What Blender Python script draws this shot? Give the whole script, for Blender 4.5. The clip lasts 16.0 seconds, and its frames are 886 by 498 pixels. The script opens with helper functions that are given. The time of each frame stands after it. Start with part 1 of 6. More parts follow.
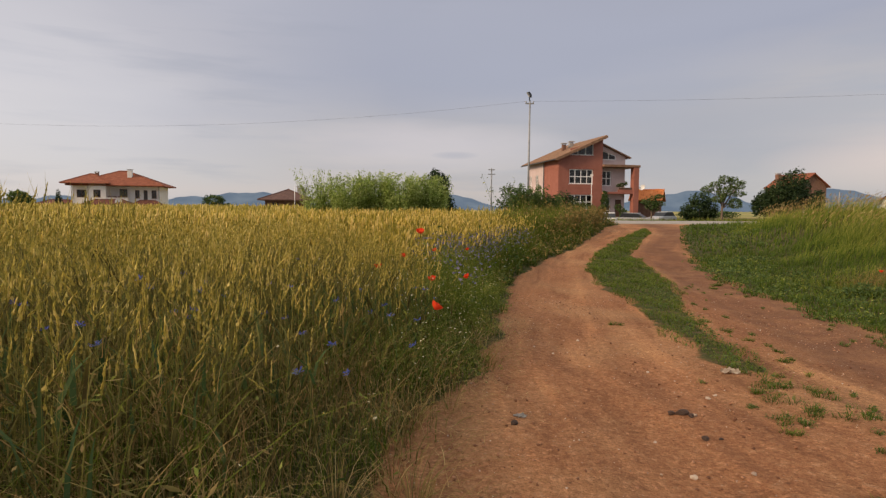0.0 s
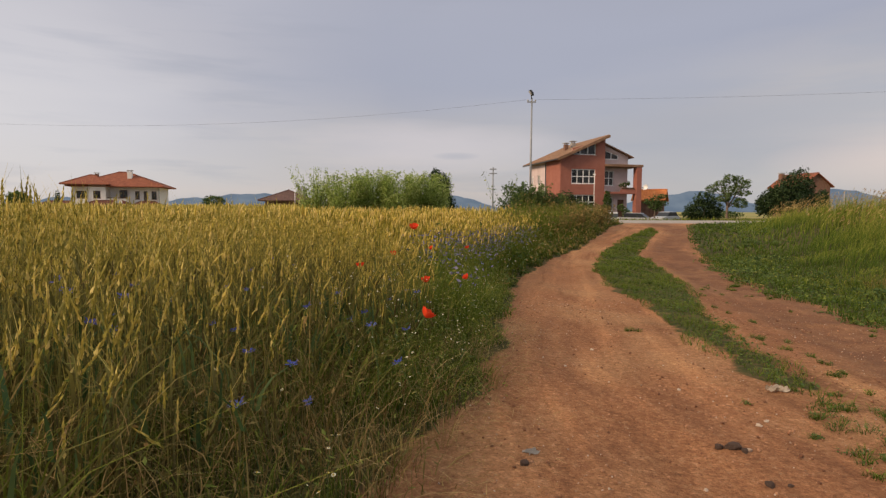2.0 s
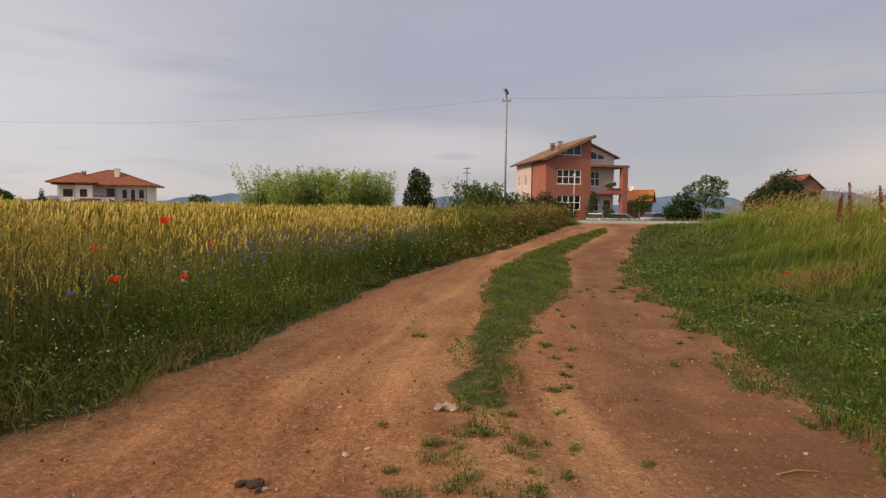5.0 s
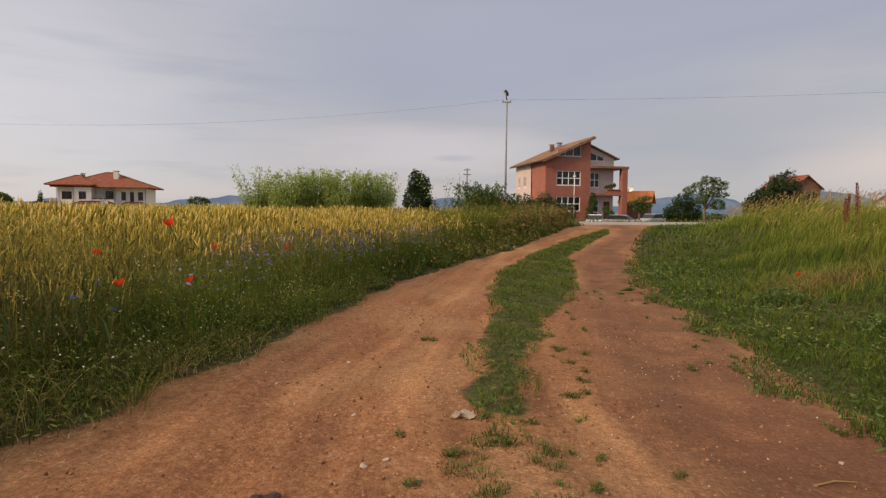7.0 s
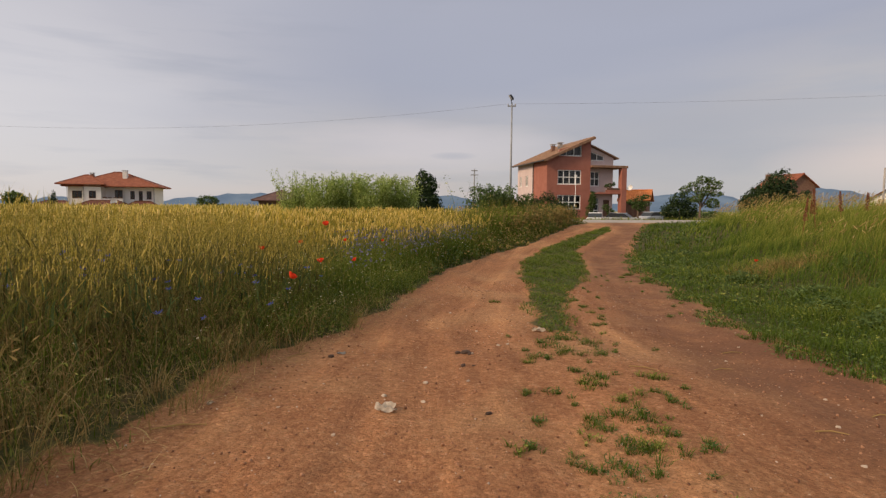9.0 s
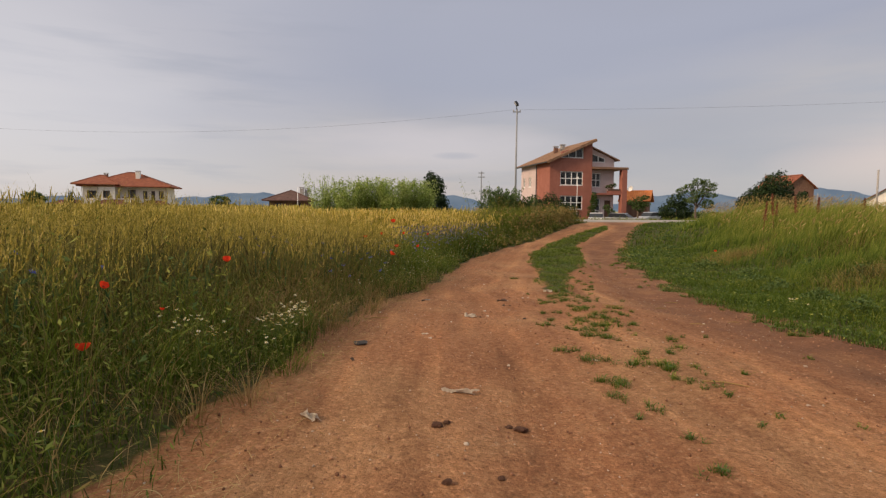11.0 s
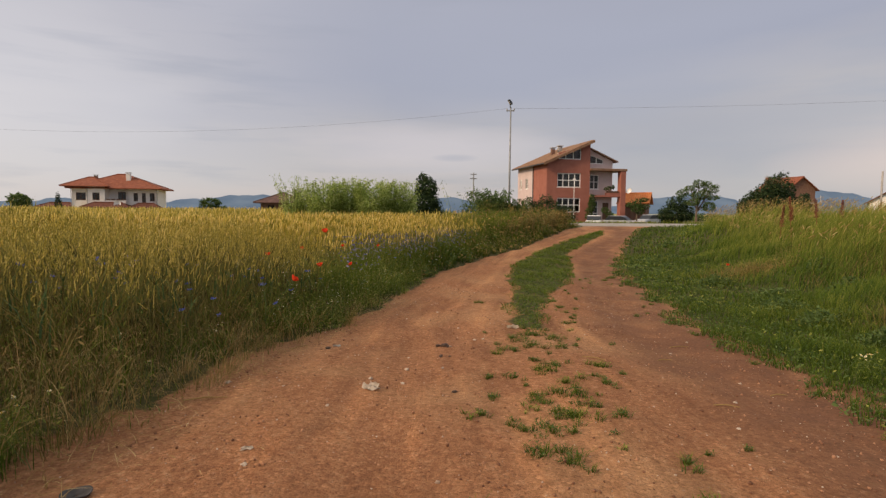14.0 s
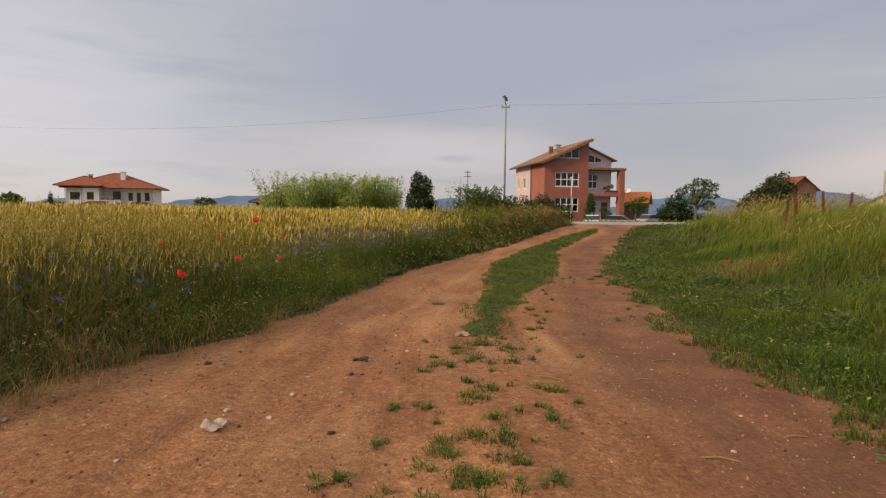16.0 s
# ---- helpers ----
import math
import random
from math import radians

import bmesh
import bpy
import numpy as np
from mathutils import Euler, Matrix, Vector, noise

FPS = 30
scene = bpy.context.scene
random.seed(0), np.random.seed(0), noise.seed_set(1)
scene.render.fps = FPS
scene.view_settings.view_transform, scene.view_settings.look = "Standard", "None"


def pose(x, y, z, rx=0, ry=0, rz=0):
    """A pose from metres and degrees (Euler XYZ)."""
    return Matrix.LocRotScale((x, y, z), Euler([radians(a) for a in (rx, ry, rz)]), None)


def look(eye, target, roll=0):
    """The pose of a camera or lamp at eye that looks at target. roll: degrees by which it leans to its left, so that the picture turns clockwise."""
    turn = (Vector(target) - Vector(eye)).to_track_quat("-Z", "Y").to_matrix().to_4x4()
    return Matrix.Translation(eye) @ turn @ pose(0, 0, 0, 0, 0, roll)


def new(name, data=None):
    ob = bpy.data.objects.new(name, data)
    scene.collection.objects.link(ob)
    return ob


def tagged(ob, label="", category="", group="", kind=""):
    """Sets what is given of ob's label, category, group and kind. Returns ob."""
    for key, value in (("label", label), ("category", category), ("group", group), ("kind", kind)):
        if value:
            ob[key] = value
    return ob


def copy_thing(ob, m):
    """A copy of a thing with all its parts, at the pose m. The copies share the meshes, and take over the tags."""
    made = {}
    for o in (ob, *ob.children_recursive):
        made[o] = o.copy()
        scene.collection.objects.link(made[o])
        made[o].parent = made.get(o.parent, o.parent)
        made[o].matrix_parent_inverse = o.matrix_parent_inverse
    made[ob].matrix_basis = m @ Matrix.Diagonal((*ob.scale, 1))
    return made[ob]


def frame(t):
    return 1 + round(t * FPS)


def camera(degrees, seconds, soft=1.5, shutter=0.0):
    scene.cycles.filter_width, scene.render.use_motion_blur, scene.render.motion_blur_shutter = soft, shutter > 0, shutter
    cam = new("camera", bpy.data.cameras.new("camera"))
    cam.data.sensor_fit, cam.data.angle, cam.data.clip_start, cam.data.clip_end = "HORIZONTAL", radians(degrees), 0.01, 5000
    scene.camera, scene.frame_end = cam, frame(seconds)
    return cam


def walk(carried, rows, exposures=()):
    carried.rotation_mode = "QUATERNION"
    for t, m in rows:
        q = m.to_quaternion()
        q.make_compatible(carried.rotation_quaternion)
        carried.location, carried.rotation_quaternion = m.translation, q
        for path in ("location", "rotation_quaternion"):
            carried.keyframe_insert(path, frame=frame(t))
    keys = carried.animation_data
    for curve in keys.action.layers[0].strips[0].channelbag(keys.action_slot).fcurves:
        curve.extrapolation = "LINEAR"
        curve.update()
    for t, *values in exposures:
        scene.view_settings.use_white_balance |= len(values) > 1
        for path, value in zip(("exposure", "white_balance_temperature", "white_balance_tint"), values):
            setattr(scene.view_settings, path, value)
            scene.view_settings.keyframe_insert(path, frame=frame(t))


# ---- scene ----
cam = camera(78.0, 16.0, 1.3)
METRES, EYE, TILT, LEAN, TURN = 10.0, 0.9, -4.14, 0.35, 0.0
DEPTH = 1.1455
ROWS = [
    (0.0, 0.0, 0.0, 0.0, -0.0, 0.05, -0.71),
    (0.5, -0.0011, 0.0128, 0.001, -0.01, 0.05, -0.72),
    (1.0, -0.0002, 0.0261, 0.0021, 0.0, 0.09, -0.69),
    (1.5, 0.0036, 0.039, 0.0003, 0.05, 0.19, -0.66),
    (2.0, 0.004, 0.0457, -0.0026, 0.16, 0.14, -0.62),
    (2.5, -0.0002, 0.0491, -0.0014, 0.2, 0.11, -0.62),
    (3.0, 0.0061, 0.0539, -0.0004, 0.15, 0.1, -0.64),
    (3.5, 0.0297, 0.0583, 0.0009, 0.15, 0.06, -0.66),
    (4.0, 0.0691, 0.0629, 0.0012, 0.11, 0.06, -0.73),
    (4.5, 0.1216, 0.0708, -0.0001, 0.05, 0.1, -0.77),
    (5.0, 0.1774, 0.0801, -0.0025, 0.03, 0.18, -0.87),
    (7.5, 0.1618, 0.0875, -0.0025, -0.08, 0.36, -0.7),
    (8.0, 0.1438, 0.0484, -0.0025, -0.1, 0.37, -0.66),
    (8.5, 0.1252, -0.0079, -0.0046, -0.16, 0.38, -0.64),
    (9.0, 0.1016, -0.0828, -0.0109, -0.16, 0.12, -0.63),
    (11.5, 0.0435, -0.2862, -0.0248, 0.11, 0.1, -0.75),
    (12.0, 0.0307, -0.2576, -0.0193, 0.12, 0.17, -0.7),
    (12.5, 0.0247, -0.2169, -0.012, 0.09, 0.23, -0.57),
    (13.0, 0.0411, -0.1841, -0.0084, 0.05, 0.16, -0.66),
    (13.5, 0.0757, -0.1566, -0.0053, 0.01, 0.2, -0.71),
    (14.0, 0.1161, -0.1316, -0.0071, -0.0, 0.32, -0.75),
    (14.5, 0.1484, -0.1102, -0.0118, 0.05, 0.33, -0.82),
    (15.0, 0.163, -0.0897, -0.0127, 0.04, 0.38, -0.78),
    (15.5, 0.1658, -0.0719, -0.0132, 0.07, 0.31, -0.79),
    (16.0, 0.1651, -0.0529, -0.014, 0.04, 0.39, -0.78),
]
walk(cam, [(t, pose(0, 0, EYE, TILT, LEAN, TURN) @ pose(METRES * x, METRES * DEPTH * y, METRES * z, 90 + pitch, roll, yaw)) for t, x, y, z, yaw, pitch, roll in ROWS])

# ---- world, sun ----
SUN_EL, SUN_AZ = 30.0, 240.0        # azimuth clockwise from +y: behind and to one side of the viewer
world = bpy.data.worlds.new("overcast_evening")
scene.world = world
world.use_nodes = True
wn, wl = world.node_tree.nodes, world.node_tree.links
wn.clear()


def wnode(kind, **values):
    n = wn.new(kind)
    for k, v in values.items():
        n.inputs[k].default_value = v
    return n


def wmath(op, a, b=0.0, c=0.0):
    n = wn.new("ShaderNodeMath")
    n.operation = op
    for k, v in enumerate((a, b, c)):
        if isinstance(v, (int, float)):
            n.inputs[k].default_value = v
        else:
            wl.new(v, n.inputs[k])
    return n.outputs[0]


def wmix(fac, a, b):
    n = wn.new("ShaderNodeMix")
    n.data_type = "RGBA"
    if isinstance(fac, (int, float)):
        n.inputs[0].default_value = fac
    else:
        wl.new(fac, n.inputs[0])
    for k, v in ((6, a), (7, b)):
        if isinstance(v, tuple):
            n.inputs[k].default_value = (*v, 1)
        else:
            wl.new(v, n.inputs[k])
    return n.outputs[2]


def ramp(nodes, links, fac, stops):
    n = nodes.new("ShaderNodeValToRGB")
    el = n.color_ramp.elements
    while len(el) < len(stops):
        el.new(0.5)
    for e, (p, c) in zip(el, stops):
        e.position, e.color = p, (*c, 1)
    links.new(fac, n.inputs[0])
    return n.outputs[0]


tc = wn.new("ShaderNodeTexCoord")
sep = wn.new("ShaderNodeSeparateXYZ")
wl.new(tc.outputs["Generated"], sep.inputs[0])
sx, sy, sz = sep.outputs
stretch = wn.new("ShaderNodeMapping")
stretch.inputs["Scale"].default_value = (1.0, 1.0, 4.5)
stretch.inputs["Location"].default_value = (0.35, 0.1, 0.2)
wl.new(tc.outputs["Generated"], stretch.inputs[0])
big = wnode("ShaderNodeTexNoise", Scale=1.6, Detail=3.0, Roughness=0.45)
fine = wnode("ShaderNodeTexNoise", Scale=5.0, Detail=5.0, Roughness=0.5)
wl.new(stretch.outputs[0], big.inputs["Vector"])
wl.new(stretch.outputs[0], fine.inputs["Vector"])
lift = wmath("ADD", sz, wmath("MULTIPLY", wmath("SUBTRACT", big.outputs[0], 0.5), 0.34))
lift = wmath("ADD", lift, wmath("MULTIPLY", wmath("SUBTRACT", fine.outputs[0], 0.5), 0.05))
cloud = ramp(wn, wl, lift, [(0.0, (0.44, 0.42, 0.435)), (0.06, (0.51, 0.455, 0.445)), (0.13, (0.45, 0.425, 0.44)), (0.22, (0.355, 0.36, 0.43)), (0.36, (0.395, 0.40, 0.47)), (0.6, (0.62, 0.59, 0.56)), (1.0, (1.05, 0.99, 0.90))])
# thinner, brighter cloud to the west
west = wmath("MULTIPLY", wmath("SMOOTH_MIN", wmath("MAXIMUM", wmath("MULTIPLY", wmath("SUBTRACT", wmath("MULTIPLY", sx, -1.0), 0.1), 1.5), 0.0), 1.0, 0.2), wmath("MAXIMUM", wmath("SUBTRACT", 1.0, wmath("MULTIPLY", wmath("ABSOLUTE", wmath("SUBTRACT", lift, 0.18)), 2.2)), 0.0))
cloud = wmix(wmath("MULTIPLY", west, 0.8), cloud, (0.76, 0.71, 0.70))
# low dark streaks
streak = wn.new("ShaderNodeMapping")
streak.inputs["Scale"].default_value = (1.0, 1.0, 9.0)
wl.new(tc.outputs["Generated"], streak.inputs[0])
wisps = wnode("ShaderNodeTexNoise", Scale=4.2, Detail=6.0, Roughness=0.55)
wl.new(streak.outputs[0], wisps.inputs["Vector"])
thread = ramp(wn, wl, wisps.outputs[0], [(0.50, (0, 0, 0)), (0.70, (1, 1, 1))])
veil = wn.new("ShaderNodeSeparateColor")
wl.new(thread, veil.inputs[0])
cloud = wmix(wmath("MULTIPLY", veil.outputs[0], 0.45), cloud, (0.36, 0.37, 0.43))
# a warm break in the cloud, low over the hills to the east
warm = wmath("MULTIPLY", wmath("SMOOTH_MIN", wmath("MAXIMUM", wmath("MULTIPLY", wmath("SUBTRACT", sx, 0.47), 4.0), 0.0), 1.0, 0.2),
             wmath("MAXIMUM", wmath("SUBTRACT", 1.0, wmath("MULTIPLY", wmath("ABSOLUTE", wmath("SUBTRACT", sz, 0.075)), 14.0)), 0.0))
east = wmath("MULTIPLY", wmath("MINIMUM", wmath("MAXIMUM", wmath("MULTIPLY", wmath("SUBTRACT", sx, 0.08), 2.2), 0.0), 1.0), wmath("MAXIMUM", wmath("SUBTRACT", 1.0, wmath("MULTIPLY", sz, 4.0)), 0.0))
cloud = wmix(wmath("MULTIPLY", east, 0.6), cloud, (0.40, 0.405, 0.435))
cloud = wmix(wmath("MULTIPLY", warm, 0.65), cloud, (0.80, 0.62, 0.55))


def mass(x, z, rx, rz, colour, amount):
    """A soft-edged bank of cloud round one bearing and height."""
    global cloud
    off = wmath("MULTIPLY", wmath("SUBTRACT", fine.outputs[0], 0.5), 0.9)
    a = wmath("POWER", wmath("DIVIDE", wmath("SUBTRACT", sx, x), rx), 2.0)
    b = wmath("POWER", wmath("DIVIDE", wmath("SUBTRACT", sz, z), rz), 2.0)
    d = wmath("ADD", wmath("ADD", a, b), off)
    f = wmath("MULTIPLY", wmath("MAXIMUM", wmath("SUBTRACT", 1.0, wmath("MAXIMUM", d, 0.0)), 0.0), wmath("GREATER_THAN", sy, 0.0))
    cloud = wmix(wmath("MULTIPLY", f, amount), cloud, colour)


mass(0.38, 0.12, 0.27, 0.10, (0.345, 0.345, 0.395), 0.7)
mass(0.12, 0.26, 0.50, 0.13, (0.385, 0.393, 0.47), 0.6)
mass(-0.03, 0.112, 0.27, 0.055, (0.60, 0.545, 0.56), 0.75)
mass(-0.60, 0.17, 0.22, 0.14, (0.64, 0.615, 0.64), 0.5)
mass(0.63, 0.07, 0.14, 0.045, (0.66, 0.53, 0.49), 0.35)
mass(0.02, 0.098, 0.045, 0.0075, (0.37, 0.37, 0.43), 0.5)
sky = wn.new("ShaderNodeTexSky")
sky.sky_type, sky.sun_disc = "NISHITA", False
sky.sun_elevation, sky.sun_rotation = radians(SUN_EL), radians(SUN_AZ)
thin = wn.new("ShaderNodeMix")
thin.data_type = "RGBA"
thin.inputs[0].default_value = 0.012
wl.new(cloud, thin.inputs[6])
wl.new(sky.outputs[0], thin.inputs[7])
bg = wn.new("ShaderNodeBackground")
wl.new(thin.outputs[2], bg.inputs[0])
bg.inputs[1].default_value = 1.0
wl.new(bg.outputs[0], wn.new("ShaderNodeOutputWorld").inputs[0])

sun_data = bpy.data.lights.new("sun", "SUN")
sun_data.energy, sun_data.angle, sun_data.color = 3.1, radians(12), (1.0, 0.72, 0.47)
sun = new("sun", sun_data)
az, el = radians(SUN_AZ), radians(SUN_EL)
sun.matrix_world = look((60 * math.sin(az) * math.cos(el), 60 * math.cos(az) * math.cos(el), 60 * math.sin(el)), (0, 0, 0))


# ---- materials ----
def material(name, stops, scale=6.0, rough=0.85, bump=0.3, bump_scale=40.0, per_island=0.0, per_object=0.0, translucent=0.0, metal=0.0, tone="", stretch_z=1.0, bump_dist=0.01):
    """Procedural surface: a noise-driven colour ramp, fine bump, and a spread per piece."""
    m = bpy.data.materials.new(name)
    m.use_nodes = True
    nt, ln = m.node_tree.nodes, m.node_tree.links
    nt.clear()
    out = nt.new("ShaderNodeOutputMaterial")
    bs = nt.new("ShaderNodeBsdfPrincipled")
    bs.inputs["Roughness"].default_value, bs.inputs["Metallic"].default_value = rough, metal
    bs.inputs["Specular IOR Level"].default_value = 0.12 if translucent else 0.3
    co = nt.new("ShaderNodeTexCoord")
    mp = nt.new("ShaderNodeMapping")
    mp.inputs["Scale"].default_value = (1, 1, stretch_z)
    ln.new(co.outputs["Object"], mp.inputs[0])
    no = nt.new("ShaderNodeTexNoise")
    no.inputs["Scale"].default_value, no.inputs["Detail"].default_value, no.inputs["Roughness"].default_value = scale, 6.0, 0.65
    ln.new(mp.outputs[0], no.inputs["Vector"])
    fac = no.outputs[0]

    def add(a, b, k):
        x = nt.new("ShaderNodeMath")
        x.operation = "MULTIPLY_ADD"
        ln.new(b, x.inputs[0])
        x.inputs[1].default_value = k
        ln.new(a, x.inputs[2])
        return x.outputs[0]

    def shift(a, k):
        x = nt.new("ShaderNodeMath")
        x.operation = "ADD"
        ln.new(a, x.inputs[0])
        x.inputs[1].default_value = k
        return x.outputs[0]
    if per_island:
        ge = nt.new("ShaderNodeNewGeometry")
        fac = shift(add(fac, ge.outputs["Random Per Island"], per_island), -per_island / 2)
    if per_object:
        ob = nt.new("ShaderNodeObjectInfo")
        fac = shift(add(fac, ob.outputs["Random"], per_object), -per_object / 2)
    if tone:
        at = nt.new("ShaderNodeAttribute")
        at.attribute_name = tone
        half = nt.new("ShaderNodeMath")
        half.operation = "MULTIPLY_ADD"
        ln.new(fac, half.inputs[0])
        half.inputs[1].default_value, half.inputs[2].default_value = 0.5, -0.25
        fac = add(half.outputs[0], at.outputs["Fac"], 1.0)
    col = ramp(nt, ln, fac, stops)
    ln.new(col, bs.inputs["Base Color"])
    if bump:
        bn = nt.new("ShaderNodeTexNoise")
        bn.inputs["Scale"].default_value, bn.inputs["Detail"].default_value = bump_scale, 5.0
        ln.new(mp.outputs[0], bn.inputs["Vector"])
        bu = nt.new("ShaderNodeBump")
        bu.inputs["Strength"].default_value, bu.inputs["Distance"].default_value = bump, bump_dist
        ln.new(bn.outputs[0], bu.inputs["Height"])
        ln.new(bu.outputs[0], bs.inputs["Normal"])
    if translucent:
        tr = nt.new("ShaderNodeBsdfTranslucent")
        ln.new(col, tr.inputs[0])
        mx = nt.new("ShaderNodeMixShader")
        mx.inputs[0].default_value = translucent
        ln.new(bs.outputs[0], mx.inputs[1])
        ln.new(tr.outputs[0], mx.inputs[2])
        ln.new(mx.outputs[0], out.inputs[0])
    else:
        ln.new(bs.outputs[0], out.inputs[0])
    return m


def tones(c, spread=0.25):
    """Three stops round one colour."""
    return [(0.3, tuple(v * (1 - spread) for v in c)), (0.5, c), (0.7, tuple(min(1, v * (1 + spread)) for v in c))]


def glass_material():
    m = bpy.data.materials.new("window_glass")
    m.use_nodes = True
    nt, ln = m.node_tree.nodes, m.node_tree.links
    nt.clear()
    fr = nt.new("ShaderNodeFresnel")
    fr.inputs[0].default_value = 1.5
    tr, gl, mx = nt.new("ShaderNodeBsdfTransparent"), nt.new("ShaderNodeBsdfGlossy"), nt.new("ShaderNodeMixShader")
    tr.inputs[0].default_value = (0.4, 0.44, 0.47, 1)
    gl.inputs["Roughness"].default_value = 0.04
    ln.new(fr.outputs[0], mx.inputs[0])
    ln.new(tr.outputs[0], mx.inputs[1])
    ln.new(gl.outputs[0], mx.inputs[2])
    ln.new(mx.outputs[0], nt.new("ShaderNodeOutputMaterial").inputs[0])
    return m


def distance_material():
    """Far hills as a plain backdrop: kilometres of haze painted in as glowing blue-grey."""
    m = bpy.data.materials.new("distant_hills_painted_haze")
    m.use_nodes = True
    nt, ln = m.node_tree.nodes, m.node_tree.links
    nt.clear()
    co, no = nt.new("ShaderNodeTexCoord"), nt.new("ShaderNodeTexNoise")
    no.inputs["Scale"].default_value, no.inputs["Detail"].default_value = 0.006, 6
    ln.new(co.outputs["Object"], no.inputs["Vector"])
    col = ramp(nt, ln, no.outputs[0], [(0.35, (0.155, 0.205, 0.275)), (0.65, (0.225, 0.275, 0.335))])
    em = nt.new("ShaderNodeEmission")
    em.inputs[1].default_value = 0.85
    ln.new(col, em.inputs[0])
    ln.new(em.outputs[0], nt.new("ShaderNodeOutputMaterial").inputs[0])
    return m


def ground_material():
    """Red-brown clay where the soil mask is 1, litter-strewn green floor where it is 0."""
    m = bpy.data.materials.new("clay_and_turf")
    m.use_nodes = True
    nt, ln = m.node_tree.nodes, m.node_tree.links
    bs = nt["Principled BSDF"]
    bs.inputs["Roughness"].default_value = 0.95
    bs.inputs["Specular IOR Level"].default_value = 0.15
    co = nt.new("ShaderNodeTexCoord")

    def tex(scale, detail=6.0, rough=0.6, sc=(1, 1, 1), dist=0.0):
        mp, n = nt.new("ShaderNodeMapping"), nt.new("ShaderNodeTexNoise")
        mp.inputs["Scale"].default_value = sc
        ln.new(co.outputs["Object"], mp.inputs[0])
        n.inputs["Scale"].default_value, n.inputs["Detail"].default_value, n.inputs["Roughness"].default_value, n.inputs["Distortion"].default_value = scale, detail, rough, dist
        ln.new(mp.outputs[0], n.inputs["Vector"])
        return n.outputs[0]

    def mix(f, a, b, mode="MIX"):
        n = nt.new("ShaderNodeMix")
        n.data_type, n.blend_type = "RGBA", mode
        if isinstance(f, float):
            n.inputs[0].default_value = f
        else:
            ln.new(f, n.inputs[0])
        ln.new(a, n.inputs[6])
        ln.new(b, n.inputs[7])
        return n.outputs[2]
    wide = ramp(nt, ln, tex(0.9, 6, 0.6, (1, 0.6, 1), 0.4), [(0.3, (0.228, 0.100, 0.048)), (0.47, (0.316, 0.151, 0.072)), (0.62, (0.435, 0.262, 0.132))])
    grain = ramp(nt, ln, tex(24.0, 10, 0.82), [(0.34, (0.105, 0.044, 0.022)), (0.46, (0.286, 0.128, 0.062)), (0.57, (0.394, 0.20, 0.102)), (0.70, (0.60, 0.41, 0.265))])
    fleck = ramp(nt, ln, tex(130.0, 4, 0.7), [(0.36, (0.5, 0.47, 0.45)), (0.48, (1, 1, 1)), (0.62, (1.0, 1.0, 1.0)), (0.72, (1.5, 1.5, 1.5))])
    soil = mix(0.7, mix(0.58, wide, grain), fleck, "MULTIPLY")
    # dark compacted patches
    ln_at = nt.new("ShaderNodeAttribute")
    ln_at.attribute_name = "lane"
    so = nt.new("ShaderNodeSeparateXYZ")
    ln.new(co.outputs["Object"], so.inputs[0])
    cb = nt.new("ShaderNodeCombineXYZ")
    ln.new(ln_at.outputs["Fac"], cb.inputs[0])
    ym = nt.new("ShaderNodeMath")
    ym.operation = "MULTIPLY"
    ln.new(so.outputs[1], ym.inputs[0])
    ym.inputs[1].default_value = 0.09
    ln.new(ym.outputs[0], cb.inputs[1])
    sn = nt.new("ShaderNodeTexNoise")
    sn.inputs["Scale"].default_value, sn.inputs["Detail"].default_value, sn.inputs["Roughness"].default_value = 5.0, 5.0, 0.6
    ln.new(cb.outputs[0], sn.inputs["Vector"])
    streaks = ramp(nt, ln, sn.outputs[0], [(0.34, (0.66, 0.63, 0.63)), (0.46, (0.93, 0.93, 0.93)), (0.54, (1.0, 1.0, 1.0)), (0.64, (1.28, 1.26, 1.2))])
    soil = mix(0.8, soil, streaks, "MULTIPLY")
    # packed, greyer earth in the wheel lanes
    pk = nt.new("ShaderNodeAttribute")
    pk.attribute_name = "packed"
    pn = nt.new("ShaderNodeMath")
    pn.operation = "MULTIPLY"
    ln.new(pk.outputs["Fac"], pn.inputs[0])
    ln.new(ramp(nt, ln, tex(2.2, 5, 0.6), [(0.35, (0.5, 0.5, 0.5)), (0.6, (1, 1, 1))]), pn.inputs[1])
    pc = nt.new("ShaderNodeRGB")
    pc.outputs[0].default_value = (0.160, 0.078, 0.045, 1)
    pm = nt.new("ShaderNodeMath")
    pm.operation = "MULTIPLY"
    ln.new(pn.outputs[0], pm.inputs[0])
    pm.inputs[1].default_value = 0.94
    soil = mix(pm.outputs[0], soil, pc.outputs[0])
    dark = ramp(nt, ln, tex(1.7, 4, 0.6, (1, 0.5, 1), 0.6), [(0.52, (1, 1, 1)), (0.72, (0.76, 0.74, 0.74))])
    soil = mix(1.0, soil, dark, "MULTIPLY")
    # straw-coloured crumbs and pale grit
    crumbs = nt.new("ShaderNodeTexVoronoi")
    crumbs.inputs["Scale"].default_value = 26.0
    ln.new(co.outputs["Object"], crumbs.inputs["Vector"])
    spot = ramp(nt, ln, crumbs.outputs["Distance"], [(0.10, (1, 1, 1)), (0.16, (0, 0, 0))])
    keep = ramp(nt, ln, tex(5.0, 3), [(0.52, (0, 0, 0)), (0.6, (0.6, 0.6, 0.6))])
    grit = nt.new("ShaderNodeRGB")
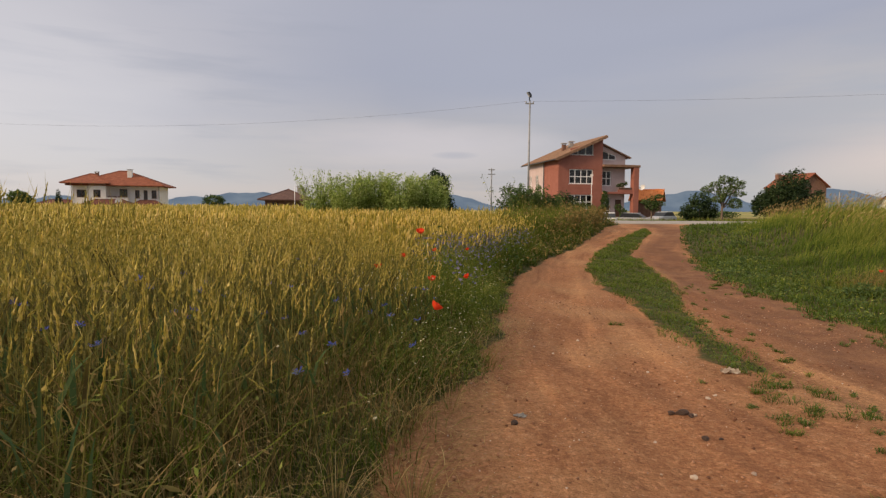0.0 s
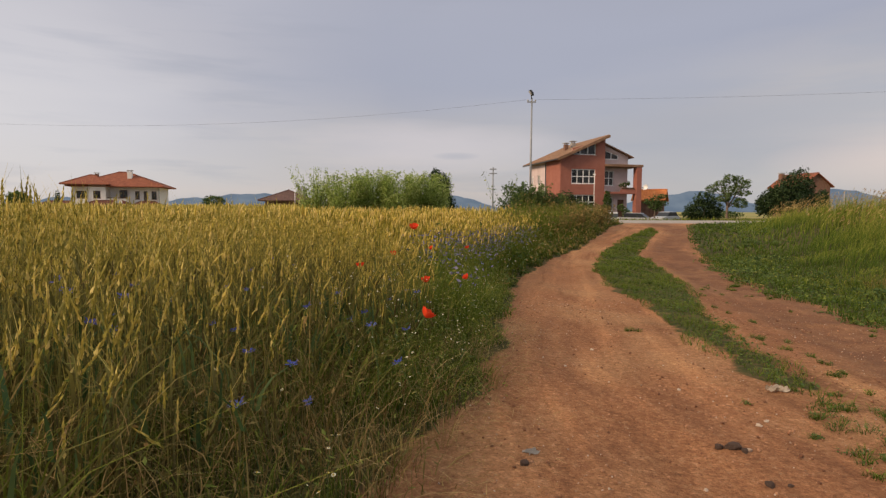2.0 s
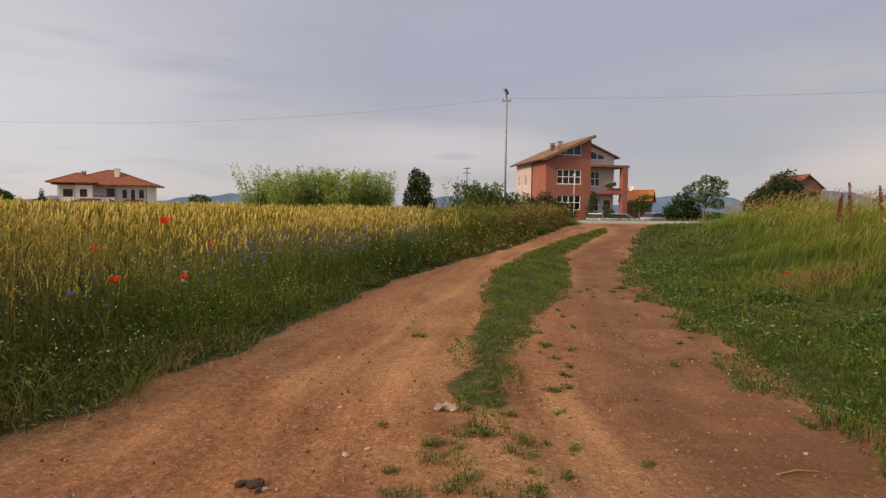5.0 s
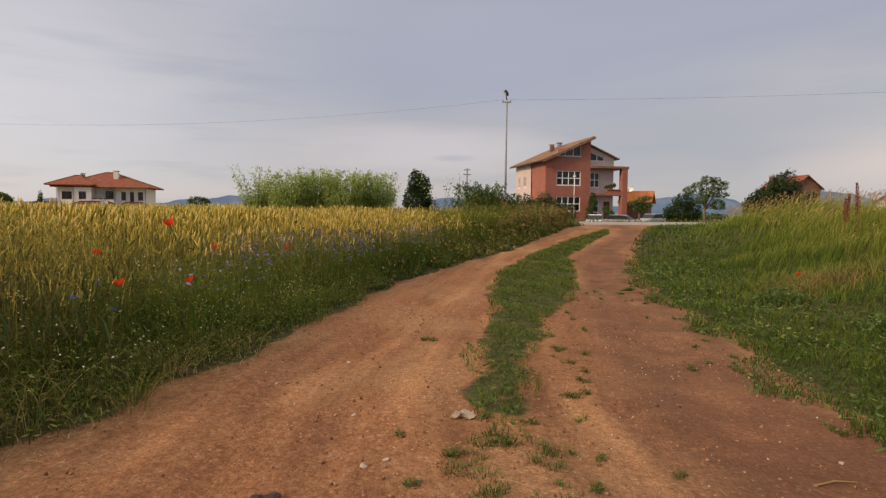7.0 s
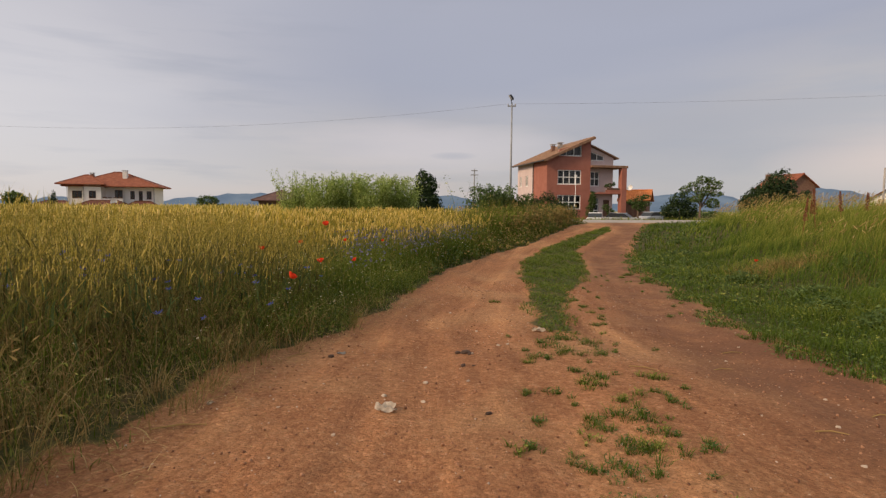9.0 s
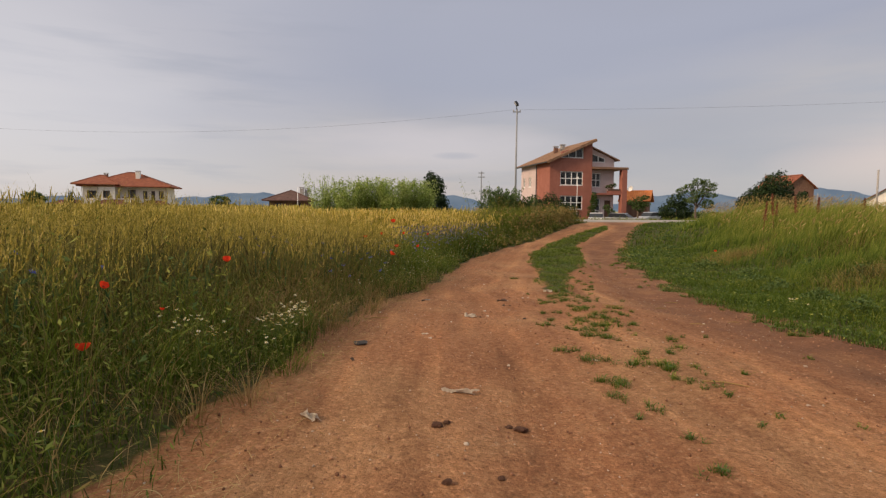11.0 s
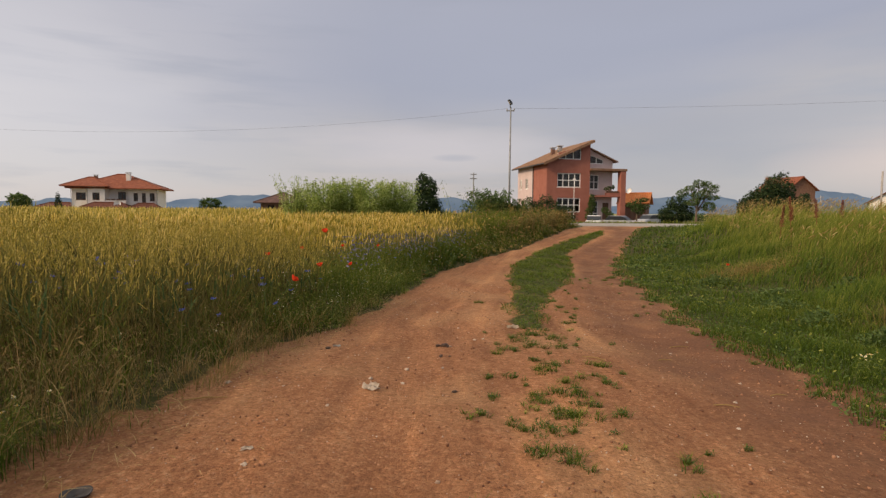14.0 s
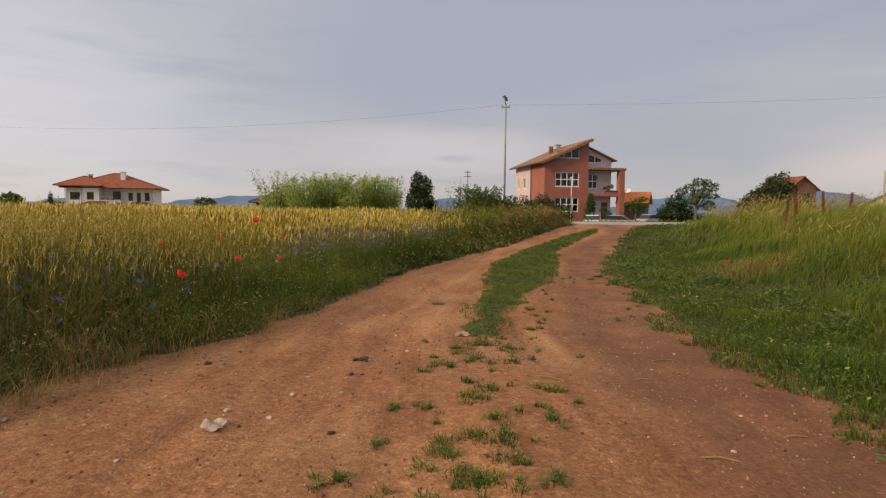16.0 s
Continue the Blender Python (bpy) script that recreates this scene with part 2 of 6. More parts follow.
    grit.outputs[0].default_value = (0.34, 0.235, 0.155, 1)
    soil = mix(mix(1.0, spot, keep, "MULTIPLY"), soil, grit.outputs[0])
    # loose gravelly crumb, each grain of its own shade
    cell = nt.new("ShaderNodeTexVoronoi")
    cell.inputs["Scale"].default_value = 75.0
    ln.new(co.outputs["Object"], cell.inputs["Vector"])
    shade = nt.new("ShaderNodeSeparateColor")
    ln.new(cell.outputs["Color"], shade.inputs[0])
    soil = mix(0.5, soil, ramp(nt, ln, shade.outputs[0], [(0.0, (0.62, 0.60, 0.58)), (0.5, (0.98, 0.98, 0.98)), (0.9, (1.12, 1.1, 1.08)), (1.0, (1.7, 1.75, 1.8))]), "MULTIPLY")
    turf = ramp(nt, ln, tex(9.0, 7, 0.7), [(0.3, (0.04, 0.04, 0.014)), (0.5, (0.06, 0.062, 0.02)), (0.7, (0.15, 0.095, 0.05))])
    far = ramp(nt, ln, tex(0.02, 5, 0.6, (1, 0.35, 1)), [(0.35, (0.12, 0.16, 0.05)), (0.5, (0.30, 0.27, 0.10)), (0.62, (0.36, 0.30, 0.12))])
    am, af = nt.new("ShaderNodeAttribute"), nt.new("ShaderNodeAttribute")
    am.attribute_name, af.attribute_name = "soil", "crop"
    edge = nt.new("ShaderNodeMath")
    edge.operation = "MULTIPLY_ADD"
    ln.new(tex(7.0, 6, 0.7), edge.inputs[0])
    edge.inputs[1].default_value = 0.9
    ln.new(am.outputs["Fac"], edge.inputs[2])
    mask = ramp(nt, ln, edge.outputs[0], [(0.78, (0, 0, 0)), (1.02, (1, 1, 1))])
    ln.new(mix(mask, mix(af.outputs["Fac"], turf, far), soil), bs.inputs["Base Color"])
    bu, b2 = nt.new("ShaderNodeBump"), nt.new("ShaderNodeBump")
    bu.inputs["Strength"].default_value, bu.inputs["Distance"].default_value = 0.6, 0.016
    b2.inputs["Strength"].default_value, b2.inputs["Distance"].default_value = 0.35, 0.04
    ln.new(tex(30.0, 10, 0.8), bu.inputs["Height"])
    ln.new(sn.outputs[0], b2.inputs["Height"])
    b3 = nt.new("ShaderNodeBump")
    b3.inputs["Strength"].default_value, b3.inputs["Distance"].default_value = 0.6, 0.006
    b3.invert = True
    ln.new(cell.outputs["Distance"], b3.inputs["Height"])
    ln.new(b2.outputs[0], b3.inputs["Normal"])
    ln.new(b3.outputs[0], bu.inputs["Normal"])
    ln.new(bu.outputs[0], bs.inputs["Normal"])
    return m


GROUND = ground_material()
GLASS = glass_material()
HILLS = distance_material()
ASPHALT = material("old_grey_asphalt", tones((0.30, 0.275, 0.25), 0.2), 1.5, 0.9, 0.4, 60)
EAR = material("ripening_wheat_ear", [(0.0, (0.18, 0.18, 0.03)), (0.3, (0.36, 0.31, 0.05)), (0.55, (0.66, 0.50, 0.10)), (0.85, (0.86, 0.68, 0.26))], 0.5, 0.75, 0, per_island=0.75, translucent=0.3)
GREENEAR = material("half_green_wheat_ear", [(0.0, (0.12, 0.125, 0.034)), (0.35, (0.34, 0.30, 0.06)), (0.65, (0.60, 0.475, 0.105)), (0.95, (0.86, 0.70, 0.27))], 0.5, 0.75, 0, per_island=0.75, translucent=0.3)
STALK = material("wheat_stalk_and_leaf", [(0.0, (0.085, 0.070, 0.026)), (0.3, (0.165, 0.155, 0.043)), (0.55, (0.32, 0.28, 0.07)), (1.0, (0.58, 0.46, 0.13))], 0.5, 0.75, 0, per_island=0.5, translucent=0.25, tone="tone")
FLAGLEAF = material("blue_green_wheat_leaf", [(0.1, (0.03, 0.06, 0.022)), (0.5, (0.06, 0.11, 0.04)), (0.9, (0.13, 0.18, 0.06))], 0.8, 0.6, 0, per_island=0.6, translucent=0.25)
STRAW = material("dry_straw", [(0.2, (0.19, 0.11, 0.042)), (0.5, (0.34, 0.23, 0.088)), (0.8, (0.54, 0.41, 0.20))], 2, 0.85, 0, per_island=0.5, translucent=0.1)
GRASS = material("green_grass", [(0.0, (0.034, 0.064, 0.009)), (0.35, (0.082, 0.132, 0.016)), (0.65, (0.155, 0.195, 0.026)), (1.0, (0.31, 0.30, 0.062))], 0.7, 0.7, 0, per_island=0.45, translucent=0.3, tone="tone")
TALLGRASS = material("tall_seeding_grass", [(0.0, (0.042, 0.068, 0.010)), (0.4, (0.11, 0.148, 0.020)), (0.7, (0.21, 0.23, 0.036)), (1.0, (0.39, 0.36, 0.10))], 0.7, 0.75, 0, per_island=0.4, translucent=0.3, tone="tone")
WEED = material("weed_leaves", [(0.12, (0.07, 0.10, 0.02)), (0.4, (0.16, 0.205, 0.04)), (0.7, (0.29, 0.315, 0.07)), (0.95, (0.40, 0.37, 0.11))], 1.3, 0.7, 0, per_island=0.5, translucent=0.25)
DRYWEED = material("drying_brown_weeds", [(0.15, (0.085, 0.09, 0.03)), (0.45, (0.20, 0.165, 0.055)), (0.7, (0.33, 0.225, 0.085)), (0.95, (0.45, 0.28, 0.12))], 0.8, 0.8, 0, per_island=0.5, translucent=0.2)
WILLOW = material("pale_green_shrub_leaves", [(0.15, (0.16, 0.22, 0.05)), (0.45, (0.32, 0.41, 0.10)), (0.7, (0.50, 0.56, 0.21)), (0.95, (0.72, 0.73, 0.42))], 0.9, 0.65, 0, per_island=0.5, translucent=0.4)
LEAF = material("broad_green_leaves", [(0.15, (0.035, 0.065, 0.02)), (0.5, (0.08, 0.13, 0.038)), (0.85, (0.16, 0.22, 0.07))], 1.0, 0.6, 0, per_island=0.5, translucent=0.25)
ROADLEAF = material("fresh_green_tree_leaves", [(0.15, (0.05, 0.085, 0.025)), (0.5, (0.11, 0.165, 0.05)), (0.85, (0.21, 0.27, 0.09))], 1.0, 0.6, 0, per_island=0.5, translucent=0.3)
DARKLEAF = material("dark_green_leaves", [(0.15, (0.018, 0.036, 0.016)), (0.5, (0.038, 0.066, 0.026)), (0.85, (0.08, 0.115, 0.042))], 1.0, 0.6, 0, per_island=0.5, translucent=0.2)
BARK = material("grey_brown_bark", tones((0.16, 0.12, 0.085), 0.35), 12, 0.9, 0.6, 40, stretch_z=0.3)
STEM = material("green_stem", tones((0.09, 0.14, 0.04), 0.3), 10, 0.7, 0)
POPPY = material("scarlet_poppy_petal", [(0.2, (0.66, 0.035, 0.012)), (0.5, (0.82, 0.075, 0.025)), (0.8, (0.88, 0.15, 0.055))], 12, 0.6, 0.3, 60, translucent=0.35)
POPPYEYE = material("black_poppy_heart", tones((0.02, 0.018, 0.02), 0.3), 20, 0.7, 0)
BLUE = material("cornflower_blue_petal", [(0.2, (0.07, 0.09, 0.42)), (0.5, (0.12, 0.16, 0.62)), (0.8, (0.24, 0.29, 0.72))], 15, 0.65, 0, per_object=0.4, translucent=0.3)
HAZEBLUE = material("dusty_violet_blossom", [(0.2, (0.11, 0.105, 0.20)), (0.5, (0.17, 0.165, 0.28)), (0.8, (0.26, 0.25, 0.34))], 15, 0.7, 0, per_island=0.5, translucent=0.2)
WHITE = material("white_daisy_petal", tones((0.76, 0.73, 0.56), 0.1), 20, 0.6, 0, translucent=0.2)
YELLOW = material("yellow_daisy_eye", tones((0.62, 0.44, 0.06), 0.2), 20, 0.7, 0)
DOCK = material("rust_red_dock_seed", [(0.15, (0.09, 0.03, 0.018)), (0.5, (0.19, 0.06, 0.032)), (0.85, (0.30, 0.115, 0.055))], 8, 0.85, 0, per_island=0.6)
STONE = material("pale_field_stone", [(0.25, (0.21, 0.14, 0.10)), (0.5, (0.34, 0.245, 0.18)), (0.8, (0.50, 0.41, 0.33))], 9, 0.9, 0.4, 60, per_island=0.6, per_object=0.5)
CLOD = material("dry_clay_crumb", [(0.2, (0.15, 0.068, 0.038)), (0.5, (0.28, 0.135, 0.076)), (0.8, (0.42, 0.225, 0.13))], 9, 0.95, 0.4, 60, per_island=0.8)
DARKSTONE = material("dark_slag_stone", tones((0.095, 0.062, 0.048), 0.5), 14, 0.85, 0.8, 50)
DUNG = material("dry_brown_dung", [(0.3, (0.07, 0.03, 0.018)), (0.5, (0.12, 0.055, 0.033)), (0.75, (0.20, 0.10, 0.06))], 25, 0.95, 0.9, 60)
PAPER = material("dirty_crumpled_paper", [(0.25, (0.42, 0.33, 0.25)), (0.5, (0.60, 0.52, 0.43)), (0.75, (0.74, 0.68, 0.60))], 22, 0.85, 0.5, 40)
FILM = material("dark_scuffed_plastic", tones((0.06, 0.055, 0.055), 0.4), 20, 0.75, 0.5, 40)
TERRACOTTA = material("terracotta_render", [(0.25, (0.28, 0.108, 0.078)), (0.5, (0.33, 0.130, 0.096)), (0.75, (0.38, 0.157, 0.117))], 1.2, 0.9, 0.3, 30)
PINK = material("pale_pink_render", [(0.25, (0.51, 0.41, 0.405)), (0.5, (0.585, 0.48, 0.475)), (0.75, (0.64, 0.535, 0.525))], 0.9, 0.9, 0.3, 30)
CREAM = material("cream_white_render", [(0.25, (0.68, 0.65, 0.62)), (0.5, (0.76, 0.74, 0.71)), (0.75, (0.81, 0.79, 0.76))], 0.8, 0.9, 0.25, 30)
OLDTILE = material("weathered_clay_roof_tile", [(0.25, (0.14, 0.08, 0.05)), (0.5, (0.23, 0.135, 0.085)), (0.75, (0.32, 0.21, 0.135))], 2.2, 0.85, 0.8, 9, bump_dist=0.05)
REDTILE = material("orange_red_roof_tile", [(0.25, (0.16, 0.052, 0.032)), (0.5, (0.23, 0.075, 0.042)), (0.75, (0.31, 0.115, 0.065))], 1.6, 0.85, 0.8, 8, bump_dist=0.05)
ORANGETILE = material("bright_orange_roof_tile", [(0.25, (0.50, 0.15, 0.05)), (0.5, (0.62, 0.20, 0.06)), (0.75, (0.70, 0.27, 0.09))], 1.6, 0.85, 0.8, 8, bump_dist=0.05)
# Brown-red tile of the low roofs, with their shade darkened into the colour.
PORCHTILE = material("brown_red_tile_painted_shade", tones((0.13, 0.052, 0.036), 0.3), 1.6, 0.85, 0.8, 8, bump_dist=0.05)
BROWNTILE = material("dark_brown_roof_tile", tones((0.115, 0.065, 0.055), 0.3), 1.6, 0.85, 0.8, 8, bump_dist=0.05)
BRICK = material("bare_hollow_brick_wall", [(0.25, (0.13, 0.068, 0.05)), (0.5, (0.19, 0.105, 0.075)), (0.75, (0.26, 0.165, 0.12))], 2.5, 0.95, 0.6, 25)
UPVC = material("white_plastic_window_frame", tones((0.78, 0.78, 0.77), 0.06), 8, 0.45, 0)
WOODFRAME = material("brown_wooden_frame", tones((0.10, 0.055, 0.035), 0.3), 10, 0.6, 0.2, 40)
CONCRETE = material("grey_concrete", tones((0.36, 0.34, 0.32), 0.2), 4, 0.9, 0.4, 40)
STEEL = material("galvanised_steel", tones((0.27, 0.28, 0.29), 0.18), 6, 0.6, 0.1, 50, metal=0.3)
DARKMETAL = material("dark_grey_lamp_housing", tones((0.06, 0.065, 0.075), 0.2), 8, 0.45, 0.1)
LENS = material("frosted_lamp_lens", tones((0.55, 0.56, 0.58), 0.08), 8, 0.3, 0)
WIRE = material("black_cable", tones((0.10, 0.10, 0.115), 0.2), 8, 0.7, 0)
CURTAIN = material("white_net_curtain", tones((0.70, 0.68, 0.64), 0.1), 5, 0.9, 0.2, 20, translucent=0.3)
DARKROOM = material("dim_interior_plaster", tones((0.25, 0.22, 0.20), 0.1), 2, 0.9, 0)
CARWHITE = material("white_car_paint", tones((0.74, 0.74, 0.74), 0.04), 3, 0.3, 0)
CARSILVER = material("silver_car_paint", tones((0.45, 0.47, 0.50), 0.06), 3, 0.3, 0, metal=0.4)
RUBBER = material("black_rubber", tones((0.025, 0.025, 0.027), 0.2), 10, 0.8, 0)
CARGLASS = material("dark_tinted_glass", tones((0.02, 0.024, 0.03), 0.1), 3, 0.3, 0)
LIGHTRED = material("red_tail_light", tones((0.45, 0.02, 0.02), 0.1), 5, 0.3, 0)

# ---- mesh helpers ----
rng = np.random.default_rng(7)


def np_mesh(name, verts, quads=None, tris=None, mats=(), slots=None, **attrs):
    me = bpy.data.meshes.new(name)
    quads = np.zeros((0, 4), int) if quads is None else np.asarray(quads, int)
    tris = np.zeros((0, 3), int) if tris is None else np.asarray(tris, int)
    loops = np.concatenate([quads.ravel(), tris.ravel()])
    sizes = np.concatenate([np.full(len(quads), 4), np.full(len(tris), 3)])
    me.vertices.add(len(verts))
    me.vertices.foreach_set("co", np.asarray(verts, np.float32).ravel())
    me.loops.add(len(loops))
    me.loops.foreach_set("vertex_index", loops.astype(np.int32))
    me.polygons.add(len(sizes))
    me.polygons.foreach_set("loop_start", (np.cumsum(sizes) - sizes).astype(np.int32))
    for m in mats:
        me.materials.append(m)
    if slots is not None:
        me.polygons.foreach_set("material_index", np.asarray(slots, np.int32))
    me.update(calc_edges=True)
    for key, values in attrs.items():
        a = me.attributes.new(key, "FLOAT", "POINT")
        a.data.foreach_set("value", np.asarray(values, np.float32))
    return me


class Soup:
    """Collects many small pieces into one mesh."""

    def __init__(self):
        self.v, self.q, self.t, self.qs, self.ts, self.tone, self.n = [], [], [], [], [], [], 0

    def add(self, v, q=None, t=None, slot=0, tone=None):
        self.v.append(v)
        if q is not None:
            self.q.append(q + self.n)
            self.qs.append(np.full(len(q), slot))
        if t is not None:
            self.t.append(t + self.n)
            self.ts.append(np.full(len(t), slot))
        self.tone.append(np.zeros(len(v)) if tone is None else tone)
        self.n += len(v)

    def link(self, name, mats, label="", category="", kind="stuff", parent=None, smooth=False):
        q = np.concatenate(self.q) if self.q else None
        t = np.concatenate(self.t) if self.t else None
        me = np_mesh(name, np.concatenate(self.v), q, t, mats, np.concatenate(self.qs + self.ts), tone=np.concatenate(self.tone))
        if smooth:
            me.polygons.foreach_set("use_smooth", np.ones(len(me.polygons), bool))
        ob = new(name, me)
        if parent:
            ob.parent = parent
        return tagged(ob, label, category, kind=kind)


def ribbons(soup, base, height, width, azim, lean, segs=2, droop=0.0, slot=0, tone=(0.0, 1.0)):
    """Curved tapering blades, one a row of base."""
    n = len(base)
    height, width, azim, lean = (np.broadcast_to(np.asarray(a, float), (n,)) for a in (height, width, azim, lean))
    out = np.stack([np.cos(azim), np.sin(azim), 0 * azim], 1)
    turn = azim + rng.uniform(0.6, 2.5, n)
    side = np.stack([np.cos(turn), np.sin(turn), 0 * turn], 1)
    rings, tn = [], []
    for k in range(segs + 1):
        s = k / segs
        mid = base + out * (lean * height * s ** 1.8)[:, None]
        mid[:, 2] += height * (s - droop * s ** 3)
        w = width * (1.0 - 0.9 * s ** 1.6) * 0.5
        rings += [mid - side * w[:, None], mid + side * w[:, None]]
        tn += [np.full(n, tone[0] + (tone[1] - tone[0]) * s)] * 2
    v = np.stack(rings, 1).reshape(-1, 3)
    first = (np.arange(n) * 2 * (segs + 1))[:, None]
    q = np.concatenate([first + np.array([2 * k, 2 * k + 1, 2 * k + 3, 2 * k + 2]) for k in range(segs)])
    soup.add(v, q, slot=slot, tone=np.stack(tn, 1).reshape(-1))
    tip = base + out * (lean * height)[:, None]
    tip[:, 2] += height * (1 - droop)
    return tip, out * lean[:, None] * 1.8 + np.array([0, 0, 1.0]) * (1 - 3 * droop)


def ears(soup, base, way, length, radius, sides=4, slot=0):
    """Plump spindles along way."""
    n = len(base)
    way = way / np.linalg.norm(way, axis=1, keepdims=True)
    a = np.cross(way, rng.normal(size=(n, 3)))
    a /= np.linalg.norm(a, axis=1, keepdims=True)
    b = np.cross(way, a)
    length, radius = (np.broadcast_to(np.asarray(x, float), (n,))[:, None] for x in (length, radius))
    rows = [base]
    for s, r in ((0.25, 1.0), (0.7, 0.85)):
        for k in range(sides):
            c, d = math.cos(2 * math.pi * k / sides), math.sin(2 * math.pi * k / sides)
            rows.append(base + way * length * s + (a * c + b * d) * radius * r)
    rows.append(base + way * length)
    v = np.stack(rows, 1).reshape(-1, 3)
    m = 2 * sides + 2
    f = (np.arange(n) * m)[:, None]
    t, q = [], []
    for k in range(sides):
        j = (k + 1) % sides
        t += [f + np.array([0, 1 + j, 1 + k]), f + np.array([m - 1, 1 + sides + k, 1 + sides + j])]
        q.append(f + np.array([1 + k, 1 + j, 1 + sides + j, 1 + sides + k]))
    soup.add(v, np.concatenate(q), np.concatenate(t), slot=slot)


def leaves(soup, at, size, slot=0, flat=0.5, long=1.7):
    """Folded diamond leaves with chance turns."""
    n = len(at)
    size = np.broadcast_to(np.asarray(size, float), (n,))[:, None]
    a = rng.normal(size=(n, 3))
    a[:, 2] *= flat
    a /= np.linalg.norm(a, axis=1, keepdims=True)
    up = rng.normal(size=(n, 3)) * 0.6 + np.array([0, 0, 0.8])
    b = np.cross(a, up)
    b /= np.linalg.norm(b, axis=1, keepdims=True) + 1e-9
    c = np.cross(a, b)
    v = np.stack([at - a * size * long * 0.5, at + b * size * 0.42 + c * size * 0.12, at + a * size * long * 0.5, at - b * size * 0.42 + c * size * 0.12], 1).reshape(-1, 3)
    f = (np.arange(n) * 4)[:, None]
    soup.add(v, None, np.concatenate([f + np.array([0, 1, 2]), f + np.array([0, 2, 3])]), slot=slot)


def bm_box(bm, x0, y0, z0, x1, y1, z1):
    v = [bm.verts.new(p) for p in ((x0, y0, z0), (x1, y0, z0), (x1, y1, z0), (x0, y1, z0), (x0, y0, z1), (x1, y0, z1), (x1, y1, z1), (x0, y1, z1))]
    for f in ((3, 2, 1, 0), (4, 5, 6, 7), (0, 1, 5, 4), (1, 2, 6, 5), (2, 3, 7, 6), (3, 0, 4, 7)):
        bm.faces.new([v[k] for k in f])
    return v


def bm_prism(bm, poly, y0, y1):
    """A polygon in x and z, given counter-clockwise as seen from -y, carried from y0 to y1."""
    a = [bm.verts.new((x, y0, z)) for x, z in poly]
    b = [bm.verts.new((x, y1, z)) for x, z in poly]
    bm.faces.new(a)
    bm.faces.new(b[::-1])
    for k in range(len(poly)):
        j = (k + 1) % len(poly)
        bm.faces.new((a[j], a[k], b[k], b[j]))


def bm_tube(bm, points, radii, sides=8):
    rings = []
    for k, p in enumerate(points):
        p = Vector(p)
        d = (Vector(points[min(k + 1, len(points) - 1)]) - Vector(points[max(k - 1, 0)])).normalized()
        a = d.orthogonal().normalized()
        b = d.cross(a)
        rings.append([bm.verts.new(p + (a * math.cos(2 * math.pi * i / sides) + b * math.sin(2 * math.pi * i / sides)) * radii[k]) for i in range(sides)])
    for r, s in zip(rings, rings[1:]):
        for i in range(sides):
            bm.faces.new((r[i], r[(i + 1) % sides], s[(i + 1) % sides], s[i]))
    bm.faces.new(rings[0][::-1])
    bm.faces.new(rings[-1])


def part(name, bm, mat, parent=None, label="", bevel=0.0, smooth=False):
    """One mesh object from a bmesh, under a thing or a part."""
    if bevel:
        bmesh.ops.bevel(bm, geom=list(bm.edges), offset=bevel, segments=1, affect="EDGES", clamp_overlap=True)
    bmesh.ops.recalc_face_normals(bm, faces=bm.faces)
    me = bpy.data.meshes.new(name)
    bm.to_mesh(me)
    bm.free()
    me.materials.append(mat)
    if smooth:
        for p in me.polygons:
            p.use_smooth = True
    ob = new(name, me)
    if parent:
        ob.parent = parent
    if label:
        ob["label"] = label
    return ob


def box_part(name, box, mat, parent, label="", bevel=0.0):
    bm = bmesh.new()
    bm_box(bm, *box)
    return part(name, bm, mat, parent, label, bevel)


def thing(name, m, label, category, group=""):
    ob = new(name)
    ob.empty_display_size = 0.3
    ob.matrix_world = m
    return tagged(ob, label, category, group)


# ---- plan: track edges and ground ----
FIELD_EDGE = ((-40, -1.6), (-6, -0.5), (-3, -0.3), (-0.6, -0.23), (0.3, -0.17), (1.1, -0.1), (1.9, -0.04), (2.5, 0.0), (2.8, 0.12), (3.5, 0.3), (4.2, 0.41), (4.7, 0.51), (6.4, 0.77), (8.5, 1.1), (9.6, 1.48), (10.5, 1.82), (12.2, 2.45), (13.8, 3.3), (15.9, 4.2), (18.4, 5.25), (20.9, 6.18), (23.5, 7.6))
STRIP_A = ((3.2, 1.95), (3.6, 1.8), (4.5, 1.9), (5.4, 2.05), (6.5, 2.2), (8.0, 2.31), (9.2, 2.49), (11.0, 2.9), (13.5, 3.85), (16.2, 5.15), (18.7, 6.55), (20.3, 7.45))
STRIP_B = ((3.2, 2.0), (3.96, 2.19), (4.9, 2.39), (6.1, 2.68), (7.1, 3.14), (8.4, 3.52), (10.5, 4.0), (12.9, 4.45), (15.3, 5.5), (18.5, 7.0), (20.3, 7.5))
BANK_EDGE = ((-40, 4.0), (-6, 3.2), (-2, 3.2), (1.2, 3.28), (1.84, 3.35), (2.6, 3.5), (3.5, 3.45), (3.9, 3.48), (5.1, 3.92), (6.5, 4.03), (8.1, 4.3), (9.7, 4.72), (12.3, 5.55), (13.7, 5.95), (16.0, 6.88), (18.0, 7.75), (22.1, 9.5), (23.5, 10.6))
ROAD_Y = (24.0, 30.5)


def along(line, y):
    return np.interp(y, [p[0] for p in line], [p[1] for p in line])


def smooth(a, b, x):
    s = np.clip((x - a) / (b - a), 0, 1)
    return s * s * (3 - 2 * s)


def wobble(x, y, f, s):
    return (np.sin(x * f + s) * np.cos(y * f * 0.83 + 1.7 * s) + np.sin(x * f * 2.3 + y * f * 1.1 + 2.9 * s) * 0.5) / 1.5


